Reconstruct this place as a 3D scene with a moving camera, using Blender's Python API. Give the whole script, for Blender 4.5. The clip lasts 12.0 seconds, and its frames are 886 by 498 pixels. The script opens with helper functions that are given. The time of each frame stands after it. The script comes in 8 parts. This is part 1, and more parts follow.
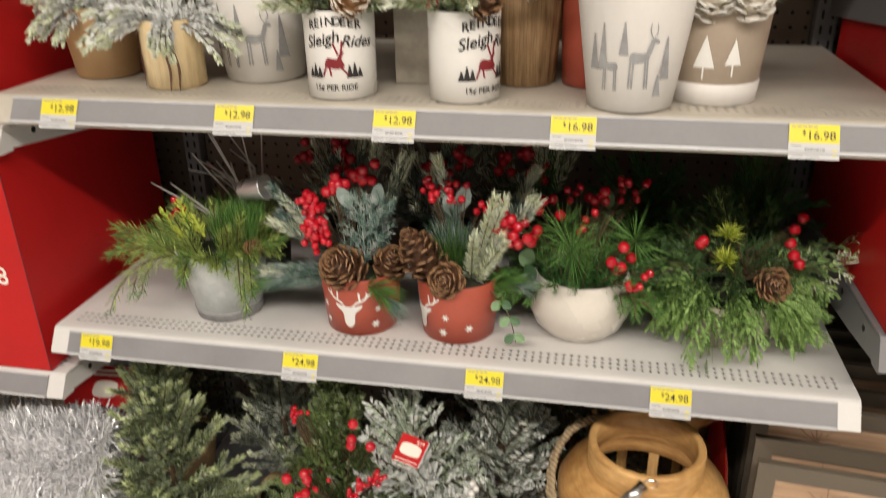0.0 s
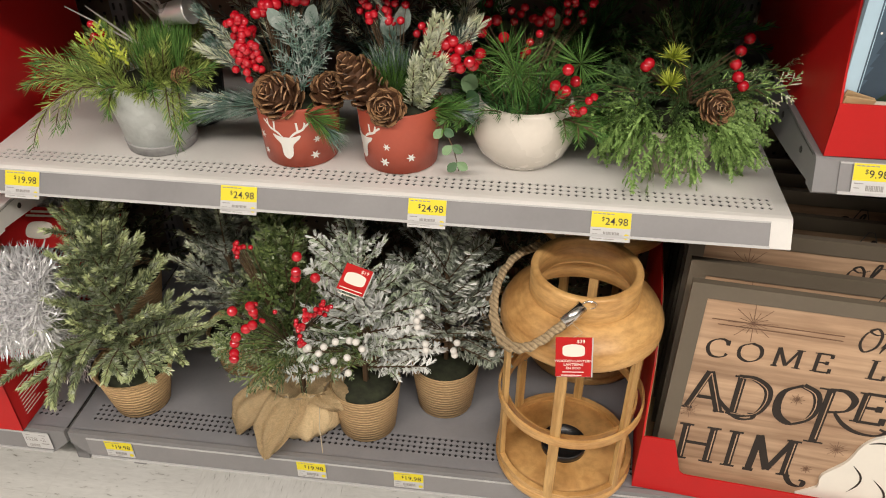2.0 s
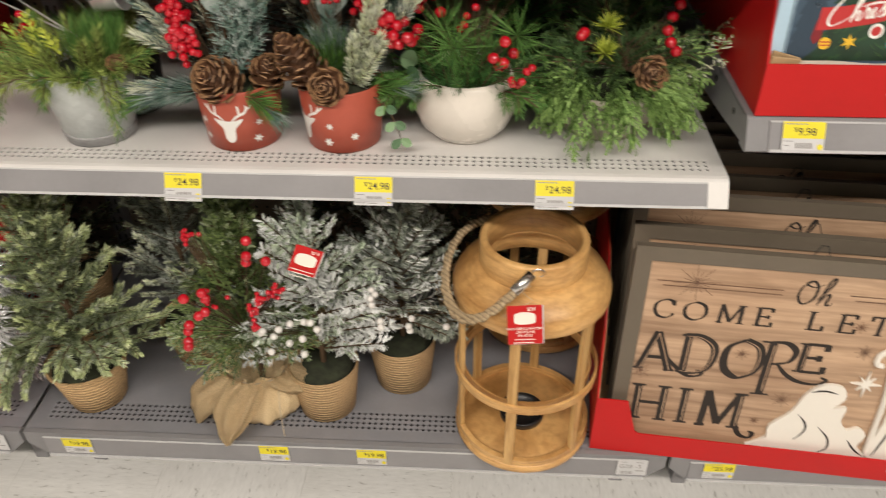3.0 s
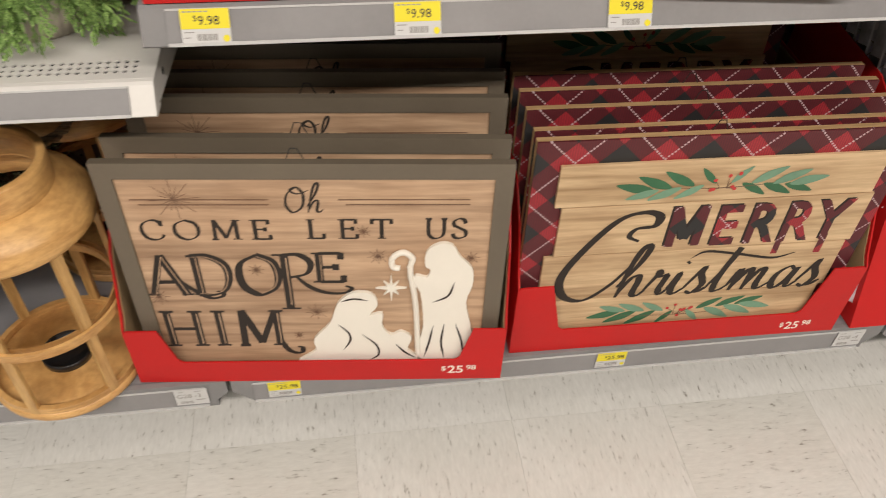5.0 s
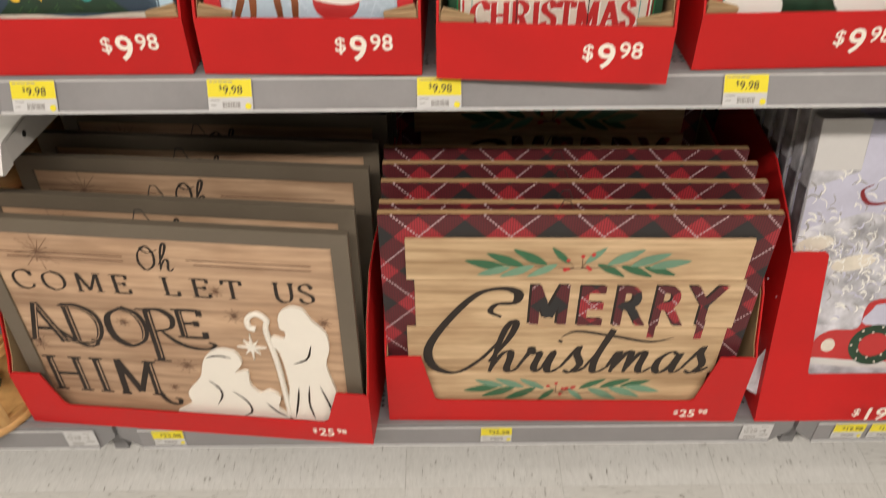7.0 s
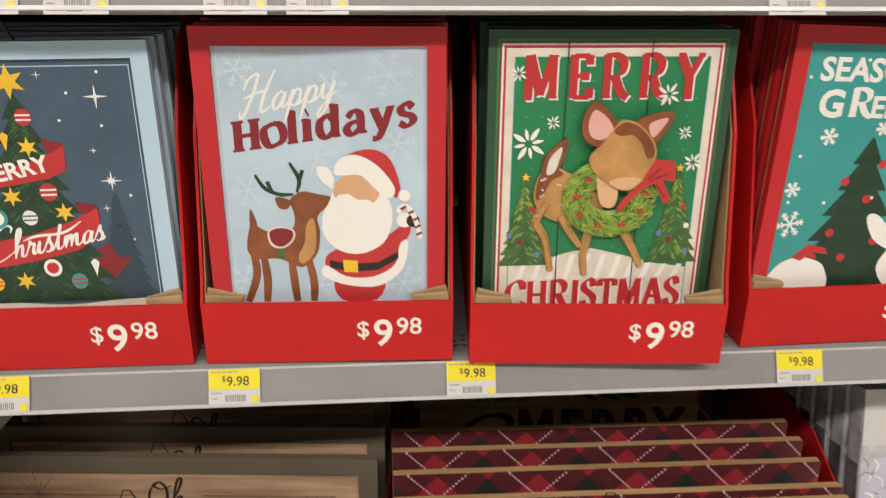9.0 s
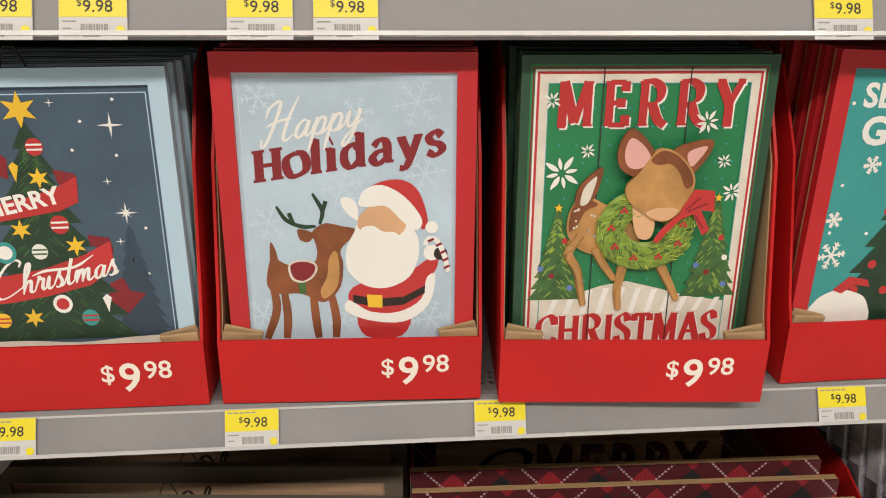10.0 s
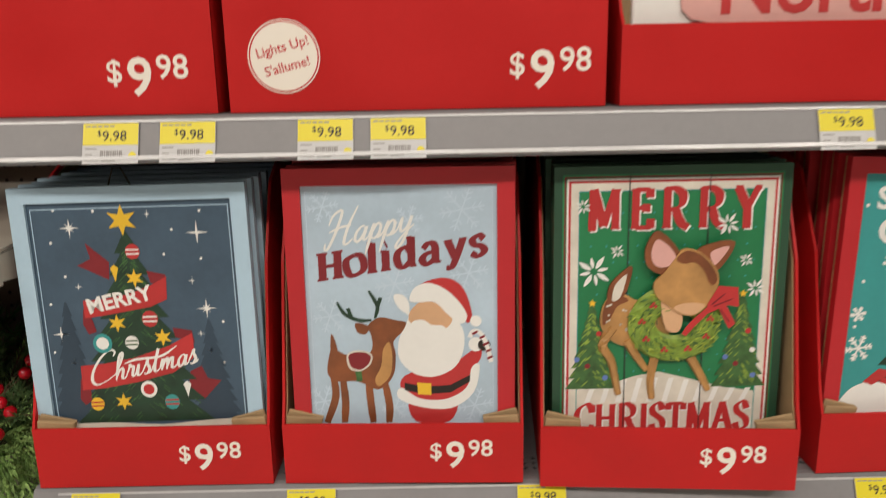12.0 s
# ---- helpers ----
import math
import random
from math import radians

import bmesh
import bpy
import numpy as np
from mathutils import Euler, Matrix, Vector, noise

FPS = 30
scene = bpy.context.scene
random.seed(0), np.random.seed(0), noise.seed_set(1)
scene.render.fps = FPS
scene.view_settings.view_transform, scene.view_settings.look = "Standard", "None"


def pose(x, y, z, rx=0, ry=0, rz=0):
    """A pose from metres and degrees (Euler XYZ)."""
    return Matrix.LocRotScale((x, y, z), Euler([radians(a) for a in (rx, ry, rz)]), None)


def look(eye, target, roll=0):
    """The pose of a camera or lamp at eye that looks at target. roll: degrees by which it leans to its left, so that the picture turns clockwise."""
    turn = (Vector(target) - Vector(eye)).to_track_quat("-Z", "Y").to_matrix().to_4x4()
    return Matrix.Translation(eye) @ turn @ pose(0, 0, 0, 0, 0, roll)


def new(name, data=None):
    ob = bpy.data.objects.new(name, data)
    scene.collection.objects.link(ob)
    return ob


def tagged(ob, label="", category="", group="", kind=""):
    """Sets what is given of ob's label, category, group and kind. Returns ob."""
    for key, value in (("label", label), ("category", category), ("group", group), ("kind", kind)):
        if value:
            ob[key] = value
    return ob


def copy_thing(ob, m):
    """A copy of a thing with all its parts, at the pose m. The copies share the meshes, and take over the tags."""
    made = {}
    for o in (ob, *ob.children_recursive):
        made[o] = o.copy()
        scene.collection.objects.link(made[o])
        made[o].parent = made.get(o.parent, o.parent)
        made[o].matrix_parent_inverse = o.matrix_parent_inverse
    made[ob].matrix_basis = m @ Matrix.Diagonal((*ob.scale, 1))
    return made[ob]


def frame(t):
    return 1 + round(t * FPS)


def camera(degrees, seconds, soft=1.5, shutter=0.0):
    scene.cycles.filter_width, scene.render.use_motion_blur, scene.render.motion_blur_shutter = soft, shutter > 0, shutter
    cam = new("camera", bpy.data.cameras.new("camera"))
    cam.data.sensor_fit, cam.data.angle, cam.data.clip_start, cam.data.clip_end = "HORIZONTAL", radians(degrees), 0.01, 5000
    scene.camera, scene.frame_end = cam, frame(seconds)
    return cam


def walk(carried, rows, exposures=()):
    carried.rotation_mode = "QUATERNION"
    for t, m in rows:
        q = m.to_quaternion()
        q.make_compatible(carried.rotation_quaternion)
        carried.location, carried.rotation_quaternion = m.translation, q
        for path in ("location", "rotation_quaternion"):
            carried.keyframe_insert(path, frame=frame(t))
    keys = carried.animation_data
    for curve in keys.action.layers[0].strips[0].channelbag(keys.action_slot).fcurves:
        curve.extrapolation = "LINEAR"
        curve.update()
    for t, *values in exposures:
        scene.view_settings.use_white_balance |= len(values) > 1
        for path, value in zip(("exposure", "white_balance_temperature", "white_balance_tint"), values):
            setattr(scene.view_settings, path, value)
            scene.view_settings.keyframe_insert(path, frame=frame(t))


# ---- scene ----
cam = camera(59.3, 12.0, 1.0, 0.5)
PATH = [
    (0, (0.005, 0.028, 1.391), (-0.356, 1.813, 0.566), -1.0),
    (0.5, (0.002, 0.026, 1.36), (-0.291, 1.75, 0.388), -0.2),
    (1, (0.013, 0.03, 1.353), (-0.231, 1.7, 0.279), 0.3),
    (1.5, (0.014, 0.03, 1.354), (-0.208, 1.664, 0.222), 0.4),
    (2, (0.016, 0.032, 1.354), (-0.192, 1.649, 0.195), 0.1),
    (2.5, (0.014, 0.023, 1.354), (-0.165, 1.636, 0.186), -0.4),
    (3, (0.033, 0.018, 1.353), (-0.069, 1.617, 0.156), -0.7),
    (3.5, (0.183, 0.019, 1.337), (0.217, 1.59, 0.1), -0.1),
    (3.7, (0.275, 0.021, 1.329), (0.366, 1.565, 0.061), 0.3),
    (5.3, (0.661, 0.162, 1.297), (0.898, 1.557, -0.117), 2.8),
    (5.5, (0.704, 0.18, 1.304), (0.919, 1.574, -0.115), 2.8),
    (6, (0.835, 0.171, 1.324), (0.975, 1.587, -0.081), 2.0),
    (6.5, (0.932, 0.117, 1.325), (0.987, 1.571, -0.047), 0.9),
    (7, (0.968, 0.1, 1.333), (0.974, 1.617, 0.031), -0.4),
    (7.3, (0.991, 0.101, 1.353), (1.025, 1.704, 0.157), -0.1),
    (7.5, (0.999, 0.106, 1.36), (1.065, 1.756, 0.232), -0.1),
    (7.7, (0.993, 0.105, 1.366), (1.079, 1.787, 0.287), 0.5),
    (9.3, (0.854, 0.242, 1.309), (1.017, 2.097, 0.579), 0.4),
    (9.5, (0.849, 0.25, 1.311), (1.016, 2.107, 0.587), 0.4),
    (10, (0.842, 0.259, 1.31), (1.006, 2.123, 0.604), 0.5),
    (10.5, (0.828, 0.253, 1.314), (0.948, 2.126, 0.625), 0.3),
    (11, (0.816, 0.25, 1.311), (0.88, 2.142, 0.667), -0.0),
    (11.5, (0.823, 0.237, 1.318), (0.837, 2.147, 0.725), -0.5),
    (12, (0.859, 0.179, 1.337), (0.863, 2.121, 0.862), -1.1),
]
walk(cam, [(t, look(eye, target, roll)) for t, eye, target, roll in PATH], [(0, 0.04), (3.5, 0.02), (5.5, -0.07), (7.0, -0.11), (7.5, -0.07), (9.5, -0.16), (11.0, -0.19), (11.5, -0.24), (12, -0.42)])

# ---- light ----
world = bpy.data.worlds.new("store_world")
scene.world = world
world.use_nodes = True
world.node_tree.nodes["Background"].inputs[0].default_value = (0.9, 0.95, 1.0, 1)
world.node_tree.nodes["Background"].inputs[1].default_value = 0.008
LAMPS = [(-1.9, -0.1, 5), (0.6, -0.1, 5), (3.1, -0.1, 5), (-1.9, -2.1, 118), (0.6, -2.1, 118), (3.1, -2.1, 118)]
LAMP_Z = 3.9
for lx, ly, watts in LAMPS:
    data = bpy.data.lights.new("strip_lamp", "AREA")
    data.shape, data.size, data.size_y, data.energy, data.color = "RECTANGLE", 2.3, 0.28, watts, (1.0, 0.91, 0.82)
    new("strip_lamp", data).matrix_world = pose(lx, ly, LAMP_Z - 0.06)


# ---- materials ----
def ramp(nt, fac, stops):
    r = nt.nodes.new("ShaderNodeValToRGB")
    el = r.color_ramp.elements
    while len(el) < len(stops):
        el.new(0.5)
    for e, (p, c) in zip(el, stops):
        e.position, e.color = p, (*c, 1)
    nt.links.new(fac, r.inputs[0])
    return r.outputs[0]


def coords(nt, scale=(1, 1, 1), rot=(0, 0, 0), shuffle=True):
    """Object coordinates in metres, shifted for each object by its random number."""
    tc, mp = nt.nodes.new("ShaderNodeTexCoord"), nt.nodes.new("ShaderNodeMapping")
    mp.inputs["Scale"].default_value, mp.inputs["Rotation"].default_value = scale, rot
    nt.links.new(tc.outputs["Object"], mp.inputs[0])
    if shuffle:
        info, mul = nt.nodes.new("ShaderNodeObjectInfo"), nt.nodes.new("ShaderNodeMath")
        mul.operation = "MULTIPLY"
        mul.inputs[1].default_value = 37.0
        nt.links.new(info.outputs["Random"], mul.inputs[0])
        nt.links.new(mul.outputs[0], mp.inputs["Location"])
    return mp.outputs[0]


def noise_tex(nt, vec, scale, detail=4.0, rough=0.55, distort=0.0):
    n = nt.nodes.new("ShaderNodeTexNoise")
    n.inputs["Scale"].default_value, n.inputs["Detail"].default_value = scale, detail
    n.inputs["Roughness"].default_value, n.inputs["Distortion"].default_value = rough, distort
    nt.links.new(vec, n.inputs["Vector"])
    return n.outputs["Fac"]


def math_node(nt, op, a, b=0.0):
    m = nt.nodes.new("ShaderNodeMath")
    m.operation = op
    for n, v in enumerate((a, b)):
        if isinstance(v, (int, float)):
            m.inputs[n].default_value = v
        else:
            nt.links.new(v, m.inputs[n])
    return m.outputs[0]


def mix_color(nt, fac, a, b, blend="MIX"):
    m = nt.nodes.new("ShaderNodeMix")
    m.data_type, m.blend_type = "RGBA", blend
    for sock, v in ((m.inputs[0], fac), (m.inputs[6], a), (m.inputs[7], b)):
        if isinstance(v, (int, float)):
            sock.default_value = v
        elif isinstance(v, tuple):
            sock.default_value = (*v, 1)
        else:
            nt.links.new(v, sock)
    return m.outputs[2]


def base(name):
    m = bpy.data.materials.new(name)
    m.use_nodes = True
    return m, m.node_tree, m.node_tree.nodes["Principled BSDF"]


def relief(nt, bsdf, height, strength, distance=0.002):
    b = nt.nodes.new("ShaderNodeBump")
    b.inputs["Strength"].default_value, b.inputs["Distance"].default_value = strength, distance
    nt.links.new(height, b.inputs["Height"])
    nt.links.new(b.outputs[0], bsdf.inputs["Normal"])


def tint(c, k):
    return tuple(min(1.0, max(0.0, v * k)) for v in c)


def plain(name, color, rough=0.5, metal=0.0, vary=0.12, coarse=9.0, fine=160.0, bump=0.08, spec=0.5, coat=0.0):
    """Paint, print, card or metal: broad mottling, fine grain and a little relief."""
    m, nt, b = base(name)
    vec = coords(nt)
    big, small = noise_tex(nt, vec, coarse, 3), noise_tex(nt, vec, fine, 3)
    col = ramp(nt, big, [(0.3, tint(color, 1 - vary)), (0.7, tint(color, 1 + vary))])
    grain = ramp(nt, small, [(0.3, (0.9, 0.9, 0.9)), (0.7, (1.0, 1.0, 1.0))])
    nt.links.new(mix_color(nt, min(1.0, vary * 5), col, grain, "MULTIPLY"), b.inputs["Base Color"])
    lo, hi = max(0.03, rough - 0.08), min(1, rough + 0.08)
    nt.links.new(ramp(nt, big, [(0.3, (lo,) * 3), (0.7, (hi,) * 3)]), b.inputs["Roughness"])
    b.inputs["Metallic"].default_value, b.inputs["Specular IOR Level"].default_value = metal, spec
    b.inputs["Coat Weight"].default_value = coat
    if bump:
        relief(nt, b, small, bump, 0.001)
    return m


def needles(name, dark, light, rough=0.55, frost=0.0, sparkle=0.0):
    """Needles and leaflets: each islet of the mesh has a shade of its own; frost whitens some of them."""
    m, nt, b = base(name)
    geo = nt.nodes.new("ShaderNodeNewGeometry")
    col = ramp(nt, geo.outputs["Random Per Island"], [(0.0, dark), (0.75, light), (1.0, tint(light, 1.25))])
    if frost:
        vec = coords(nt)
        patch = ramp(nt, noise_tex(nt, vec, 55.0, 5, 0.7), [(max(0.02, 0.62 - 0.4 * frost), (0, 0, 0)), (0.95 - 0.4 * frost, (1, 1, 1))])
        col = mix_color(nt, patch, col, (0.74, 0.76, 0.74))
    nt.links.new(col, b.inputs["Base Color"])
    b.inputs["Roughness"].default_value = rough
    b.inputs["Specular IOR Level"].default_value = 0.35 + sparkle
    return m


def timber(name, dark, light, along=(3, 40, 40), rough=0.5, knots=True, lines=0.5):
    """Wood grain drawn out along one axis, with rings and darker streaks."""
    m, nt, b = base(name)
    vec = coords(nt, along)
    g = noise_tex(nt, vec, 1.0, 6, 0.6, 0.6)
    fineg = noise_tex(nt, coords(nt, tuple(v * 7 for v in along)), 1.0, 3, 0.6)
    wave = nt.nodes.new("ShaderNodeTexWave")
    wave.inputs["Scale"].default_value, wave.inputs["Distortion"].default_value = 0.9, 6.0
    wave.inputs["Detail"].default_value, wave.inputs["Detail Scale"].default_value = 3.0, 1.2
    wave.bands_direction = "Z" if along[2] > along[0] else "X"
    nt.links.new(vec, wave.inputs["Vector"])
    col = ramp(nt, g, [(0.32, dark), (0.55, light), (0.75, tint(light, 1.15))])
    ring = ramp(nt, wave.outputs["Fac"], [(0.0, tint(dark, 0.9)), (0.35, light)])
    col = mix_color(nt, lines * 0.6, col, ring)
    col = mix_color(nt, 0.6, col, ramp(nt, fineg, [(0.35, (0.7, 0.66, 0.62)), (0.6, (1, 1, 1))]), "MULTIPLY")
    if knots:
        broad = noise_tex(nt, coords(nt), 7.0, 2)
        col = mix_color(nt, 0.5, col, ramp(nt, broad, [(0.35, (0.72, 0.64, 0.58)), (0.6, (1, 1, 1))]), "MULTIPLY")
    nt.links.new(col, b.inputs["Base Color"])
    b.inputs["Roughness"].default_value = rough
    relief(nt, b, fineg, 0.15, 0.001)
    return m


def weave(name, color, pitch, rough=0.85, depth=0.004, axis="Z", twist=2.0):
    """Rope, wicker and burlap: courses of fibre with a diagonal twist."""
    m, nt, b = base(name)
    vec = coords(nt, shuffle=False)
    w = nt.nodes.new("ShaderNodeTexWave")
    w.bands_direction = axis
    w.inputs["Scale"].default_value, w.inputs["Distortion"].default_value = 0.314 / pitch, twist
    w.inputs["Detail"].default_value, w.inputs["Detail Scale"].default_value = 2.0, 3.0
    nt.links.new(vec, w.inputs["Vector"])
    fib = noise_tex(nt, coords(nt, (60, 60, 400)), 3.0, 4)
    col = ramp(nt, w.outputs["Fac"], [(0.05, tint(color, 0.66)), (0.35, color)])
    col = mix_color(nt, 0.7, col, ramp(nt, fib, [(0.3, (0.62, 0.58, 0.52)), (0.65, (1, 1, 1))]), "MULTIPLY")
    nt.links.new(col, b.inputs["Base Color"])
    b.inputs["Roughness"].default_value = rough
    relief(nt, b, w.outputs["Fac"], 0.8, depth)
    return m


def floor_material():
    m, nt, b = base("vinyl_tile")
    info = nt.nodes.new("ShaderNodeObjectInfo")
    turn = math_node(nt, "GREATER_THAN", info.outputs["Random"], 0.5)
    a1, a2 = coords(nt, (26, 95, 1)), coords(nt, (95, 26, 1))
    streak = nt.nodes.new("ShaderNodeMix")
    nt.links.new(turn, streak.inputs[0])
    nt.links.new(noise_tex(nt, a1, 1.6, 3, 0.6, 0.4), streak.inputs[2])
    nt.links.new(noise_tex(nt, a2, 1.6, 3, 0.6, 0.4), streak.inputs[3])
    col = ramp(nt, streak.outputs[0], [(0.24, (0.24, 0.225, 0.19)), (0.3, (0.46, 0.45, 0.42)), (0.37, (0.7, 0.695, 0.67)), (0.7, (0.78, 0.775, 0.75))])
    broad = ramp(nt, noise_tex(nt, coords(nt, shuffle=False), 2.5, 4), [(0.3, (0.88, 0.87, 0.85)), (0.7, (1, 1, 1))])
    col = mix_color(nt, 1.0, col, broad, "MULTIPLY")
    shade = ramp(nt, info.outputs["Random"], [(0, (0.95, 0.95, 0.94)), (1, (1, 1, 1))])
    nt.links.new(mix_color(nt, 1.0, col, shade, "MULTIPLY"), b.inputs["Base Color"])
    nt.links.new(ramp(nt, noise_tex(nt, coords(nt, shuffle=False), 12, 4), [(0.3, (0.25,) * 3), (0.7, (0.45,) * 3)]), b.inputs["Roughness"])
    relief(nt, b, streak.outputs[0], 0.04, 0.001)
    return m


def plaid_material():
    """Bias-cut tartan print: red and black checks with dashed white lines."""
    m, nt, b = base("plaid_print")
    sep = nt.nodes.new("ShaderNodeSeparateXYZ")
    nt.links.new(coords(nt, shuffle=False), sep.inputs[0])
    x, z = sep.outputs[0], sep.outputs[2]
    u = math_node(nt, "MULTIPLY", math_node(nt, "ADD", math_node(nt, "ADD", x, z), 40.0), 1 / 0.135)
    v = math_node(nt, "MULTIPLY", math_node(nt, "ADD", math_node(nt, "SUBTRACT", x, z), 40.0), 1 / 0.135)
    fu, fv = math_node(nt, "FRACT", u), math_node(nt, "FRACT", v)
    bu, bv = math_node(nt, "LESS_THAN", fu, 0.46), math_node(nt, "LESS_THAN", fv, 0.46)
    both = math_node(nt, "MULTIPLY", math_node(nt, "ADD", bu, bv), 0.5)
    col = ramp(nt, both, [(0.0, (0.33, 0.02, 0.03)), (0.5, (0.1, 0.011, 0.016)), (1.0, (0.018, 0.018, 0.019))])
    twill = math_node(nt, "FRACT", math_node(nt, "MULTIPLY", x, 260.0))
    rib = math_node(nt, "MULTIPLY", math_node(nt, "GREATER_THAN", twill, 0.62), math_node(nt, "LESS_THAN", both, 0.75))
    col = mix_color(nt, math_node(nt, "MULTIPLY", rib, 0.45), col, (0.03, 0.01, 0.012))
    for f, g in ((fu, v), (fv, u)):
        line = math_node(nt, "LESS_THAN", math_node(nt, "ABSOLUTE", math_node(nt, "SUBTRACT", f, 0.73)), 0.015)
        dash = math_node(nt, "GREATER_THAN", math_node(nt, "FRACT", math_node(nt, "MULTIPLY", g, 17.0)), 0.4)
        col = mix_color(nt, math_node(nt, "MULTIPLY", line, dash), col, (0.5, 0.38, 0.4))
    nt.links.new(col, b.inputs["Base Color"])
    b.inputs["Roughness"].default_value = 0.6
    return m


def pegboard_material():
    m, nt, b = base("pegboard")
    sep = nt.nodes.new("ShaderNodeSeparateXYZ")
    nt.links.new(coords(nt, shuffle=False), sep.inputs[0])
    d = []
    for s in (sep.outputs[0], sep.outputs[2]):
        f = math_node(nt, "SUBTRACT", math_node(nt, "FRACT", math_node(nt, "MULTIPLY", math_node(nt, "ADD", s, 20.0), 1 / 0.0254)), 0.5)
        d.append(math_node(nt, "MULTIPLY", f, f))
    hole = math_node(nt, "LESS_THAN", math_node(nt, "ADD", d[0], d[1]), 0.016)
    stain = ramp(nt, noise_tex(nt, coords(nt, shuffle=False), 6, 4), [(0.3, (0.15, 0.115, 0.088)), (0.7, (0.21, 0.165, 0.125))])
    nt.links.new(mix_color(nt, hole, stain, (0.012, 0.01, 0.01)), b.inputs["Base Color"])
    b.inputs["Roughness"].default_value = 0.7
    relief(nt, b, math_node(nt, "SUBTRACT", 1.0, hole), 0.6, 0.003)
    return m


def galvanised():
    m, nt, b = base("galvanised_steel")
    v = nt.nodes.new("ShaderNodeTexVoronoi")
    v.inputs["Scale"].default_value = 60
    vec = coords(nt)
    nt.links.new(vec, v.inputs["Vector"])
    worn = noise_tex(nt, vec, 14, 5, 0.65)
    col = ramp(nt, worn, [(0.3, (0.38, 0.4, 0.39)), (0.55, (0.56, 0.59, 0.58)), (0.75, (0.68, 0.71, 0.7))])
    bw = nt.nodes.new("ShaderNodeRGBToBW")
    nt.links.new(v.outputs["Color"], bw.inputs[0])
    col = mix_color(nt, 0.18, col, ramp(nt, bw.outputs[0], [(0.0, (0.3,) * 3), (1.0, (0.75,) * 3)]), "OVERLAY")
    nt.links.new(col, b.inputs["Base Color"])
    b.inputs["Metallic"].default_value = 0.2
    nt.links.new(ramp(nt, worn, [(0.3, (0.35,) * 3), (0.7, (0.6,) * 3)]), b.inputs["Roughness"])
    relief(nt, b, worn, 0.08, 0.001)
    return m


SHELF_WHITE = plain("shelf_white_enamel", (0.68, 0.665, 0.64), 0.38, vary=0.05, bump=0.02)
SHELF_CREAM = plain("shelf_cream_enamel", (0.52, 0.475, 0.4), 0.42, vary=0.1, bump=0.03)
SHELF_GREY = plain("shelf_grey_enamel", (0.225, 0.222, 0.226), 0.55, vary=0.07, bump=0.03, spec=0.25)
DECK_GREY = plain("deck_grey_enamel", (0.23, 0.23, 0.245), 0.4, vary=0.1, bump=0.03)
CHANNEL = plain("clear_price_channel", (0.26, 0.255, 0.26), 0.42, vary=0.08, bump=0.02, spec=0.22)
CHANNEL_PALE = plain("channel_edge", (0.5, 0.5, 0.5), 0.25, vary=0.05, bump=0.0)
# Dark steel fittings; darkened further to serve as shade below the deck holes.
DARK_STEEL_AND_SHADE = plain("dark_steel_and_shade", (0.03, 0.029, 0.028), 0.5, 0.3)
VINYL = floor_material()
FLOOR_GROUT = plain("tile_bed", (0.3, 0.28, 0.25), 0.8)
PEGBOARD = pegboard_material()
WALL_PAINT = plain("store_wall_paint", (0.34, 0.33, 0.31), 0.7, vary=0.04)
CEILING = plain("ceiling_paint", (0.7, 0.7, 0.68), 0.8, vary=0.04)
RED_CARD = plain("red_printed_card", (0.5, 0.013, 0.013), 0.48, vary=0.06, bump=0.03, spec=0.25)
KRAFT = plain("kraft_card", (0.4, 0.27, 0.14), 0.75, vary=0.15, fine=90, bump=0.15)
CREAM_INK = plain("cream_ink", (0.83, 0.77, 0.68), 0.5, vary=0.02, bump=0)
TAG_YELLOW = plain("tag_yellow", (0.76, 0.65, 0.02), 0.45, vary=0.03, bump=0)
TAG_WHITE = plain("tag_white", (0.56, 0.56, 0.56), 0.45, vary=0.03, bump=0)
BLACK_INK = plain("black_ink", (0.025, 0.023, 0.022), 0.55, vary=0.05, bump=0)
GREY_INK = plain("grey_ink", (0.3, 0.29, 0.28), 0.6, vary=0.05, bump=0)
CHARCOAL = plain("charcoal_ink", (0.035, 0.028, 0.024), 0.7, vary=0.12, bump=0, spec=0.2)
BROWN_INK = plain("brown_ink", (0.16, 0.085, 0.05), 0.65, vary=0.2, bump=0)
SIGN_WOOD = timber("sign_wood", (0.25, 0.148, 0.088), (0.56, 0.38, 0.245), (1.5, 30, 15), 0.55, True, 0.4)
PLANK_WOOD = timber("plank_wood", (0.38, 0.245, 0.125), (0.67, 0.49, 0.295), (1.6, 30, 18), 0.55, True, 0.3)
EDGE_WOOD = timber("mdf_edge", (0.36, 0.22, 0.1), (0.48, 0.31, 0.15), (3, 30, 30), 0.7, False)
TAUPE_FRAME = plain("taupe_frame_paint", (0.135, 0.11, 0.08), 0.55, vary=0.08, bump=0.1)
PLAID = plaid_material()
CUTOUT_WHITE = plain("cutout_white", (0.8, 0.76, 0.68), 0.45, vary=0.03, bump=0.03)
LEAF_DARK = plain("printed_leaf_dark", (0.035, 0.13, 0.06), 0.6, vary=0.2, bump=0)
LEAF_PALE = plain("printed_leaf_pale", (0.16, 0.3, 0.2), 0.6, vary=0.15, bump=0)
PRINT_RED = plain("print_red", (0.5, 0.03, 0.03), 0.5, vary=0.1, bump=0)
PRINT_MAROON = plain("print_maroon", (0.22, 0.014, 0.02), 0.5, vary=0.1, bump=0)
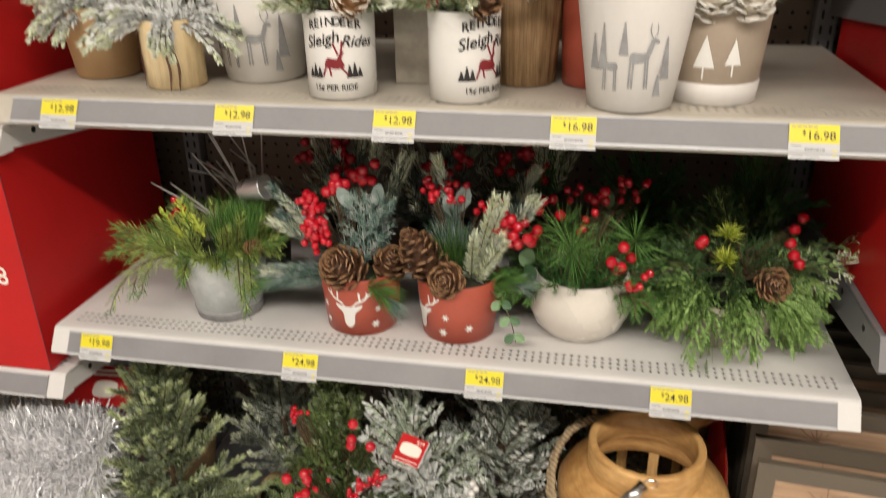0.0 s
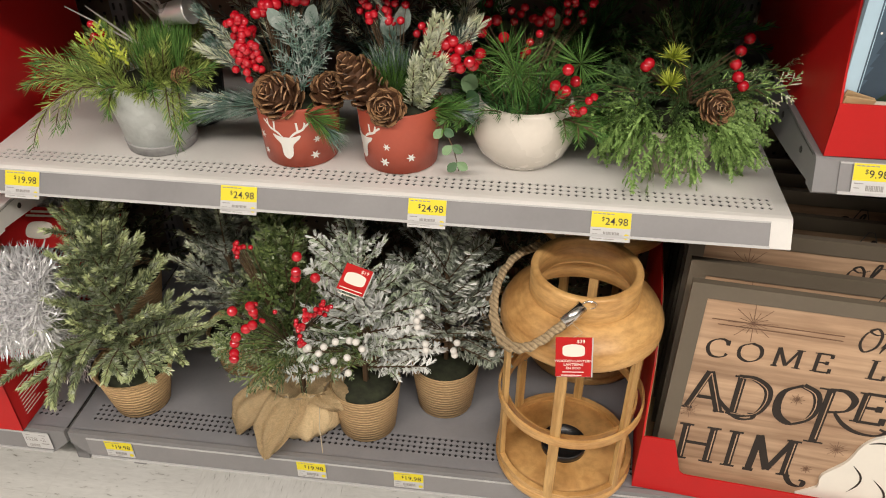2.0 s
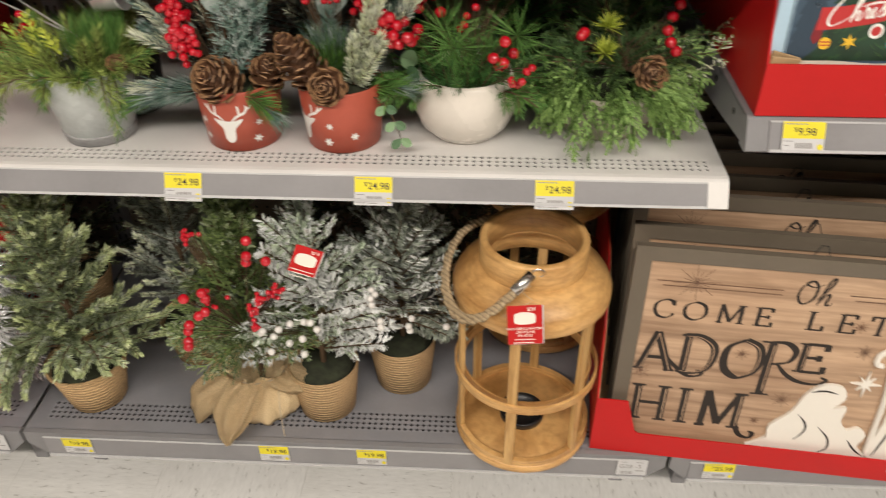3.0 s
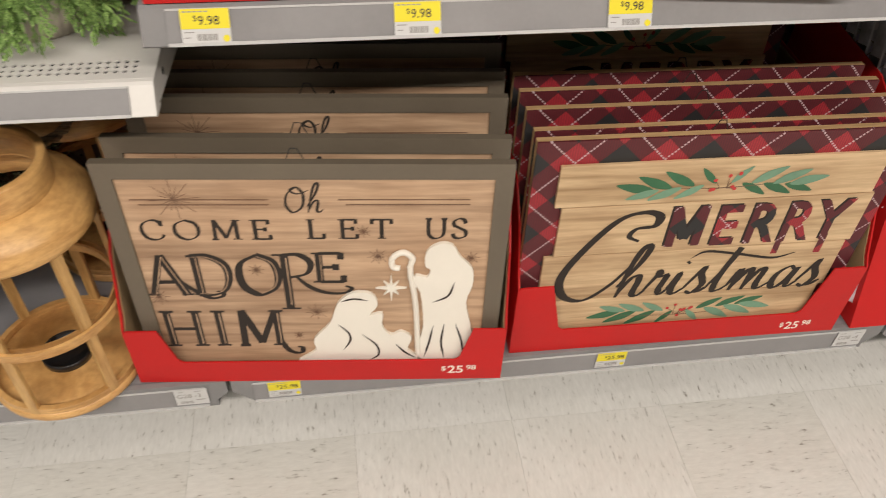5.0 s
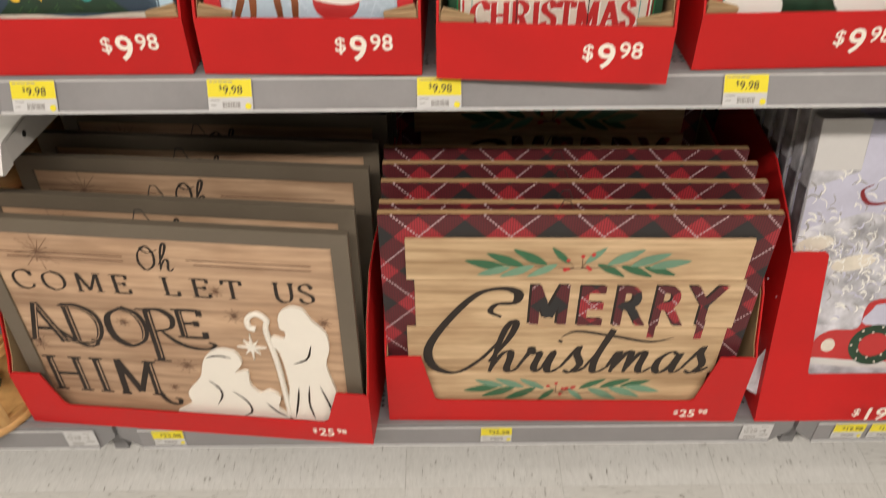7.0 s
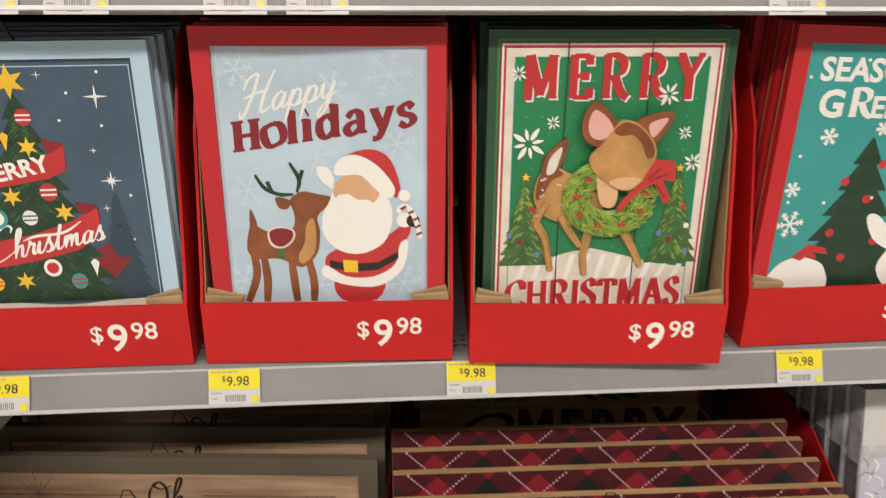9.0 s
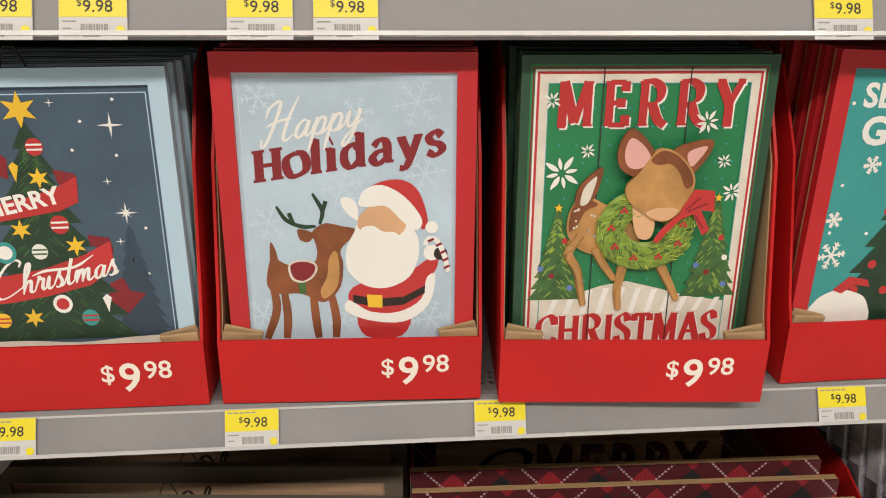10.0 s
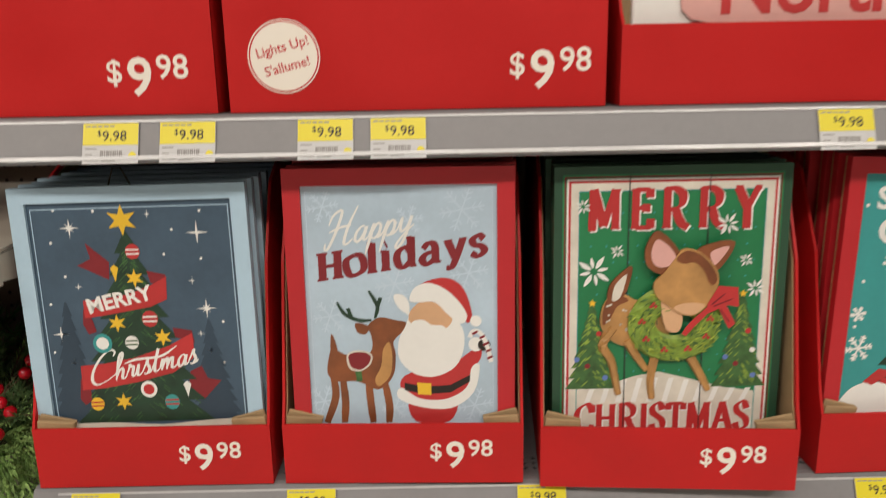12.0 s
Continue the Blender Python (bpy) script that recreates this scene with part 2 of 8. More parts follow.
PRINT_WHITE = plain("print_white", (0.8, 0.79, 0.75), 0.5, vary=0.04, bump=0)
PRINT_NAVY = plain("print_navy", (0.055, 0.095, 0.14), 0.5, vary=0.15, coarse=14, bump=0)
PRINT_NAVY_DARK = plain("print_navy_dark", (0.03, 0.055, 0.085), 0.5, vary=0.15, bump=0)
FRAME_SKY = plain("frame_pale_blue", (0.42, 0.58, 0.7), 0.5, vary=0.05, bump=0.05)
PRINT_SKY = plain("print_pale_blue", (0.46, 0.58, 0.68), 0.5, vary=0.1, coarse=12, bump=0)
PRINT_SNOW = plain("print_snowflake", (0.54, 0.65, 0.75), 0.5, vary=0.04, bump=0)
PRINT_GREEN = plain("print_green", (0.015, 0.2, 0.07), 0.5, vary=0.12, bump=0)
PRINT_TREE = plain("print_tree_green", (0.014, 0.044, 0.022), 0.5, vary=0.3, coarse=60, bump=0)
PRINT_FIR = plain("print_fir_green", (0.05, 0.13, 0.035), 0.5, vary=0.35, coarse=80, bump=0)
PRINT_WREATH = plain("print_wreath_green", (0.24, 0.36, 0.05), 0.5, vary=0.3, coarse=90, bump=0)
PRINT_TEAL = plain("print_teal", (0.04, 0.3, 0.29), 0.5, vary=0.08, bump=0)
PRINT_GOLD = plain("print_gold", (0.8, 0.5, 0.03), 0.5, vary=0.08, bump=0)
PRINT_FAWN = plain("print_fawn", (0.5, 0.26, 0.085), 0.5, vary=0.25, coarse=25, bump=0)
PRINT_BROWN = plain("print_brown", (0.23, 0.07, 0.022), 0.5, vary=0.3, coarse=25, bump=0)
PRINT_TAN = plain("print_tan", (0.68, 0.4, 0.22), 0.5, vary=0.1, bump=0)
PRINT_BLUE = plain("print_blue", (0.12, 0.2, 0.5), 0.5, vary=0.1, bump=0)
PRINT_PINK = plain("print_pink", (0.7, 0.38, 0.34), 0.5, vary=0.08, bump=0)
PRINT_CREAM = plain("print_cream_snow", (0.68, 0.63, 0.54), 0.5, vary=0.1, coarse=30, bump=0)
FRAME_RED = plain("frame_red", (0.48, 0.014, 0.02), 0.5, vary=0.06, bump=0.04)
FRAME_GREEN = plain("frame_dark_green", (0.02, 0.07, 0.035), 0.5, vary=0.1, bump=0.04)
FRAME_GREY = plain("frame_slate_edge", (0.2, 0.23, 0.26), 0.6, vary=0.1)
CANVAS_SNOW = plain("canvas_snow_print", (0.5, 0.5, 0.54), 0.6, vary=0.45, coarse=26, fine=220, bump=0.1)
CANVAS_SKY = plain("canvas_lilac_print", (0.52, 0.52, 0.64), 0.6, vary=0.1, bump=0.1)
CANVAS_EDGE = plain("canvas_edge_print", (0.17, 0.16, 0.18), 0.6, vary=0.6, coarse=30, bump=0.1)
CANVAS_PLAIN = plain("canvas_white_corner", (0.6, 0.59, 0.58), 0.7, vary=0.04, bump=0.1)
GALVANISED = galvanised()
RED_POT = plain("red_pot_glaze", (0.42, 0.085, 0.05), 0.42, vary=0.1, bump=0.06)
WHITE_GLAZE = plain("white_pot_glaze", (0.7, 0.65, 0.58), 0.25, vary=0.06, coarse=14, bump=0.02, coat=0.3)
WHITE_MATT = plain("white_matt_pot", (0.72, 0.69, 0.65), 0.45, vary=0.06, bump=0.05)
ENAMEL_WHITE = plain("enamel_mug_white", (0.8, 0.78, 0.74), 0.25, vary=0.03, bump=0.02, coat=0.3)
RIBBED_POT = plain("ribbed_grey_pot", (0.42, 0.38, 0.31), 0.55, vary=0.2, coarse=30, bump=0.1)
TAUPE_POT = plain("taupe_pot", (0.36, 0.29, 0.22), 0.6, vary=0.1, bump=0.1)
KRAFT_POT = plain("tan_paper_pot", (0.5, 0.31, 0.15), 0.7, vary=0.12, bump=0.2)
GREY_PRINT = plain("pot_grey_print", (0.33, 0.33, 0.33), 0.6, vary=0.2, coarse=60, bump=0)
BIRCH = timber("pale_log", (0.72, 0.53, 0.27), (0.8, 0.64, 0.38), (14, 14, 3), 0.45, False, 0.1)
BARK_STAVE = timber("brown_stave", (0.22, 0.13, 0.06), (0.4, 0.26, 0.13), (60, 60, 4), 0.65)
BAMBOO = timber("lantern_wood", (0.44, 0.22, 0.065), (0.7, 0.42, 0.16), (9, 9, 26), 0.38, True, 0.3)
BAMBOO_POST = timber("lantern_post_wood", (0.4, 0.21, 0.06), (0.6, 0.37, 0.14), (40, 40, 4), 0.4, False, 0.3)
ROPE = weave("rope_fibre", (0.5, 0.38, 0.23), 0.006, axis="DIAGONAL", twist=0.5, depth=0.002)
WICKER = weave("wicker_basket", (0.66, 0.44, 0.22), 0.0085, twist=3.0)
ROPE_POT = weave("rope_wound_pot", (0.58, 0.39, 0.2), 0.0075, twist=1.8)
BURLAP = weave("burlap_cloth", (0.85, 0.66, 0.39), 0.0016, axis="X", twist=1.5, depth=0.0004)
CUP_SILVER = plain("brushed_silver", (0.88, 0.87, 0.85), 0.33, 0.6, vary=0.05, bump=0.03)
CHROME = plain("polished_steel", (0.75, 0.74, 0.72), 0.18, 1.0, vary=0.04, bump=0.0)
BLACK_PLASTIC = plain("black_plastic", (0.015, 0.015, 0.016), 0.3, bump=0.02)
SOIL = plain("moss_filling", (0.03, 0.035, 0.018), 0.95, vary=0.5, coarse=60, bump=0.8)
BERRY = plain("red_berry_gloss", (0.52, 0.008, 0.02), 0.2, vary=0.15, coarse=20, bump=0, coat=0.5)
BERRY_WHITE = plain("white_berry", (0.72, 0.7, 0.66), 0.4, vary=0.1, coarse=40, bump=0.05)
CONE = plain("pinecone_scale", (0.1, 0.045, 0.02), 0.6, vary=0.45, coarse=70, bump=0.2)
CONE_TIP = plain("pinecone_tip", (0.34, 0.19, 0.09), 0.6, vary=0.3, coarse=70, bump=0.2)
STEM = plain("brown_stem", (0.1, 0.06, 0.03), 0.8, vary=0.3, bump=0.2)
TWIG_SILVER = plain("silver_twig", (0.62, 0.6, 0.58), 0.4, 0.3, vary=0.2)
N_GREEN = needles("green_needles", (0.045, 0.12, 0.025), (0.13, 0.27, 0.06))
N_OLIVE = needles("olive_needles", (0.13, 0.19, 0.04), (0.36, 0.45, 0.12))
N_LIME = needles("lime_sprig", (0.25, 0.32, 0.03), (0.5, 0.56, 0.08))
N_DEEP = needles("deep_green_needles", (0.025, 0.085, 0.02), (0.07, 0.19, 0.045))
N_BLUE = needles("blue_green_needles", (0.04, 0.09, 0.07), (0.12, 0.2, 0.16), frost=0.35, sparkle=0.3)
N_FROST = needles("frosted_needles", (0.42, 0.48, 0.3), (0.74, 0.77, 0.55), frost=0.45)
N_SPRUCE = needles("spruce_needles", (0.1, 0.135, 0.065), (0.3, 0.355, 0.185), frost=0.25)
N_SPRUCE_TIP = needles("spruce_tips", (0.36, 0.43, 0.18), (0.58, 0.64, 0.36), frost=0.25)
N_GREY = needles("grey_spruce_needles", (0.13, 0.155, 0.12), (0.35, 0.39, 0.31), frost=0.32)
N_CEDAR = needles("cedar_spray", (0.1, 0.19, 0.045), (0.28, 0.43, 0.13))
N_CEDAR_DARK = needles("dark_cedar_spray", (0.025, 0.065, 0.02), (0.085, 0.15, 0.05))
N_SNOW = needles("snowy_needles", (0.6, 0.63, 0.6), (0.82, 0.83, 0.8), frost=0.8)
N_SAGE = needles("sage_leaves", (0.23, 0.3, 0.19), (0.46, 0.54, 0.39), frost=0.4)
N_EUCALYPT = needles("eucalyptus_leaves", (0.13, 0.18, 0.15), (0.3, 0.37, 0.34), frost=0.25)
N_EUCA_GREEN = needles("green_eucalyptus", (0.06, 0.13, 0.06), (0.17, 0.27, 0.14))
N_FIR = needles("olive_fir_needles", (0.045, 0.08, 0.025), (0.17, 0.23, 0.075))
# Near-black needles: the shade at the shelf's back put into the colour.
N_SHADE = needles("shade_darkened_fir", (0.012, 0.025, 0.012), (0.04, 0.06, 0.03))
TINSEL = plain("silver_tinsel", (0.9, 0.9, 0.92), 0.25, 0.35, vary=0.1, bump=0)
TWINE = plain("twine", (0.5, 0.42, 0.3), 0.8)


# ---- mesh helpers ----
def finish(name, bm, material, parent=None, label="", smooth=False):
    me = bpy.data.meshes.new(name)
    bm.to_mesh(me)
    bm.free()
    for m in material if isinstance(material, (list, tuple)) else (material,):
        me.materials.append(m)
    if smooth:
        for p in me.polygons:
            p.use_smooth = True
    ob = new(name, me)
    if parent is not None:
        ob.parent = parent
    if label:
        ob["label"] = label
    return ob


def part(name, bm, material, parent, label="", smooth=False):
    return finish(name, bm, material, parent, label, smooth)


def piece(name, mesh, parent, m, label=""):
    """One more object on a shared mesh."""
    ob = new(name, mesh)
    ob.parent, ob.matrix_basis = parent, m
    if label:
        ob["label"] = label
    return ob


def thing(name, label, category, m=None, group="", kind=""):
    ob = new(name)
    ob.empty_display_size = 0.05
    if m is not None:
        ob.matrix_basis = m
    return tagged(ob, label, category, group, kind)


def put_box(bm, x0, y0, z0, x1, y1, z1, bevel=0.0, turn=None):
    """A box, with softened edges if wanted."""
    got = bmesh.ops.create_cube(bm, size=1.0)["verts"]
    m = Matrix.Translation(((x0 + x1) / 2, (y0 + y1) / 2, (z0 + z1) / 2)) @ Matrix.Diagonal((x1 - x0, y1 - y0, z1 - z0, 1))
    bmesh.ops.transform(bm, matrix=(turn @ m) if turn else m, verts=got)
    if bevel:
        edges = list({e for v in got for e in v.link_edges})
        bmesh.ops.bevel(bm, geom=edges, offset=bevel, segments=2, affect="EDGES", profile=0.5)
    return bm


def box(*a, **k):
    return put_box(bmesh.new(), *a, **k)


def prism(bm, outline, lift, m=None):
    """A flat outline given as (x, z) points, from y = 0 back to y = lift."""
    m = m or Matrix()
    front = [bm.verts.new(m @ Vector((x, 0, z))) for x, z in outline]
    back = [bm.verts.new(m @ Vector((x, lift, z))) for x, z in outline]
    bm.faces.new(front)
    bm.faces.new(back[::-1])
    n = len(outline)
    for i in range(n):
        bm.faces.new((front[i], back[i], back[(i + 1) % n], front[(i + 1) % n]))
    return bm


def lathe(profile, steps=40, wobble=0.0, ribs=0, rib_depth=0.0, hoop=False):
    """A turned body from (radius, height) points; a hoop has no ends but closes on itself."""
    bm = bmesh.new()
    rings = []
    for r, z in profile:
        ring = []
        for i in range(steps):
            a = 2 * math.pi * i / steps
            rr = r * (1 + wobble * math.sin(3 * a + z * 40)) + (rib_depth * math.cos(ribs * a) if ribs and r > 0.02 else 0)
            ring.append(bm.verts.new((rr * math.cos(a), rr * math.sin(a), z)))
        rings.append(ring)
    for a, b in zip(rings, rings[1:] + rings[:1] if hoop else rings[1:]):
        for i in range(steps):
            bm.faces.new((a[i], a[(i + 1) % steps], b[(i + 1) % steps], b[i]))
    if not hoop:
        bm.faces.new(rings[0][::-1])
        bm.faces.new(rings[-1])
    bmesh.ops.recalc_face_normals(bm, faces=bm.faces)
    return bm


def tube(bm, points, radius, sides=6, taper=None):
    """A round bar along points."""
    rings, n = [], len(points)
    up = Vector((0.3, 0.2, 1)).normalized()
    for i, p in enumerate(points):
        p = Vector(p)
        d = (Vector(points[min(i + 1, n - 1)]) - Vector(points[max(i - 1, 0)])).normalized()
        s = d.cross(up)
        s = s.normalized() if s.length > 1e-4 else Vector((1, 0, 0))
        w = d.cross(s)
        r = radius if taper is None else radius + (taper - radius) * i / max(1, n - 1)
        rings.append([bm.verts.new(p + r * (math.cos(2 * math.pi * k / sides) * s + math.sin(2 * math.pi * k / sides) * w)) for k in range(sides)])
    for a, b in zip(rings, rings[1:]):
        for k in range(sides):
            bm.faces.new((a[k], a[(k + 1) % sides], b[(k + 1) % sides], b[k]))
    bm.faces.new(rings[0][::-1])
    bm.faces.new(rings[-1])
    return bm


def spline(pts, steps=6, closed=False):
    """A smooth line through points of any dimension."""
    p = [np.array(q, float) for q in pts]
    if closed:
        p = [p[-1]] + p + [p[0], p[1]]
    else:
        p = [2 * p[0] - p[1]] + p + [2 * p[-1] - p[-2]]
    out = []
    for i in range(1, len(p) - 2):
        for k in range(steps):
            t = k / steps
            out.append(0.5 * (2 * p[i] + (p[i + 1] - p[i - 1]) * t + (2 * p[i - 1] - 5 * p[i] + 4 * p[i + 1] - p[i + 2]) * t * t
                              + (3 * p[i] - p[i - 1] - 3 * p[i + 1] + p[i + 2]) * t ** 3))
    if not closed:
        out.append(p[-2])
    return out


# ---- print and lettering: flat shapes in (x, z), facing -y ----
class Print:
    """Collects flat shapes of one colour a hair above a face."""

    def __init__(self, lift, rise=0.000005):
        self.bm, self.lift, self.step, self.rise = bmesh.new(), lift, 0, rise

    def poly(self, pts):
        y = -self.lift - self.rise * (self.step % 12)
        self.step += 1
        f = self.bm.faces.new([self.bm.verts.new((q[0], y, q[1])) for q in pts])
        f.normal_update()
        if f.normal.y > 0:
            f.normal_flip()
        return self

    def ellipse(self, x, z, rx, rz, turn=0, n=18):
        c, s = math.cos(radians(turn)), math.sin(radians(turn))
        return self.poly([(x + rx * math.cos(a) * c - rz * math.sin(a) * s, z + rx * math.cos(a) * s + rz * math.sin(a) * c)
                          for a in (2 * math.pi * k / n for k in range(n))])

    def bar(self, x0, z0, x1, z1):
        return self.poly([(x0, z0), (x1, z0), (x1, z1), (x0, z1)])

    def star(self, x, z, r, points=5, inner=0.42, turn=90):
        return self.poly([(x + (r if k % 2 == 0 else r * inner) * math.cos(radians(turn + 180 * k / points)),
                           z + (r if k % 2 == 0 else r * inner) * math.sin(radians(turn + 180 * k / points))) for k in range(2 * points)])

    def blob(self, pts):
        return self.poly(spline(pts, 4, True))

    def stroke(self, pts, width, nib=None, smooth=True, tip=0.35):
        """A pen line; nib = (thin, angle): a broad pen, thick across its angle."""
        line = spline(pts, 5) if smooth and len(pts) > 2 else [np.array(q, float) for q in pts]
        y = -self.lift - self.rise * (self.step % 12)
        self.step += 1
        n, pairs = len(line), []
        for i, p in enumerate(line):
            d = line[min(i + 1, n - 1)] - line[max(i - 1, 0)]
            d = d / (np.linalg.norm(d) + 1e-9)
            w = width
            if nib:
                w = nib[0] + (width - nib[0]) * abs(math.sin(math.atan2(d[1], d[0]) - radians(nib[1]))) ** 1.3
            if smooth and n > 4 and tip < 1:
                w *= tip + (1 - tip) * min(1, 4 * min(i, n - 1 - i) / n)
            s = np.array((-d[1], d[0])) * w / 2
            pairs.append([self.bm.verts.new((q[0], y - self.rise * i / n, q[1])) for q in (p + s, p - s)])
        for (a, b), (c, d) in zip(pairs, pairs[1:]):
            self.bm.faces.new((a, b, d, c))
        return self

    def text(self, body, x, z, size, align="LEFT", shear=0.0, bold=0.0, turn=0.0, spacing=1.0, narrow=1.0):
        cu = bpy.data.curves.new("lettering", "FONT")
        cu.body, cu.size, cu.align_x, cu.shear, cu.offset, cu.space_character = body, size, align, shear, bold * size, spacing
        cu.resolution_u = 3
        ob = bpy.data.objects.new("lettering", cu)
        me = bpy.data.meshes.new_from_object(ob)
        c, s = math.cos(radians(turn)), math.sin(radians(turn))
        y = -self.lift - self.rise * (self.step % 12)
        self.step += 1
        vs = [self.bm.verts.new((x + narrow * v.co.x * c - v.co.y * s, y, z + narrow * v.co.x * s + v.co.y * c)) for v in me.vertices]
        for p in me.polygons:
            f = self.bm.faces.new([vs[i] for i in p.vertices])
            f.normal_update()
            if f.normal.y > 0:
                f.normal_flip()
        bpy.data.objects.remove(ob)
        bpy.data.curves.remove(cu)
        bpy.data.meshes.remove(me)
        return self

    def part(self, name, material, parent, label=""):
        return part(name, self.bm, material, parent, label)


# pen strokes of roman capitals in a box one unit high: width, stems, other strokes
ROMAN = {
    "A": (0.92, (), ([(0.1, 0), (0.44, 1)], [(0.44, 1), (0.84, 0)], [(0.2, 0.34), (0.68, 0.34)])),
    "C": (0.86, (), ([(0.8, 0.74), (0.72, 0.93), (0.48, 1), (0.16, 0.8), (0.08, 0.45), (0.22, 0.1), (0.5, 0), (0.74, 0.1), (0.82, 0.26)], [(0.8, 0.7), (0.8, 0.98)])),
    "D": (0.94, (0.18,), ([(0.1, 0.99), (0.45, 0.98), (0.78, 0.78), (0.84, 0.45), (0.7, 0.12), (0.42, 0.01), (0.1, 0.01)],)),
    "E": (0.76, (0.18,), ([(0.18, 0.98), (0.66, 0.98)], [(0.18, 0.52), (0.54, 0.52)], [(0.18, 0.02), (0.7, 0.02)], [(0.66, 1), (0.66, 0.78)], [(0.7, 0), (0.7, 0.24)], [(0.54, 0.42), (0.54, 0.62)])),
    "H": (0.98, (0.18, 0.8), ([(0.18, 0.5), (0.8, 0.5)],)),
    "I": (0.4, (0.2,), ()),
    "L": (0.72, (0.18,), ([(0.18, 0.02), (0.64, 0.02)], [(0.64, 0), (0.64, 0.26)])),
    "M": (1.14, (0.96,), ([(0.16, 0), (0.2, 1)], [(0.2, 1), (0.56, 0.08)], [(0.56, 0.08), (0.94, 1)], [(0.04, 0.01), (0.28, 0.01)])),
    "O": (1.0, (), ([(0.5, 1), (0.16, 0.8), (0.08, 0.48), (0.18, 0.16), (0.5, 0), (0.82, 0.18), (0.92, 0.5), (0.82, 0.84), (0.5, 1)],)),
    "R": (0.92, (0.18,), ([(0.1, 0.99), (0.45, 0.99), (0.7, 0.84), (0.66, 0.6), (0.42, 0.49), (0.18, 0.49)], [(0.44, 0.5), (0.66, 0.14), (0.9, 0.0)])),
    "S": (0.7, (), ([(0.58, 0.76), (0.5, 0.94), (0.32, 1), (0.12, 0.86), (0.14, 0.66), (0.36, 0.52), (0.58, 0.36), (0.58, 0.12), (0.34, 0), (0.16, 0.06), (0.08, 0.24)],)),
    "T": (0.82, (0.41,), ([(0.06, 0.98), (0.76, 0.98)], [(0.06, 1), (0.06, 0.76)], [(0.76, 1), (0.76, 0.76)])),
    "U": (0.92, (), ([(0.18, 1), (0.18, 0.3), (0.32, 0.04), (0.5, 0.0), (0.7, 0.1), (0.78, 0.35), (0.78, 1)], [(0.06, 0.99), (0.3, 0.99)], [(0.67, 0.99), (0.9, 0.99)])),
    "Y": (0.88, (), ([(0.1, 1), (0.44, 0.48)], [(0.78, 1), (0.44, 0.48)], [(0.44, 0.5), (0.44, 0)], [(0.3, 0.01), (0.58, 0.01)], [(0.0, 0.99), (0.22, 0.99)], [(0.66, 0.99), (0.9, 0.99)])),
    " ": (0.55, (), ()),
}
SCRIPT = {
    "C": (1.02, ([(0.92, 1.12), (0.98, 1.3), (0.78, 1.42), (0.4, 1.2), (0.08, 0.7), (0.02, 0.25), (0.22, 0.0), (0.6, 0.06), (1.05, 0.3)],)),
    "h": (0.5, ([(0.0, 0.25), (0.22, 0.75), (0.3, 1.1), (0.22, 1.18), (0.12, 0.85), (0.05, 0.0)], [(0.05, 0.05), (0.18, 0.42), (0.3, 0.5), (0.34, 0.36), (0.32, 0.08), (0.42, 0.02), (0.52, 0.14)])),
    "r": (0.4, ([(0.0, 0.14), (0.12, 0.46), (0.14, 0.58), (0.2, 0.46), (0.3, 0.46), (0.26, 0.14), (0.32, 0.02), (0.42, 0.14)],)),
    "i": (0.3, ([(0.0, 0.14), (0.12, 0.5), (0.08, 0.12), (0.16, 0.01), (0.31, 0.14)], [(0.16, 0.72), (0.19, 0.76)])),
    "s": (0.4, ([(0.0, 0.14), (0.2, 0.6), (0.2, 0.45), (0.3, 0.2), (0.18, 0.0), (0.06, 0.05)], [(0.2, 0.01), (0.3, 0.03), (0.42, 0.14)])),
    "t": (0.36, ([(0.0, 0.14), (0.18, 0.6), (0.26, 1.02), (0.14, 0.4), (0.14, 0.06), (0.24, 0.02), (0.37, 0.14)],)),
    "m": (0.74, ([(0.0, 0.14), (0.12, 0.5), (0.08, 0.0)], [(0.09, 0.06), (0.22, 0.44), (0.32, 0.46), (0.3, 0.0)], [(0.31, 0.06), (0.44, 0.44), (0.54, 0.46), (0.52, 0.12), (0.6, 0.01), (0.75, 0.14)])),
    "a": (0.5, ([(0.36, 0.4), (0.24, 0.5), (0.08, 0.34), (0.06, 0.1), (0.16, 0.0), (0.3, 0.16), (0.38, 0.46), (0.34, 0.1), (0.4, 0.01), (0.52, 0.14)],)),
    "p": (0.46, ([(0.0, 0.14), (0.12, 0.5), (0.04, -0.1), (0.0, -0.5)], [(0.06, 0.1), (0.2, 0.46), (0.34, 0.4), (0.32, 0.12), (0.2, 0.0), (0.1, 0.06)], [(0.22, 0.01), (0.34, 0.03), (0.47, 0.14)])),
    "y": (0.5, ([(0.0, 0.14), (0.1, 0.5), (0.1, 0.12), (0.2, 0.04), (0.34, 0.2), (0.4, 0.5), (0.3, -0.2), (0.12, -0.5), (0.06, -0.36), (0.26, -0.06), (0.52, 0.2)],)),
    "H": (0.9, ([(0.0, 0.75), (0.1, 1.05), (0.36, 1.15), (0.3, 0.6), (0.12, 0.0), (0.0, -0.05), (-0.02, 0.15)], [(0.86, 1.2), (0.66, 0.6), (0.6, 0.1), (0.7, 0.0), (0.88, 0.14)], [(0.05, 0.5), (0.4, 0.6), (0.75, 0.62)])),
    "O": (0.72, ([(0.3, 1.0), (0.06, 0.75), (0.04, 0.3), (0.28, 0.0), (0.56, 0.25), (0.56, 0.75), (0.34, 1.02), (0.14, 0.9), (0.4, 0.76), (0.72, 0.9)],)),
}


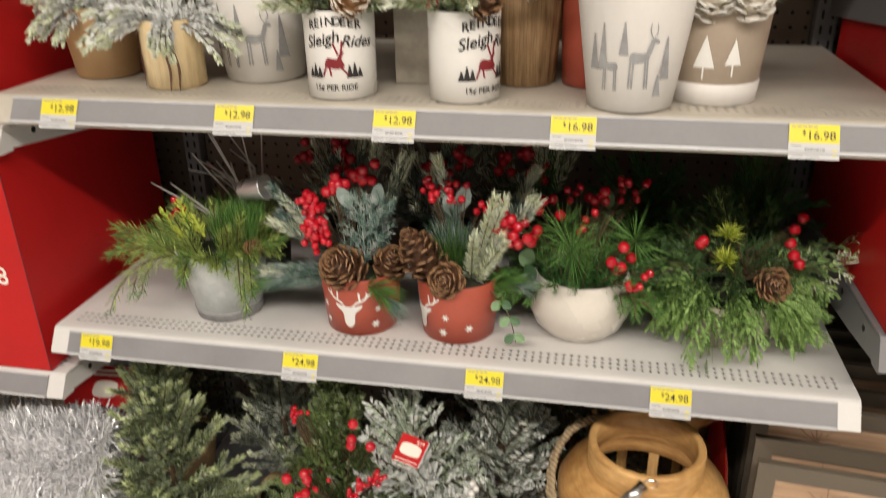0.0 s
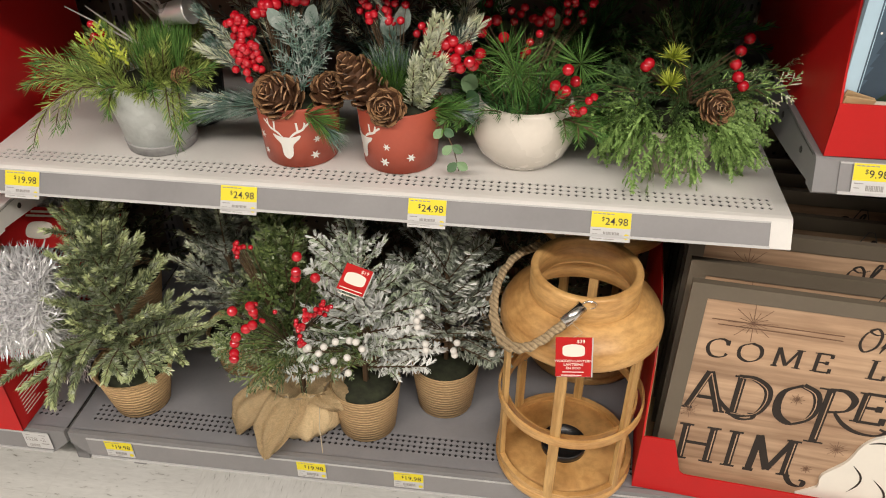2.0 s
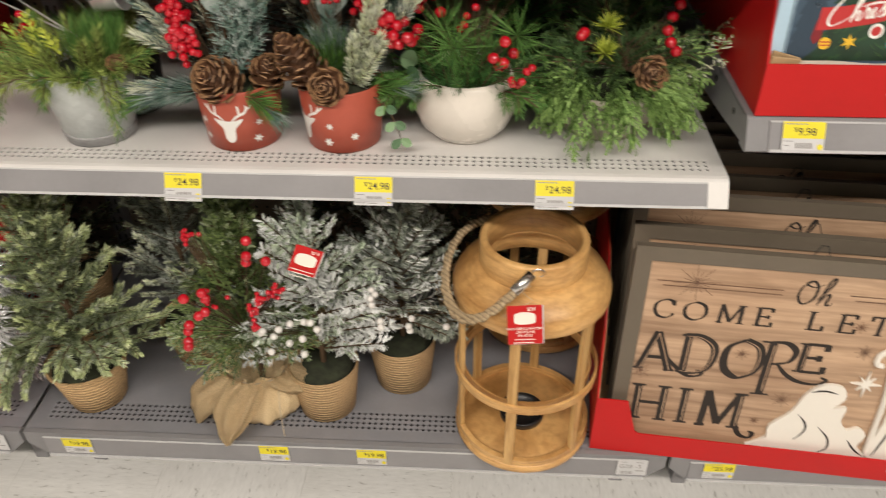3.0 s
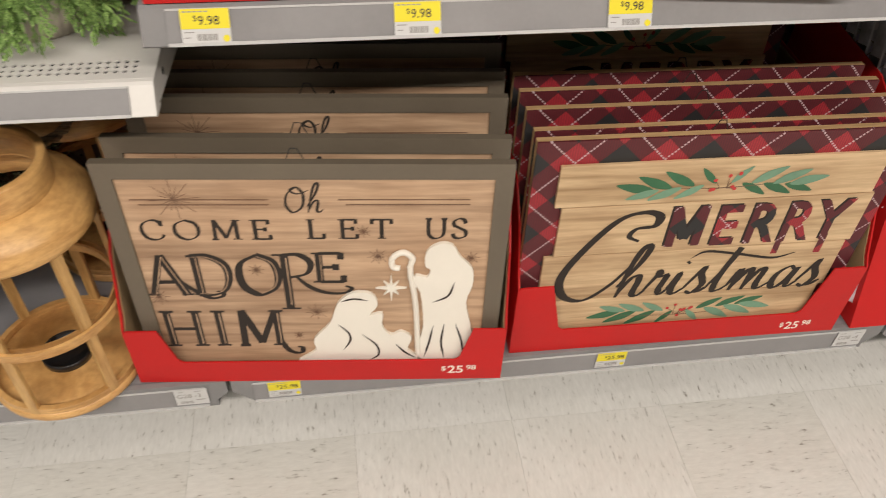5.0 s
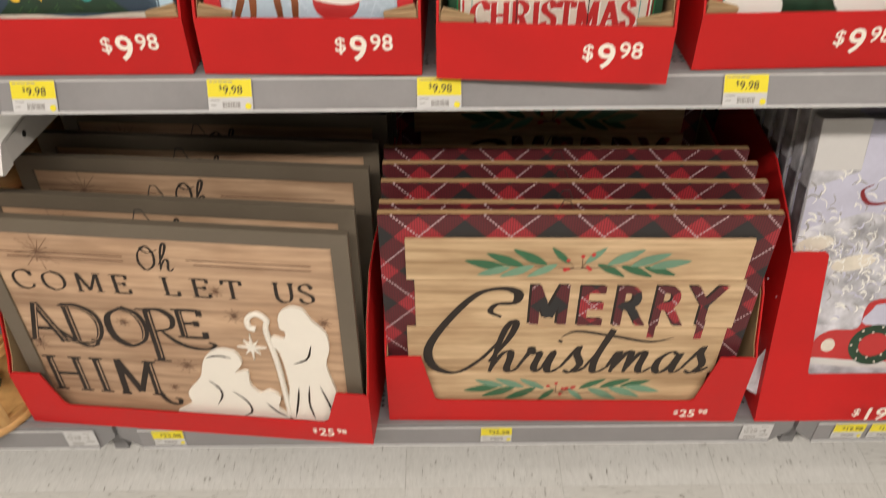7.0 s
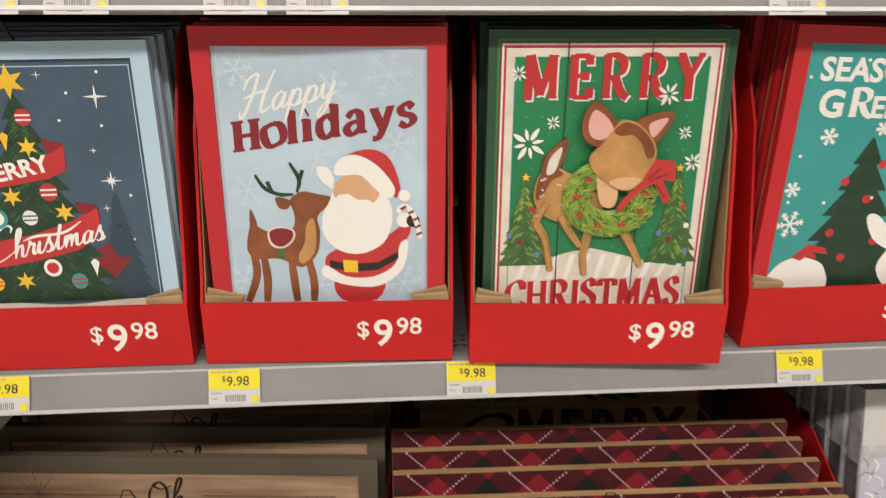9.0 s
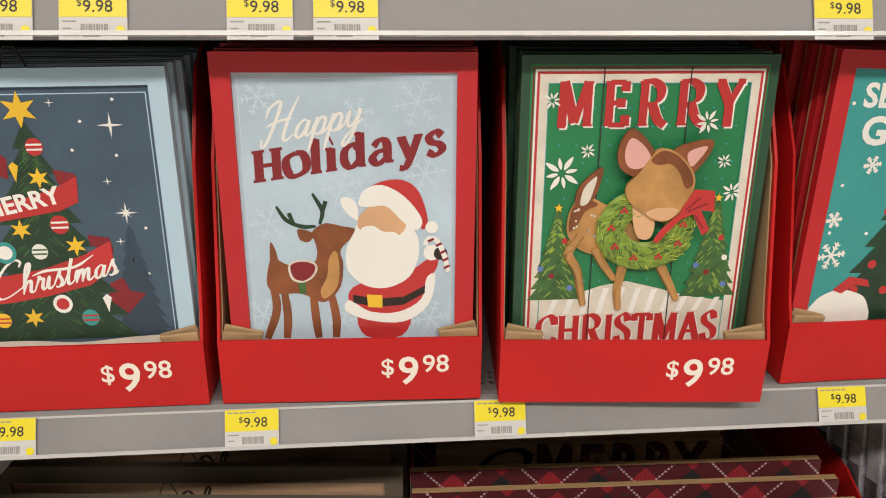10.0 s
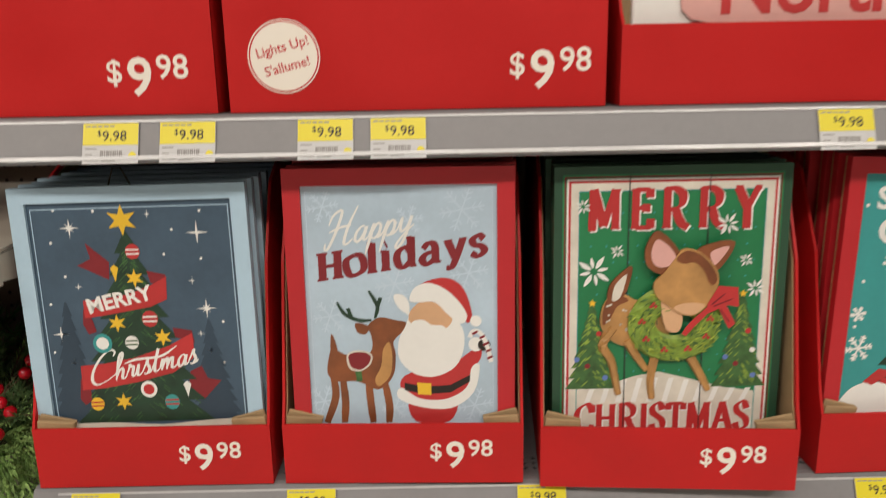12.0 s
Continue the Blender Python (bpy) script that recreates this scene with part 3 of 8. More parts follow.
def roman(art, word, x, z, size, thick=0.17, gap=0.07, skew=0.0, end=None, inline=None):
    """A word in roman capitals drawn with a broad pen, with slab serifs, narrowed to stop at end. Returns where it stops."""
    natural = size * sum(ROMAN[ch][0] + gap for ch in word)
    narrow = (end - x) / natural if end else 1.0
    for ch in word:
        wide, stems, strokes = ROMAN[ch]
        def at(p):
            return (x + narrow * size * (p[0] + skew * p[1]), z + size * p[1])
        for s in stems:
            art.stroke([at((s, 0)), at((s, 1))], thick * size * min(1, narrow + 0.1), smooth=False)
            if inline:
                inline.stroke([at((s + thick * 0.2, 0.07)), at((s + thick * 0.2, 0.93))], 0.022 * size, smooth=False)
            for e in (0.02, 0.98):
                art.stroke([at((s - 0.16, e)), at((s + 0.16, e))], 0.05 * size, smooth=False)
        for line in strokes:
            art.stroke([at(p) for p in line], thick * size, (0.055 * size, 25), tip=1.0)
            if inline and ch in "ADO" and len(line) > 1 and line[0][1] != line[-1][1] or (inline and ch == "O"):
                inline.stroke([at((0.5 + (p[0] - 0.5) * 0.93 + (0.03 if ch == "A" else 0), 0.5 + (p[1] - 0.5) * 0.94)) for p in line[len(line) // 2 if ch == "O" else 0:]], 0.02 * size, tip=0.6)
        if ch in "A":
            for s in (0.1, 0.84):
                art.stroke([at((s - 0.13, 0.02)), at((s + 0.13, 0.02))], 0.05 * size, smooth=False)
        x += narrow * size * (wide + gap)
    return x


def script(art, word, x, z, size, thick=0.12, thin=0.04, slope=0.0, skew=0.12):
    """A word in a joined hand."""
    x0 = x
    for ch in word:
        wide, strokes = SCRIPT[ch]
        for line in strokes:
            pts = [(x + size * (p[0] + skew * p[1]), z + slope * (x + size * p[0] - x0) + size * p[1]) for p in line]
            art.stroke(pts, thick * size, (thin * size, 20), tip=0.5)
        x += size * wide
    return x


# bold lower case with slab serifs, in a box whose capital is one unit high: strokes, serif bars
SLAB = {
    "H": (([(0.2, 0), (0.2, 1)], [(0.76, 0), (0.76, 1)], [(0.2, 0.5), (0.76, 0.5)]), ((0.0, 0.4, 0.03), (0.0, 0.4, 0.97), (0.56, 0.96, 0.03), (0.56, 0.96, 0.97))),
    "o": (([(0.4, 0.76), (0.12, 0.62), (0.08, 0.34), (0.2, 0.06), (0.42, 0.02), (0.68, 0.16), (0.72, 0.46), (0.6, 0.7), (0.4, 0.76)],), ()),
    "l": (([(0.2, 0), (0.2, 1.1)],), ((0.02, 0.38, 0.03), (0.02, 0.24, 1.08))),
    "i": (([(0.2, 0), (0.2, 0.74)], [(0.18, 0.96), (0.24, 0.98)]), ((0.02, 0.38, 0.03), (0.02, 0.24, 0.72))),
    "d": (([(0.56, 0.6), (0.36, 0.74), (0.12, 0.58), (0.1, 0.22), (0.3, 0.02), (0.56, 0.2)], [(0.6, 0), (0.6, 1.1)]), ((0.56, 0.78, 0.03), (0.42, 0.62, 1.08))),
    "a": (([(0.14, 0.58), (0.34, 0.76), (0.56, 0.62), (0.58, 0.0)], [(0.56, 0.42), (0.26, 0.38), (0.1, 0.18), (0.28, 0.0), (0.56, 0.16)]), ((0.54, 0.78, 0.03),)),
    "y": (([(0.14, 0.72), (0.4, 0.08)], [(0.68, 0.72), (0.44, 0.06), (0.26, -0.26), (0.08, -0.24)]), ((0.0, 0.3, 0.72), (0.54, 0.82, 0.72))),
    "s": (([(0.54, 0.6), (0.36, 0.76), (0.14, 0.62), (0.22, 0.44), (0.46, 0.34), (0.56, 0.16), (0.34, 0.0), (0.1, 0.14)],), ()),
}


def slab(art, word, x, z, size, xs, climb, thick=0.29):
    """A bold slab word whose letters start at the given places and climb along the line."""
    for ch, px in zip(word, xs):
        lines, serifs = SLAB[ch]
        pz = z + climb * (px - x)
        for line in lines:
            straight = len(line) == 2
            art.stroke([(px + size * a, pz + size * b + climb * size * a) for a, b in line], thick * size * (0.45 if straight and line[0][1] == line[1][1] else 1), None if straight else (0.13 * size, 20), smooth=not straight, tip=1.0)
        for a, b, c in serifs:
            art.stroke([(px + size * a, pz + size * c + climb * size * a), (px + size * b, pz + size * c + climb * size * b)], 0.09 * size, smooth=False)


# ---- structure ----
FRONT = 0.985          # front edge of the hung shelves
BACK = 1.53            # face of the back panel
SECTION = [-2.055, -0.836, 0.383, 1.602, 2.821]

ground = thing("floor", "off-white speckled vinyl tile floor with dark flecks", "floor", kind="structure")
part("tile_bed", box(-6, -5, -0.05, 7, 1.6, -0.004), FLOOR_GROUT, ground)


def tile_mesh(w):
    bm = put_box(bmesh.new(), -w / 2, -w / 2, -0.004, w / 2, w / 2, 0.0)
    me = bpy.data.meshes.new("floor_tile")
    bm.to_mesh(me)
    bm.free()
    me.materials.append(VINYL)
    return me


TILE = tile_mesh(0.3046)
far = bmesh.new()
for i in range(-24, 18):
    for j in range(-18, 3):
        cx, cy = 1.505 + 0.305 * (i + 0.5), 0.943 + 0.305 * (j - 0.5)
        if -8 <= i < 4 and -3 <= j:
            piece("floor_tile", TILE, ground, pose(cx, cy, 0))
        elif cy < 1.5:
            put_box(far, cx - 0.1523, cy - 0.1523, -0.004, cx + 0.1523, cy + 0.1523, 0.0)
tagged(part("outer_tiles", far, VINYL, ground), kind="stuff")

for name, dims, mat_ in (("wall_back", (-3.3, BACK, 0.1, 4.1, BACK + 0.02, 2.05), PEGBOARD), ("wall_south", (-6, -5.1, 0, 7, -5.0, 4.2), WALL_PAINT),
                         ("wall_west", (-6.1, -5, 0, -6, 4, 4.2), WALL_PAINT), ("wall_east", (7, -5, 0, 7.1, 4, 4.2), WALL_PAINT),
                         ("wall_north", (-6, 4, 0, 7, 4.1, 4.2), WALL_PAINT), ("ceiling", (-6, -5, 4.2, 7, 4, 4.3), CEILING)):
    words = {"wall_back": "brown perforated pegboard back panel of the shelving", "ceiling": "white painted store ceiling"}.get(name, "plain painted store wall")
    tagged(finish(name, box(*dims), mat_), words, "ceiling" if name == "ceiling" else "wall", kind="structure")

for lx, ly, watts in LAMPS:
    lamp = thing("ceiling_light", "long white strip light hung under the ceiling", "ceiling light", pose(lx, ly, LAMP_Z), "strip lights")
    part("housing", box(-1.2, -0.17, 0.0, 1.2, 0.17, 0.08, bevel=0.01), SHELF_WHITE, lamp)
    for sx in (-0.9, 0.9):
        part("hanger", tube(bmesh.new(), [(sx, 0, 0.08), (sx, 0, 4.2 - LAMP_Z)], 0.006), DARK_STEEL_AND_SHADE, lamp)

for sx in SECTION:
    post = thing("upright_post", "slotted steel upright post of the shelving", "upright post", pose(sx, BACK - 0.02, 0), "upright posts")
    part("post", box(-0.018, -0.012, 0.0, 0.018, 0.018, 2.05, bevel=0.003), SHELF_GREY, post)
    slots = bmesh.new()
    for k in range(70):
        for ox in (-0.008, 0.008):
            put_box(slots, ox - 0.002, -0.0135, 0.2 + k * 0.0254, ox + 0.002, -0.012, 0.214 + k * 0.0254)
    part("slots", slots, DARK_STEEL_AND_SHADE, post)


def perforated(x0, x1, y0, rows, pitch, z, mat_):
    """A strip of sheet steel with rows of diamond holes; returns its bmesh and depth."""
    bm = bmesh.new()
    n = int((x1 - x0) / pitch)
    pitch_x = (x1 - x0) / n
    for j in range(rows):
        for i in range(n):
            cx, cy = x0 + pitch_x * (i + 0.5), y0 + pitch * (j + 0.5)
            sq = [bm.verts.new((cx + sx * pitch_x / 2, cy + sy * pitch / 2, z)) for sx, sy in ((-1, -1), (1, -1), (1, 1), (-1, 1))]
            h = 0.0043
            di = [bm.verts.new((cx + sx * h, cy + sy * h, z)) for sx, sy in ((0, -1), (1, 0), (0, 1), (-1, 0))]
            lo = [bm.verts.new((v.co.x, v.co.y, z - 0.0022)) for v in di]
            for k in range(4):
                bm.faces.new((sq[k], sq[(k + 1) % 4], di[k]))
                bm.faces.new((sq[k], di[k], di[k - 1]))
                bm.faces.new((di[k], di[(k + 1) % 4], lo[(k + 1) % 4], lo[k]))
    bmesh.ops.remove_doubles(bm, verts=bm.verts, dist=0.00002)
    bmesh.ops.recalc_face_normals(bm, faces=bm.faces)
    return bm, rows * pitch


def shelf(x0, x1, z, front, paint, label, lip=0.036, slope=0.02, rows=3, pitch=0.0112, deck_paint=None):
    """A hung steel shelf: deck with a perforated strip, rolled lip, price channel, end plates and brackets. z is the deck's top."""
    sh = thing("store_shelf", label, "shelf", pose(0, 0, 0), "gondola shelves")
    deck_paint = deck_paint or paint
    a, b = x0 + 0.002, x1 - 0.002
    edge = front + 0.012
    strip, deep = perforated(a + 0.02, b - 0.02, edge + 0.01, rows, pitch, z, deck_paint)
    part("perforated_strip", strip, deck_paint, sh)
    part("deck", box(a, edge + 0.01 + deep, z - 0.0022, b, BACK - 0.03, z), deck_paint, sh)
    part("deck_edge", box(a, edge - 0.002, z - 0.0022, b, edge + 0.01, z), deck_paint, sh)
    part("deck_edge", box(a, edge + 0.01, z - 0.0022, a + 0.02, edge + 0.01 + deep, z), deck_paint, sh)
    part("deck_edge", box(b - 0.02, edge + 0.01, z - 0.0022, b, edge + 0.01 + deep, z), deck_paint, sh)
    # Near-black sheet added close under the deck so its holes look shaded.
    part("under_pan", box(a, edge + 0.004, z - 0.006, b, BACK - 0.03, z - 0.0045), DARK_STEEL_AND_SHADE, sh)
    # lip, seen from the end: rolled top edge, sloping face, foot
    prof = [(edge, z), (front + 0.004, z - 0.001), (front, z - 0.004), (front - slope, z - lip), (front - slope + 0.004, z - lip - 0.004), (edge, z - lip - 0.004)]
    lipm = bmesh.new()
    ends = [[lipm.verts.new((x, py, pz)) for py, pz in prof] for x in (a, b)]
    for k in range(len(prof)):
        lipm.faces.new((ends[0][k], ends[0][k - 1], ends[1][k - 1], ends[1][k]))
    lipm.faces.new(ends[0])
    lipm.faces.new(ends[1][::-1])
    bmesh.ops.recalc_face_normals(lipm, faces=lipm.faces)
    part("lip", lipm, paint, sh)
    ang = math.atan2(slope, lip - 0.004)
    tilt = pose(0, front, z - 0.004, -math.degrees(ang))
    long = math.hypot(slope, lip - 0.004)
    part("price_channel", box(a + 0.03, -0.0022, -long + 0.003, b - 0.03, -0.0006, -0.002, turn=tilt), CHANNEL, sh, "clear plastic price channel")
    ch = bmesh.new()
    put_box(ch, a + 0.03, -0.0052, -long - 0.001, b - 0.03, -0.0006, -long + 0.003, turn=tilt)
    put_box(ch, a + 0.03, -0.0034, -0.003, b - 0.03, -0.0006, -0.0005, turn=tilt)
    part("channel_edge", ch, CHANNEL_PALE, sh)
    for x in (a, b - 0.003):
        side = bmesh.new()
        pts = [(edge, z - 0.003), (edge, z - lip), (edge + 0.1, z - lip - 0.012), (BACK - 0.03, z - 0.09), (BACK - 0.03, z - 0.003)]
        v0 = [side.verts.new((x, py, pz)) for py, pz in pts]
        v1 = [side.verts.new((x + 0.003, py, pz)) for py, pz in pts]
        side.faces.new(v0)
        side.faces.new(v1[::-1])
        for k in range(len(pts)):
            side.faces.new((v0[k], v0[k - 1], v1[k - 1], v1[k]))
        bmesh.ops.recalc_face_normals(side, faces=side.faces)
        br = part("bracket", side, paint, sh)
        for hy in (0.05, 0.16, 0.3):
            dot = bmesh.new()
            bmesh.ops.create_cone(dot, cap_ends=True, segments=10, radius1=0.005, radius2=0.005, depth=0.0045, matrix=pose(x + 0.0015, edge + hy, z - 0.022, 0, 90))
            part("bracket_hole", dot, DARK_STEEL_AND_SHADE, br)
    return sh


def base_shelf(x0, x1):
    """The bottom deck on its feet: grey deck with perforations, tall lip with chamfered ends."""
    z, front = 0.195, 0.955
    sh = thing("base_shelf", "grey steel bottom shelf with a perforated front strip, on small feet", "shelf", pose(0, 0, 0), "base shelves")
    a, b = x0 + 0.004, x1 - 0.004
    strip, deep = perforated(a + 0.03, b - 0.03, front + 0.03, 4, 0.0115, z, DECK_GREY)
    part("perforated_strip", strip, DECK_GREY, sh)
    part("deck", box(a, front + 0.03 + deep, z - 0.002, b, BACK - 0.03, z), DECK_GREY, sh)
    part("deck_edge", box(a, front + 0.004, z - 0.002, b, front + 0.03, z), DECK_GREY, sh)
    part("deck_edge", box(a, front + 0.03, z - 0.002, a + 0.03, front + 0.03 + deep, z), DECK_GREY, sh)
    part("deck_edge", box(b - 0.03, front + 0.03, z - 0.002, b, front + 0.03 + deep, z), DECK_GREY, sh)
    # The same added dark sheet, giving the base deck's holes their shade.
    part("under_pan", box(a, front + 0.01, z - 0.006, b, BACK - 0.03, z - 0.0045), DARK_STEEL_AND_SHADE, sh)
    outline = [(a, z), (b, z), (b, z - 0.03), (b - 0.035, z - 0.062), (a + 0.035, z - 0.062), (a, z - 0.03)]
    part("lip", prism(bmesh.new(), outline, 0.012, pose(0, front - 0.006, 0)), SHELF_GREY, sh)
    ch = bmesh.new()
    put_box(ch, a + 0.036, front - 0.0105, z - 0.062, b - 0.036, front - 0.0065, z - 0.057)
    put_box(ch, a + 0.036, front - 0.0085, z - 0.012, b - 0.036, front - 0.0065, z - 0.009)
    part("channel_edge", ch, CHANNEL_PALE, sh)
    part("price_channel", box(a + 0.036, front - 0.0078, z - 0.0565, b - 0.036, front - 0.0066, z - 0.0125), CHANNEL, sh, "clear plastic price channel")
    part("plinth", box(a + 0.05, front + 0.33, 0.0, b - 0.05, front + 0.35, z - 0.04), DARK_STEEL_AND_SHADE, sh)
    for fx in (a + 0.06, b - 0.06):
        part("foot", box(fx - 0.014, front + 0.085, 0.0, fx + 0.014, front + 0.12, z - 0.04, bevel=0.002), SHELF_GREY, sh, "worn steel foot")
    return sh


for x0, x1 in zip(SECTION, SECTION[1:]):
    base_shelf(x0, x1)
Z_A, Z_B, Z_M, Z_V = 1.146, 0.766, 0.865, 1.286
shelf(SECTION[1], SECTION[2], Z_A, 0.985, SHELF_CREAM, "cream-white steel shelf holding potted greenery")
# Added out of view; it shades the potted shelf and pegboard below.
shelf(SECTION[1], SECTION[2], 1.58, 0.985, SHELF_CREAM, "unseen cream-white steel shelf, added over the bay to shade it")
shelf(SECTION[1], SECTION[2], Z_B, 0.983, SHELF_WHITE, "white steel shelf with diamond perforations, holding planters")
shelf(SECTION[2], SECTION[3], Z_M, 0.984, SHELF_GREY, "grey steel shelf holding red sign boxes", lip=0.042, slope=0.018)
shelf(SECTION[2], SECTION[3], Z_V, 0.9765, SHELF_GREY, "grey steel shelf holding tall red boxes", lip=0.042, slope=0.016)
shelf(SECTION[0], SECTION[1], 1.098, 0.985, SHELF_WHITE, "white steel shelf holding red cartons")
shelf(SECTION[0], SECTION[1], 0.672, 0.985, SHELF_WHITE, "white steel shelf above the tinsel garlands")
shelf(SECTION[3], SECTION[4], Z_M, 0.984, SHELF_GREY, "grey steel shelf holding sign boxes", lip=0.042, slope=0.018)
shelf(SECTION[3], SECTION[4], Z_V, 0.9765, SHELF_GREY, "grey steel shelf above the sign boxes", lip=0.042, slope=0.016)


# ---- price tags ----
def price_tag(x, z, front, price, wide=0.056, tilt=30.0, white=False, side=""):
    """A card slipped into a price channel: yellow head with the price, white foot with a bar code. x is its left edge, z its top."""
    high = 0.042
    words = "white shelf label with section number" if white else f"yellow and white shelf price tag reading {price}"
    tag = thing("shelf_label" if white else "price_tag", words, "price tag", pose(x, front, z, -tilt), "shelf price tags")
    part("card", box(0, -0.0006, -high, wide, 0.0, 0, bevel=0.0002), TAG_WHITE, tag)
    bars = Print(0.0009)
    if white:
        Print(0.0009).text("G28 -", wide * 0.06, -0.022, 0.0145, bold=0.01).text(price, wide * 0.68, -0.022, 0.0145, bold=0.01).part("lettering", GREY_INK, tag)
        for k in range(9):
            bars.bar(0.008 + 0.0024 * k, -0.038, 0.0095 + 0.0024 * k, -0.031)
        bars.bar(wide * 0.62, -0.03, wide * 0.9, -0.0275).bar(0.006, -0.006, 0.016, -0.0045).bar(wide * 0.62, -0.006, wide * 0.85, -0.0045)
    else:
        part("yellow_head", box(0.0004, -0.0011, -high * 0.54, wide - 0.0004, -0.0006, -0.0004), TAG_YELLOW, tag)
        pr = Print(0.0014).text("$", wide * 0.26, -0.0135, 0.0085)
        pr.text(price, wide * 0.35, -0.0185, 0.0145, bold=0.004).part("lettering", BLACK_INK, tag)
        fine = Print(0.0014)
        for k in range(5):
            fine.bar(0.003 + 0.006 * k, -0.0042, 0.0078 + 0.006 * k, -0.0028)
        fine.part("small_print", GREY_INK, tag)
        for k in range(11):
            bars.bar(wide * 0.32 + 0.0021 * k, -0.036, wide * 0.32 + 0.0021 * k + (0.0013 if k % 3 else 0.0018), -0.0285)
        bars.bar(0.003, -0.027, wide * 0.26, -0.0258).bar(0.003, -0.033, wide * 0.18, -0.0318).bar(0.003, -0.039, wide * 0.3, -0.038)
        bars.bar(wide * 0.35, -0.0395, wide * 0.6, -0.0385)
        Print(0.0014).ellipse(wide * 0.9, -0.034, 0.004, 0.004).part("yellow_dot", TAG_YELLOW, tag)
    tagged(bars.part("bar_code", GREY_INK, tag), kind="stuff")
    return tag


for x, p in ((-0.781, "19.98"), (-0.438, "24.98"), (-0.156, "24.98"), (0.106, "24.98")):
    price_tag(x, Z_B - 0.004, 0.9785, p)
for x, p in ((-0.756, "12.98"), (-0.495, "12.98"), (-0.275, "12.98"), (-0.048, "16.98"), (0.229, "16.98")):
    price_tag(x, Z_A - 0.004, 0.9805, p)
for x in (0.431, 0.677, 0.94, 1.326):
    price_tag(x, Z_M - 0.003, 0.9795, "9.98", tilt=25)
for x in (0.502, 0.579, 0.717, 0.79, 1.24):
    price_tag(x, Z_V - 0.006, 0.971, "9.98", tilt=22)
price_tag(1.64, Z_M - 0.003, 0.9795, "9.98", tilt=25)
for x, p in ((-0.759, "19.98"), (-0.378, "19.98"), (-0.193, "19.98"), (0.448, "25.98"), (1.037, "25.98"), (1.672, "19.98"), (1.737, "19.98")):
    price_tag(x, 0.187, 0.9455, p, tilt=0)
for x, n in ((-0.927, "2"), (0.291, "3"), (1.506, "4")):
    price_tag(x, 0.187, 0.9455, n, 0.055, 0, True)


# ---- cardboard display boxes ----
def side_panel(bm, x, outline):
    """A card side: (y, z) outline, 3 mm thick, starting at x."""
    a = [bm.verts.new((x, y, z)) for y, z in outline]
    b = [bm.verts.new((x + 0.003, y, z)) for y, z in outline]
    bm.faces.new(a)
    bm.faces.new(b[::-1])
    for k in range(len(outline)):
        bm.faces.new((a[k - 1], a[k], b[k], b[k - 1]))
    bmesh.ops.recalc_face_normals(bm, faces=bm.faces)
    return bm


def price_print(root, x, z, big, text="9", y=0.0):
    """The printed price: small raised dollar sign, large figure, raised cents. x is the left end."""
    art = Print(0.0006 - y)
    small = big * 0.6
    art.text("$", x, z + big * 0.24, small, bold=0.012)
    w = small * 0.66
    art.text(text, x + w, z, big, bold=0.016)
    w += big * (0.56 if len(text) == 1 else 1.12)
    art.text("98", x + w, z + big * 0.3, small * 1.05, bold=0.012)
    art.part("printed_price", CREAM_INK, root)


def display_box(m, w, depth, front, label, price="9", price_at=None, big=0.043, notch=None, tall=0.33, flaps=True, group="red display boxes"):
    """A red card tray, kraft inside: low front (or a front with two tabs), side panels that rise to the back. Local x 0..w, front at y = 0."""
    root = thing("display_box", label, "cardboard box", m, group)
    if notch:
        tab, strip, lean = notch
        e = w - tab
        outline = [(0, 0), (w, 0), (w, front - 0.006), (w - 0.006, front), (e + 0.008, front), (e - lean, strip + 0.006), (e - lean - 0.008, strip),
                   (tab + lean + 0.008, strip), (tab + lean, strip + 0.006), (tab - 0.008, front), (0.006, front), (0, front - 0.006)]
    else:
        outline = [(0, 0), (w, 0), (w, front), (0, front)]
    part("front_panel", prism(bmesh.new(), outline, 0.003), RED_CARD, root)
    rise = tall - front
    back = [(0.001, 0), (0.001, front), (0.012, front + 0.1 * rise), (0.05, front + 0.62 * rise), (0.1, front + 0.92 * rise), (0.16, tall), (depth, tall), (depth, 0)]
    for x in (0.0, w - 0.003):
        part("side_panel", side_panel(bmesh.new(), x, back), RED_CARD, root)
    for x in (0.0032, w - 0.0048):
        inner = [(0.005, 0.004), (0.005, front - 0.004), (0.018, front + 0.1 * rise - 0.004), (0.054, front + 0.62 * rise - 0.004), (0.103, front + 0.92 * rise - 0.005), (0.162, tall - 0.005), (depth - 0.004, tall - 0.005), (depth - 0.004, 0.004)]
        lin = side_panel(bmesh.new(), 0, inner)
        bmesh.ops.transform(lin, matrix=Matrix.Translation((x, 0, 0)) @ Matrix.Diagonal((0.5, 1, 1, 1)), verts=lin.verts)
        part("liner", lin, KRAFT, root, "brown corrugated liner")
    part("tray_floor", box(0.004, 0.004, 0.0005, w - 0.004, depth - 0.004, 0.003), KRAFT, root)
    part("back_panel", box(0.004, depth - 0.003, 0.004, w - 0.004, depth, tall), KRAFT, root)
    if flaps:
        for x, s in ((0.03, 1), (w - 0.03, -1)):
            for k in range(2):
                part("corner_flap", box(-0.02, -0.003, -0.008, 0.02, 0.0005, 0.008, bevel=0.001, turn=pose(x - 0.006 * s, 0.009 + 0.005 * k, front - 0.001 + 0.003 * k, 8, (8 + 9 * k) * s, 7 * s)), KRAFT, root, "folded kraft corner flap")
    if price_at:
        price_print(root, price_at[0], price_at[1], big, price)
    return root


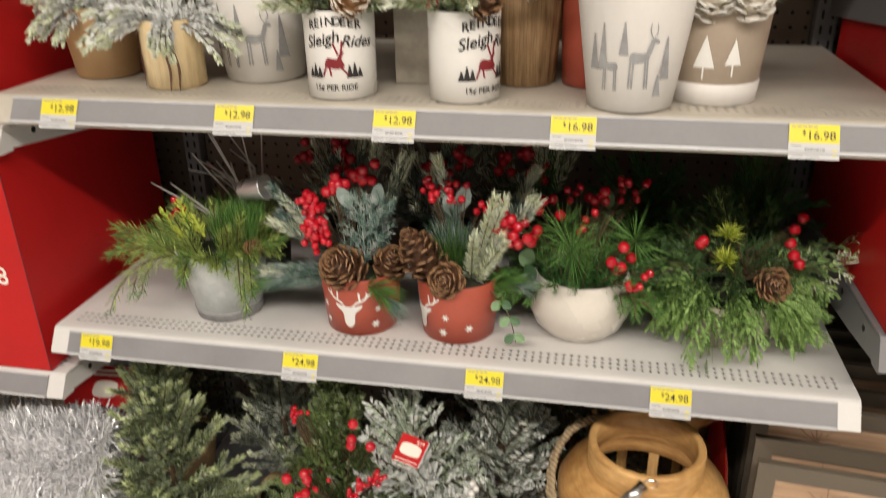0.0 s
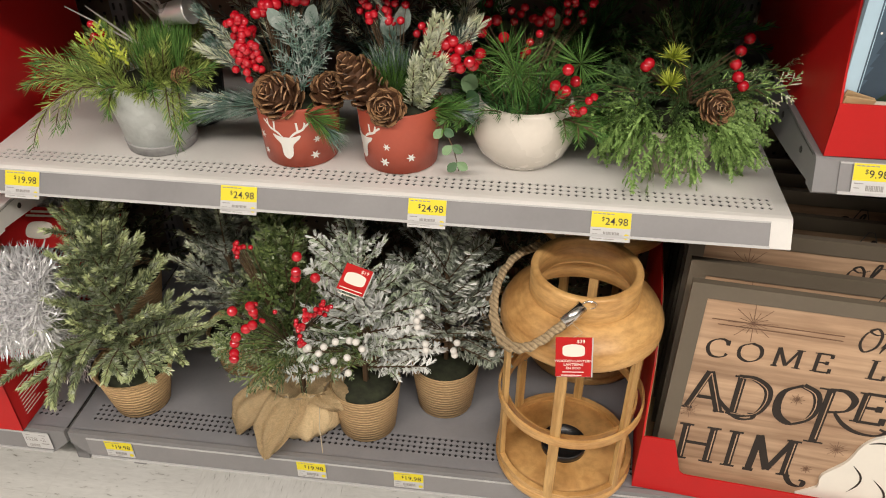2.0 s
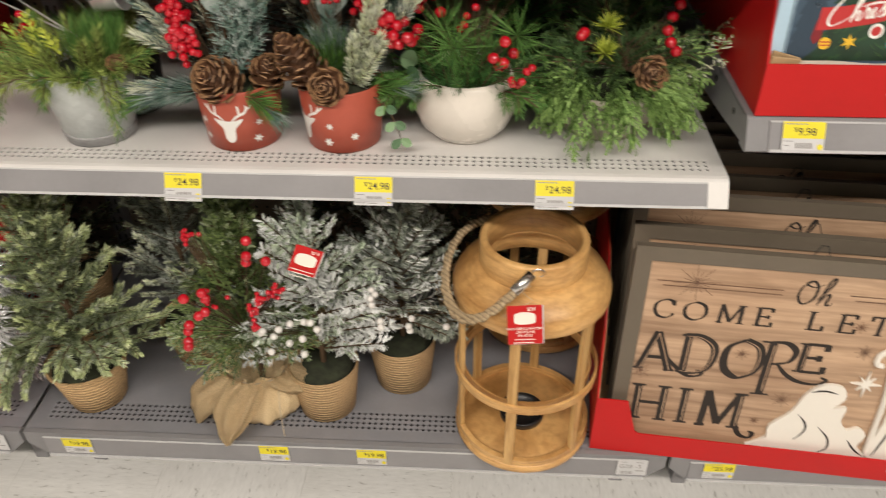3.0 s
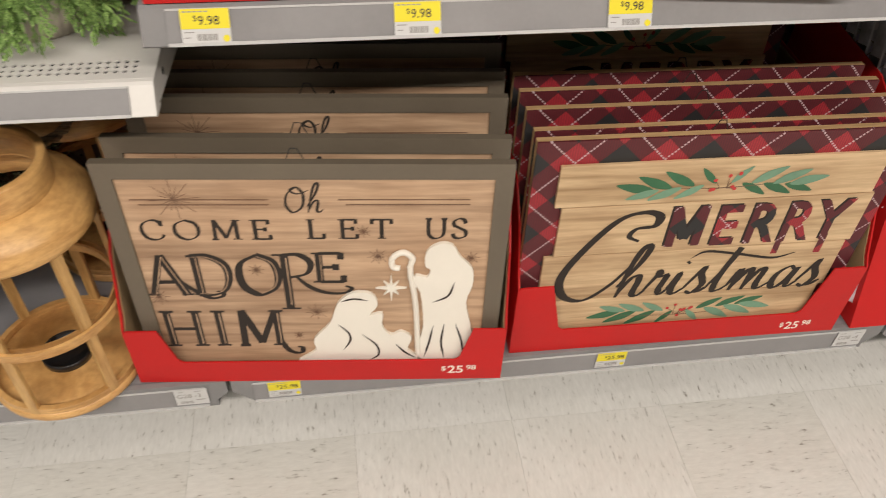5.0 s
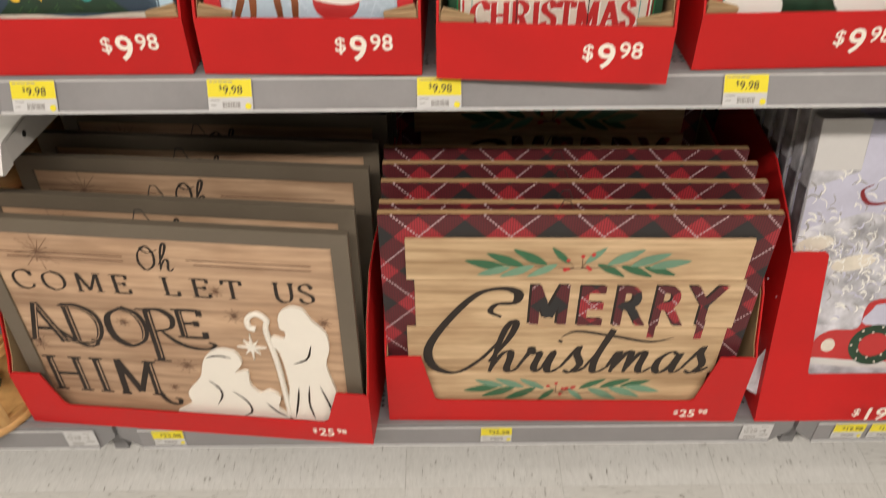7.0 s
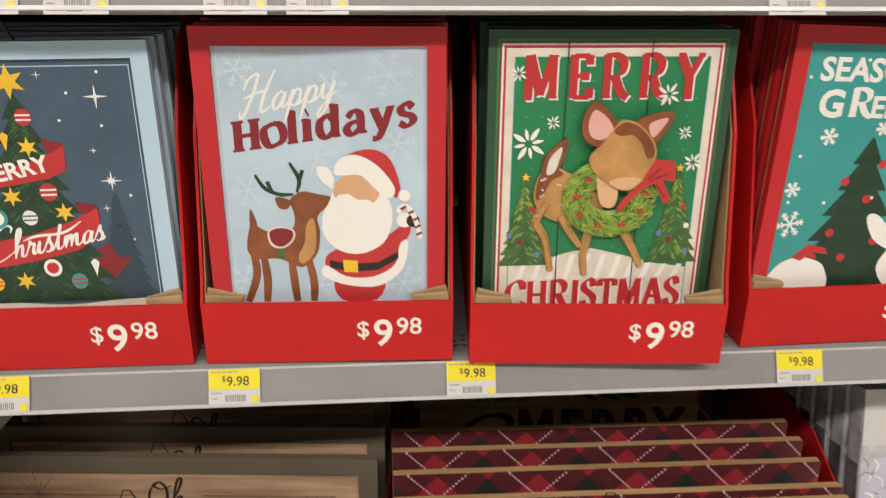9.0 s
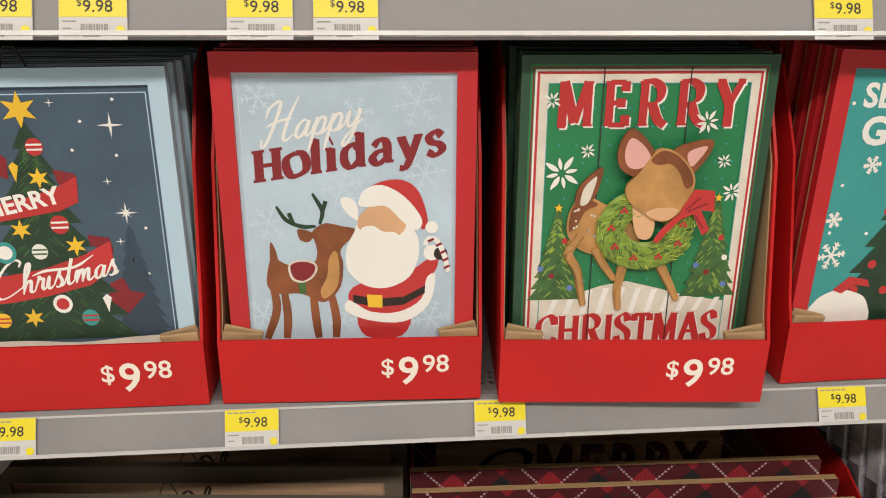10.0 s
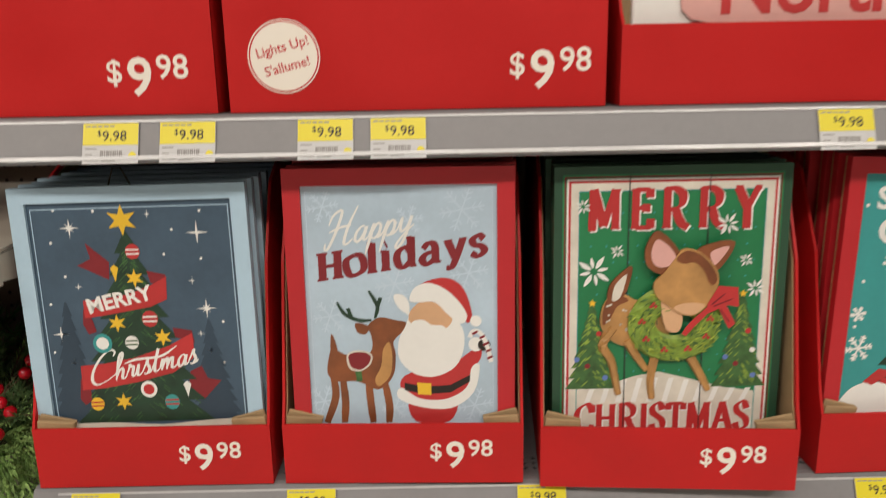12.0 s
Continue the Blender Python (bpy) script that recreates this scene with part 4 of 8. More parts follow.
def framed(name, label, m, w, h, thick, border, frame_mat, panel_mat, edge_mat, group, sink=0.004):
    """A framed sign: four mitred rails round a sunk panel, on a raw edge board."""
    root = thing(name, label, "wall sign", m, group)
    part("panel", box(border - 0.001, sink, border - 0.001, w - border + 0.001, thick - 0.002, h - border + 0.001), panel_mat, root)
    for o in ([(0, 0), (w, 0), (w - border, border), (border, border)], [(w, 0), (w, h), (w - border, h - border), (w - border, border)],
              [(w, h), (0, h), (border, h - border), (w - border, h - border)], [(0, h), (0, 0), (border, border), (border, h - border)]):
        part("rail", prism(bmesh.new(), o, thick - 0.0035), frame_mat, root)
    part("back_board", box(0.0005, thick - 0.0034, 0.0005, w - 0.0005, thick, h - 0.0005), edge_mat, root)
    return root


def hanger(root, x, h, thick):
    part("wire_hanger", tube(bmesh.new(), [(x - 0.012, thick, h - 0.006), (x - 0.003, thick - 0.002, h + 0.018), (x + 0.006, thick - 0.002, h + 0.018), (x + 0.016, thick, h - 0.006)], 0.0009, 5), DARK_STEEL_AND_SHADE, root, "bent wire hanger")


def copies(root, spots):
    for m in spots:
        copy_thing(root, m)


def leaf(art, x, z, long, turn, fat=0.28):
    c, s = math.cos(radians(turn)), math.sin(radians(turn))
    pts = [(0, 0), (0.25, fat * 0.85), (0.55, fat), (1, 0), (0.6, -fat * 0.8), (0.25, -fat * 0.75)]
    art.blob([(x + long * (a * c - b * s), z + long * (a * s + b * c)) for a, b in pts])


# "Oh come let us adore him" sign
def adore_sign(m):
    w, h, t = 0.572, 0.443, 0.013
    s = framed("nativity_sign", "framed wood-print sign reading Oh come let us adore him", m, w, h, t, 0.026, TAUPE_FRAME, SIGN_WOOD, TAUPE_FRAME, "nativity signs", 0.004)
    y = -0.0034
    gleam = Print(y + 0.0004)
    for word, x, z, size, end, thick, gap in (("COME", 0.041, 0.305, 0.037, 0.24, 0.16, 0.3), ("LET", 0.277, 0.306, 0.037, 0.42, 0.16, 0.42), ("US", 0.448, 0.306, 0.038, 0.518, 0.16, 0.12),
                                              ("ADO", 0.027, 0.19, 0.084, 0.237, 0.16, 0.05), ("HIM", 0.03, 0.07, 0.084, 0.236, 0.15, 0.12), ("E", 0.279, 0.216, 0.062, 0.334, 0.18, 0.05)):
        ink = Print(y)
        roman(ink, word, x, z, size, thick, gap, end=end, inline=gleam if size > 0.05 else None)
        if word == "ADO":
            ink.stroke([(0.068, 0.235), (0.092, 0.205), (0.116, 0.184), (0.136, 0.186), (0.14, 0.196), (0.13, 0.198)], 0.0085, (0.004, 20), tip=0.5)
        if word == "HIM":
            ink.stroke([(0.214, 0.13), (0.216, 0.085), (0.228, 0.056), (0.246, 0.05), (0.25, 0.062), (0.242, 0.066)], 0.0095, (0.004, 20), tip=0.5)
        ink.part("lettering", CHARCOAL, s, "dark grey painted lettering")
    tall = Print(y)
    tall.stroke([(0.24, 0.275), (0.24, 0.158)], 0.013, smooth=False)
    tall.bar(0.222, 0.272, 0.262, 0.2755).bar(0.226, 0.1565, 0.256, 0.16)
    tall.stroke([(0.238, 0.274), (0.262, 0.274), (0.278, 0.258), (0.272, 0.236), (0.25, 0.228), (0.24, 0.228)], 0.011, (0.004, 25), tip=1.0)
    tall.stroke([(0.254, 0.23), (0.272, 0.208), (0.296, 0.194), (0.324, 0.192), (0.338, 0.202), (0.328, 0.208)], 0.0095, (0.004, 20), tip=0.5)
    gleam.stroke([(0.2425, 0.268), (0.2425, 0.166)], 0.0018, smooth=False)
    tall.part("lettering", CHARCOAL, s, "dark grey painted lettering")
    tagged(gleam.part("inline_print", SIGN_WOOD, s, "pale inline of the capitals"), kind="stuff")
    oh = Print(y)
    script(oh, "Oh", 0.25, 0.356, 0.044, 0.1, 0.06)
    oh.part("script_lettering", CHARCOAL, s)
    rules = Print(y)
    for x0, x1 in ((0.04, 0.23), (0.327, 0.513)):
        rules.stroke([(x0, 0.379), (x1, 0.379)], 0.002, smooth=False)
        rules.stroke([(x0 + 0.01, 0.37), (x1, 0.37)], 0.002, smooth=False)
    for cx, cz, r in ((0.1, 0.38, 0.036), (0.04, 0.186, 0.018), (0.196, 0.243, 0.012), (0.28, 0.15, 0.018), (0.247, 0.094, 0.009), (0.52, 0.266, 0.014), (0.38, 0.27, 0.016), (0.36, 0.32, 0.012)):
        for k in range(8):
            a = radians(22.5 * k + 5)
            q = r * (1 if k % 2 == 0 else 0.6)
            rules.stroke([(cx - q * math.cos(a), cz - q * math.sin(a)), (cx + q * math.cos(a), cz + q * math.sin(a))], 0.0009, smooth=False)
    tagged(rules.part("rule_print", BROWN_INK, s), kind="stuff")
    figures = [  # outlines of the two cut-outs
        [(0.25, 0.028), (0.272, 0.06), (0.272, 0.09), (0.3, 0.128), (0.314, 0.172), (0.338, 0.196), (0.368, 0.194), (0.377, 0.168), (0.362, 0.145), (0.384, 0.15), (0.383, 0.12), (0.397, 0.098), (0.414, 0.106), (0.431, 0.09), (0.424, 0.06), (0.44, 0.028)],
        [(0.443, 0.028), (0.45, 0.118), (0.444, 0.198), (0.43, 0.216), (0.437, 0.234), (0.454, 0.23), (0.459, 0.246), (0.451, 0.255), (0.453, 0.283), (0.471, 0.299), (0.491, 0.296), (0.504, 0.272), (0.523, 0.248), (0.525, 0.211), (0.517, 0.172), (0.53, 0.1), (0.53, 0.028)],
    ]
    for f in figures:
        part("cutout_figure", prism(bmesh.new(), spline(f, 3, True), 0.006, pose(0, -0.0015, 0)), CUTOUT_WHITE, s, "plain white cut-out silhouette")
    
    part("crook", tube(bmesh.new(), [(p[0], 0.0005, p[1]) for p in spline([(0.442, 0.05), (0.437, 0.17), (0.428, 0.245), (0.432, 0.268), (0.418, 0.281), (0.402, 0.27), (0.402, 0.252), (0.412, 0.248)], 5)], 0.0048, 8), CUTOUT_WHITE, s)
    st = bmesh.new()
    prism(st, [(0.399 + (r * math.cos(radians(a))), 0.205 + 1.25 * r * math.sin(radians(a))) for k in range(16) for a, r in ((22.5 * k + 90, (0.024 if k % 4 == 0 else 0.017) if k % 2 == 0 else 0.006),)], 0.004, pose(0, 0.0, 0))
    part("cutout_star", st, CUTOUT_WHITE, s)
    folds = Print(0.002)
    for line in ([(0.312, 0.125), (0.328, 0.105), (0.33, 0.085), (0.318, 0.062)], [(0.35, 0.1), (0.372, 0.075), (0.376, 0.05), (0.36, 0.035)], [(0.32, 0.178), (0.34, 0.184), (0.362, 0.18)], [(0.466, 0.12), (0.46, 0.08), (0.452, 0.042)],
                 [(0.484, 0.125), (0.48, 0.08), (0.486, 0.04)], [(0.502, 0.125), (0.514, 0.08), (0.518, 0.045)], [(0.497, 0.22), (0.488, 0.19), (0.464, 0.175)], [(0.405, 0.075), (0.42, 0.055), (0.438, 0.04)]):
        folds.stroke(line, 0.0035, tip=0.2)
    folds.part("fold_print", CHARCOAL, s)
    hanger(s, 0.27, h, t)
    return s


abox = pose(0.239, 0.963, 0.196, 0, 0, -5.4)
display_box(abox, 0.612, 0.5, 0.132, "red cardboard tray with brown inside holding nativity signs", "25", (0.508, 0.018), 0.028, (0.062, 0.052, 0.012), 0.33, False)
asign = adore_sign(abox @ pose(0.027, 0.012, 0.005, -2))
for k, (dy, dx, lean) in enumerate(((0.055, 0.003, -2.4), (0.145, 0.008, -3), (0.215, 0.012, -3), (0.29, 0.014, -3.5), (0.35, 0.012, -4), (0.4, 0.012, -4))):
    copy_thing(asign, abox @ pose(0.024 + dx, 0.012 + dy, 0.005 + 0.002 * (k % 2), lean, 0, 0.6 * k))


# "Merry Christmas" plank sign on a tartan board
def merry_sign(m):
    w, h = 0.582, 0.444
    s = thing("merry_christmas_sign", "plank sign reading Merry Christmas on a red tartan board", "wall sign", m, "merry christmas signs")
    part("tartan_board", box(0, 0.004, 0, w, 0.0075, h), PLAID, s, "red and black tartan printed board")
    part("wood_edge", box(-0.0003, 0.0075, -0.0003, w + 0.0003, 0.0175, h + 0.0003), EDGE_WOOD, s, "raw wood edge")
    rows = [(0.038, 0.55, 0.325, 0.404), (0.05, 0.556, 0.222, 0.323), (0.035, 0.549, 0.116, 0.22), (0.062, 0.54, 0.022, 0.114)]
    for x0, x1, z0, z1 in rows:
        part("plank", box(x0, -0.002, z0, x1, 0.004, z1, bevel=0.001), PLANK_WOOD, s)
    y = 0.0026
    ink = Print(y)
    ink.stroke([(0.186, 0.246), (0.168, 0.258), (0.178, 0.274), (0.205, 0.278), (0.21, 0.298), (0.185, 0.308), (0.145, 0.294), (0.1, 0.236), (0.069, 0.172), (0.078, 0.127), (0.115, 0.113), (0.155, 0.146), (0.185, 0.19)], 0.016, (0.0065, 15), tip=0.4)
    script(ink, "hristmas", 0.166, 0.115, 0.102, 0.13, 0.046)
    ink.stroke([(0.285, 0.2), (0.31, 0.214), (0.37, 0.203), (0.43, 0.19), (0.468, 0.2)], 0.0055, tip=0.2)
    ink.part("script_lettering", CHARCOAL, s, "dark grey script lettering")
    cut = Print(y)
    # Charcoal copy shifted up-left paints the shade inside the cut edges.
    rim = Print(y - 0.0004)
    x = 0.228
    for n, ch in enumerate("MERRY"):
        if ch == "M":
            for line in ([(x + 0.01, 0.23), (x + 0.01, 0.315)], [(x + 0.054, 0.23), (x + 0.054, 0.315)], [(x + 0.01, 0.313), (x + 0.032, 0.246)], [(x + 0.054, 0.313), (x + 0.032, 0.246)]):
                cut.stroke(line, 0.0145, smooth=False)
                rim.stroke([(a - 0.0035, c + 0.0025) for a, c in line], 0.0155, smooth=False)
        else:
            cut.text(ch, x, 0.23, 0.118, bold=0.022, narrow=0.74)
            rim.text(ch, x - 0.0035, 0.2325, 0.118, bold=0.024, narrow=0.74)
        x += (0.075, 0.056, 0.06, 0.057, 0.06)[n]
    cut.bar(0.4225, 0.2, 0.4335, 0.24).bar(0.4985, 0.197, 0.5105, 0.24)
    rim.part("cut_edge", CHARCOAL, s, "shade of the capitals' cut edge, drawn as a dark offset copy")
    cut.part("cut_out_lettering", PLAID, s, "tartan showing through cut-out capitals")
    for cx, cz, sg in ((0.295, 0.358, 1), (0.297, 0.068, -1)):
        for side in (-1, 1):
            for name, mat_, keep in (("leaf_print", LEAF_DARK, 0), ("pale_leaf_print", LEAF_PALE, 1)):
                art = Print(y + 0.0002 * keep)
                for k, (dx, tilt, long) in enumerate(((0.012, 48, 0.042), (0.03, -30, 0.05), (0.045, 30, 0.06), (0.065, -24, 0.055), (0.08, 24, 0.062), (0.1, -18, 0.052), (0.108, 12, 0.062))):
                    if (k + (side > 0)) % 2 == keep:
                        a = tilt * sg
                        leaf(art, cx + side * dx, cz - 0.08 * dx * sg + 0.002, long, a if side > 0 else 180 - a, 0.14)
                art.part(name, mat_, s)
    stems = Print(y)
    dots = Print(y + 0.0006)
    rnd = random.Random(4)
    for cx, cz in ((0.295, 0.358), (0.297, 0.068)):
        stems.stroke([(cx - 0.11, cz), (cx - 0.05, cz - 0.006), (cx, cz - 0.008), (cx + 0.05, cz - 0.006), (cx + 0.11, cz)], 0.0015)
        for k in range(9):
            px, pz = cx + rnd.uniform(-0.026, 0.026), cz + rnd.uniform(-0.014, 0.026)
            stems.stroke([(cx + rnd.uniform(-0.01, 0.01), cz - 0.008), (px, pz)], 0.001, smooth=False)
            dots.ellipse(px, pz, 0.0032, 0.0032, n=10)
    stems.part("twig_print", BROWN_INK, s)
    dots.part("berry_print", PRINT_RED, s)
    hanger(s, 0.27, h, 0.0175)
    return s


mbox = pose(0.874, 0.957, 0.196, 0, 0, -1)
display_box(mbox, 0.612, 0.5, 0.168, "red cardboard tray holding tartan Merry Christmas signs", "25", (0.5, 0.014), 0.028, (0.068, 0.055, 0.014), 0.33, False)
msign = merry_sign(mbox @ pose(0.003, 0.012, 0.005, -0.5))
for k, (dy, lean) in enumerate(((0.024, -0.6), (0.074, -1), (0.121, -1.2), (0.165, -1.4), (0.4, -4), (0.43, -4))):
    copy_thing(msign, mbox @ pose(0.004 - 0.001 * k, 0.012 + dy, 0.005, lean, 0, -0.1 * k))


# small framed signs on the middle shelf
def sparkle(art, x, z, r):
    art.star(x, z, r, 4, 0.16)


def flake(art, x, z, r, thick=0.0016):
    for k in range(6):
        a = radians(60 * k + 10)
        c, s = math.cos(a), math.sin(a)
        art.stroke([(x, z), (x + r * c, z + r * s)], thick, smooth=False)
        for f in (0.45, 0.72):
            for d in (-1, 1):
                b = a + d * radians(50)
                art.stroke([(x + f * r * c, z + f * r * s), (x + f * r * c + 0.28 * r * math.cos(b), z + f * r * s + 0.28 * r * math.sin(b))], thick * 0.8, smooth=False)


def fir_print(art, x, z, w, h, tiers=5):
    left, right = [], []
    for k in range(tiers):
        f0, f1 = k / tiers, (k + 1) / tiers
        left += [(x - w / 2 * (1 - f0 * 0.92), z + h * f0), (x - w / 2 * (1 - f1) * 0.72 - 0.001, z + h * f1)]
        right += [(x + w / 2 * (1 - f0 * 0.92), z + h * f0), (x + w / 2 * (1 - f1) * 0.72 + 0.001, z + h * f1)]
    art.poly(right + left[::-1])


def tree_sign(m):
    w, h, t = 0.256, 0.338, 0.014
    s = framed("christmas_tree_sign", "pale blue framed sign of a decorated tree reading Merry Christmas", m, w, h, t, 0.017, FRAME_SKY, PRINT_NAVY, FRAME_GREY, "tree signs")
    y = -0.0037
    rnd = random.Random(11)
    rim = Print(y)
    for a, b in (((0.021, 0.02), (0.021, 0.314)), ((0.235, 0.02), (0.235, 0.314)), ((0.021, 0.314), (0.235, 0.314))):
        rim.stroke([a, b], 0.001, smooth=False)
    rim.part("border_line", FRAME_SKY, s)
    for px, ph in ((0.046, 0.15), (0.203, 0.125)):
        far_ = Print(y)
        fir_print(far_, px, 0.06, 0.062, ph, 9)
        far_.part("far_tree_print", PRINT_NAVY_DARK, s)
    snow = Print(y + 0.00009)
    snow.blob([(0.02, 0.03), (0.02, 0.064), (0.08, 0.066), (0.14, 0.062), (0.2, 0.066), (0.238, 0.063), (0.238, 0.03)])
    snow.part("snow_bank", PRINT_CREAM, s)
    for px, pz in [(0.046, 0.313), (0.089, 0.311), (0.039, 0.277), (0.05, 0.239), (0.03, 0.208), (0.027, 0.152), (0.172, 0.288), (0.161, 0.261), (0.201, 0.255), (0.204, 0.308), (0.219, 0.182), (0.216, 0.134)]:
        dot = Print(y)
        dot.ellipse(px, pz, 0.0016, 0.0016, n=8)
        dot.part("dot_print", PRINT_WHITE, s)
    for px, pz, r in [(0.061, 0.293, 0.011), (0.202, 0.198, 0.011)]:
        spark = Print(y)
        sparkle(spark, px, pz, r)
        spark.star(px, pz, r * 0.6, 4, 0.2, 45)
        spark.part("star_print", PRINT_WHITE, s)
    for px, pz, r in [(0.199, 0.284, 0.0125), (0.037, 0.173, 0.0095), (0.147, 0.306, 0.0045), (0.189, 0.23, 0.0045), (0.063, 0.227, 0.0045), (0.193, 0.169, 0.0045), (0.203, 0.149, 0.0045), (0.048, 0.139, 0.0045)]:
        spark = Print(y)
        sparkle(spark, px, pz, r)
        spark.part("star_print", PRINT_WHITE, s)
    for pts in ([(0.1, 0.254), (0.076, 0.276), (0.08, 0.258), (0.065, 0.251), (0.098, 0.234)], [(0.177, 0.125), (0.19, 0.131), (0.196, 0.116), (0.211, 0.113), (0.191, 0.092), (0.172, 0.1)]):
        tail = Print(y + 0.00015)
        tail.poly(pts)
        tail.part("ribbon_tail", PRINT_MAROON, s)
    tree = Print(y + 0.00024)
    fir_print(tree, 0.121, 0.066, 0.158, 0.222, 9)
    tree.part("tree_motif", PRINT_TREE, s)
    twigs = Print(y + 0.00030)
    for _ in range(150):
        f = rnd.random()
        qx, qz = 0.121 + rnd.uniform(-0.42, 0.42) * 0.158 * (1 - f), 0.072 + 0.2 * f
        side = 1 if qx > 0.121 else -1
        twigs.stroke([(qx, qz), (qx + side * 0.006, qz - 0.006)], 0.0009, smooth=False)
    twigs.part("twig_print", PRINT_FIR, s)
    for pts in ([(0.14, 0.243), (0.16, 0.238), (0.16, 0.224), (0.143, 0.229)], [(0.162, 0.177), (0.183, 0.173), (0.185, 0.158), (0.164, 0.166)], [(0.065, 0.202), (0.063, 0.184), (0.068, 0.172), (0.077, 0.175), (0.073, 0.192)], [(0.052, 0.12), (0.049, 0.096), (0.054, 0.088), (0.062, 0.093), (0.062, 0.107)]):
        fold = Print(y + 0.00033)
        fold.poly(pts)
        fold.part("ribbon_fold", PRINT_MAROON, s)
    for pts in ([(0.066, 0.211), (0.087, 0.212), (0.117, 0.217), (0.142, 0.226), (0.161, 0.236), (0.159, 0.21), (0.141, 0.202), (0.111, 0.197), (0.085, 0.193), (0.066, 0.191)], [(0.054, 0.135), (0.081, 0.137), (0.116, 0.143), (0.156, 0.156), (0.183, 0.17), (0.184, 0.142), (0.158, 0.124), (0.117, 0.114), (0.08, 0.108), (0.053, 0.106)]):
        rib = Print(y + 0.00039)
        rib.poly(pts)
        rib.part("ribbon", PRINT_RED, s)
    lett = Print(y + 0.00048)
    lett.text("MERRY", 0.071, 0.196, 0.0235, bold=0.03, turn=11.5, narrow=1.02)
    lett.part("lettering", PRINT_WHITE, s)
    lett = Print(y + 0.00048, 0.00004)
    script(lett, "Christmas", 0.064, 0.111, 0.0265, 0.14, 0.06, 0.2)
    lett.stroke([(0.103, 0.136), (0.118, 0.141), (0.145, 0.144), (0.165, 0.156)], 0.0028, tip=0.3)
    lett.part("script_lettering", PRINT_WHITE, s)
    for px, pz, r in [(0.119, 0.3, 0.0175), (0.126, 0.235, 0.0105), (0.101, 0.184, 0.0105), (0.15, 0.166, 0.0105), (0.098, 0.091, 0.0105)]:
        gold = Print(y + 0.00054)
        gold.star(px, pz, r, 6, 0.42)
        gold.part("gold_star_print", PRINT_GOLD, s)
    for (px, pz), r, mat_, band in zip([(0.127, 0.265), (0.138, 0.188), (0.082, 0.161), (0.115, 0.161), (0.128, 0.105), (0.068, 0.089), (0.153, 0.089)], (9, 10, 12, 8.5, 10.5, 8.5, 9.5), (PRINT_RED, PRINT_RED, PRINT_TEAL, PRINT_WHITE, PRINT_WHITE, PRINT_GOLD, PRINT_TEAL), (PRINT_WHITE, PRINT_WHITE, PRINT_WHITE, PRINT_FIR, PRINT_RED, PRINT_RED, PRINT_RED)):
        ball = Print(y + 0.00054)
        ball.ellipse(px, pz, r * 0.0009, r * 0.00095, n=16)
        ball.part("bauble", mat_, s)
        stripe = Print(y + 0.00063)
        if r > 10.2:
            stripe.ellipse(px, pz, r * 0.0006, r * 0.0006, n=14)
            if band is PRINT_WHITE:
                stripe.star(px, pz, r * 0.0005, 5, 0.4)
        else:
            for dz in (-0.3, 0.25):
                stripe.stroke([(px - r * 0.0008, pz + r * 0.00095 * dz), (px + r * 0.0008, pz + r * 0.00095 * dz)], r * 0.0002, smooth=False)
        stripe.part("bauble_stripe", band, s)
    for (px, pz), mat_ in zip([(0.105, 0.243), (0.172, 0.106)], (PRINT_GOLD, PRINT_WHITE)):
        drop = Print(y + 0.00057)
        drop.poly([(px - 0.0045, pz + 0.004), (px, pz + 0.008), (px + 0.0045, pz + 0.004), (px + 0.002, pz - 0.004), (px, pz - 0.012), (px - 0.002, pz - 0.004)])
        drop.part("drop_bauble", mat_, s)
    return s


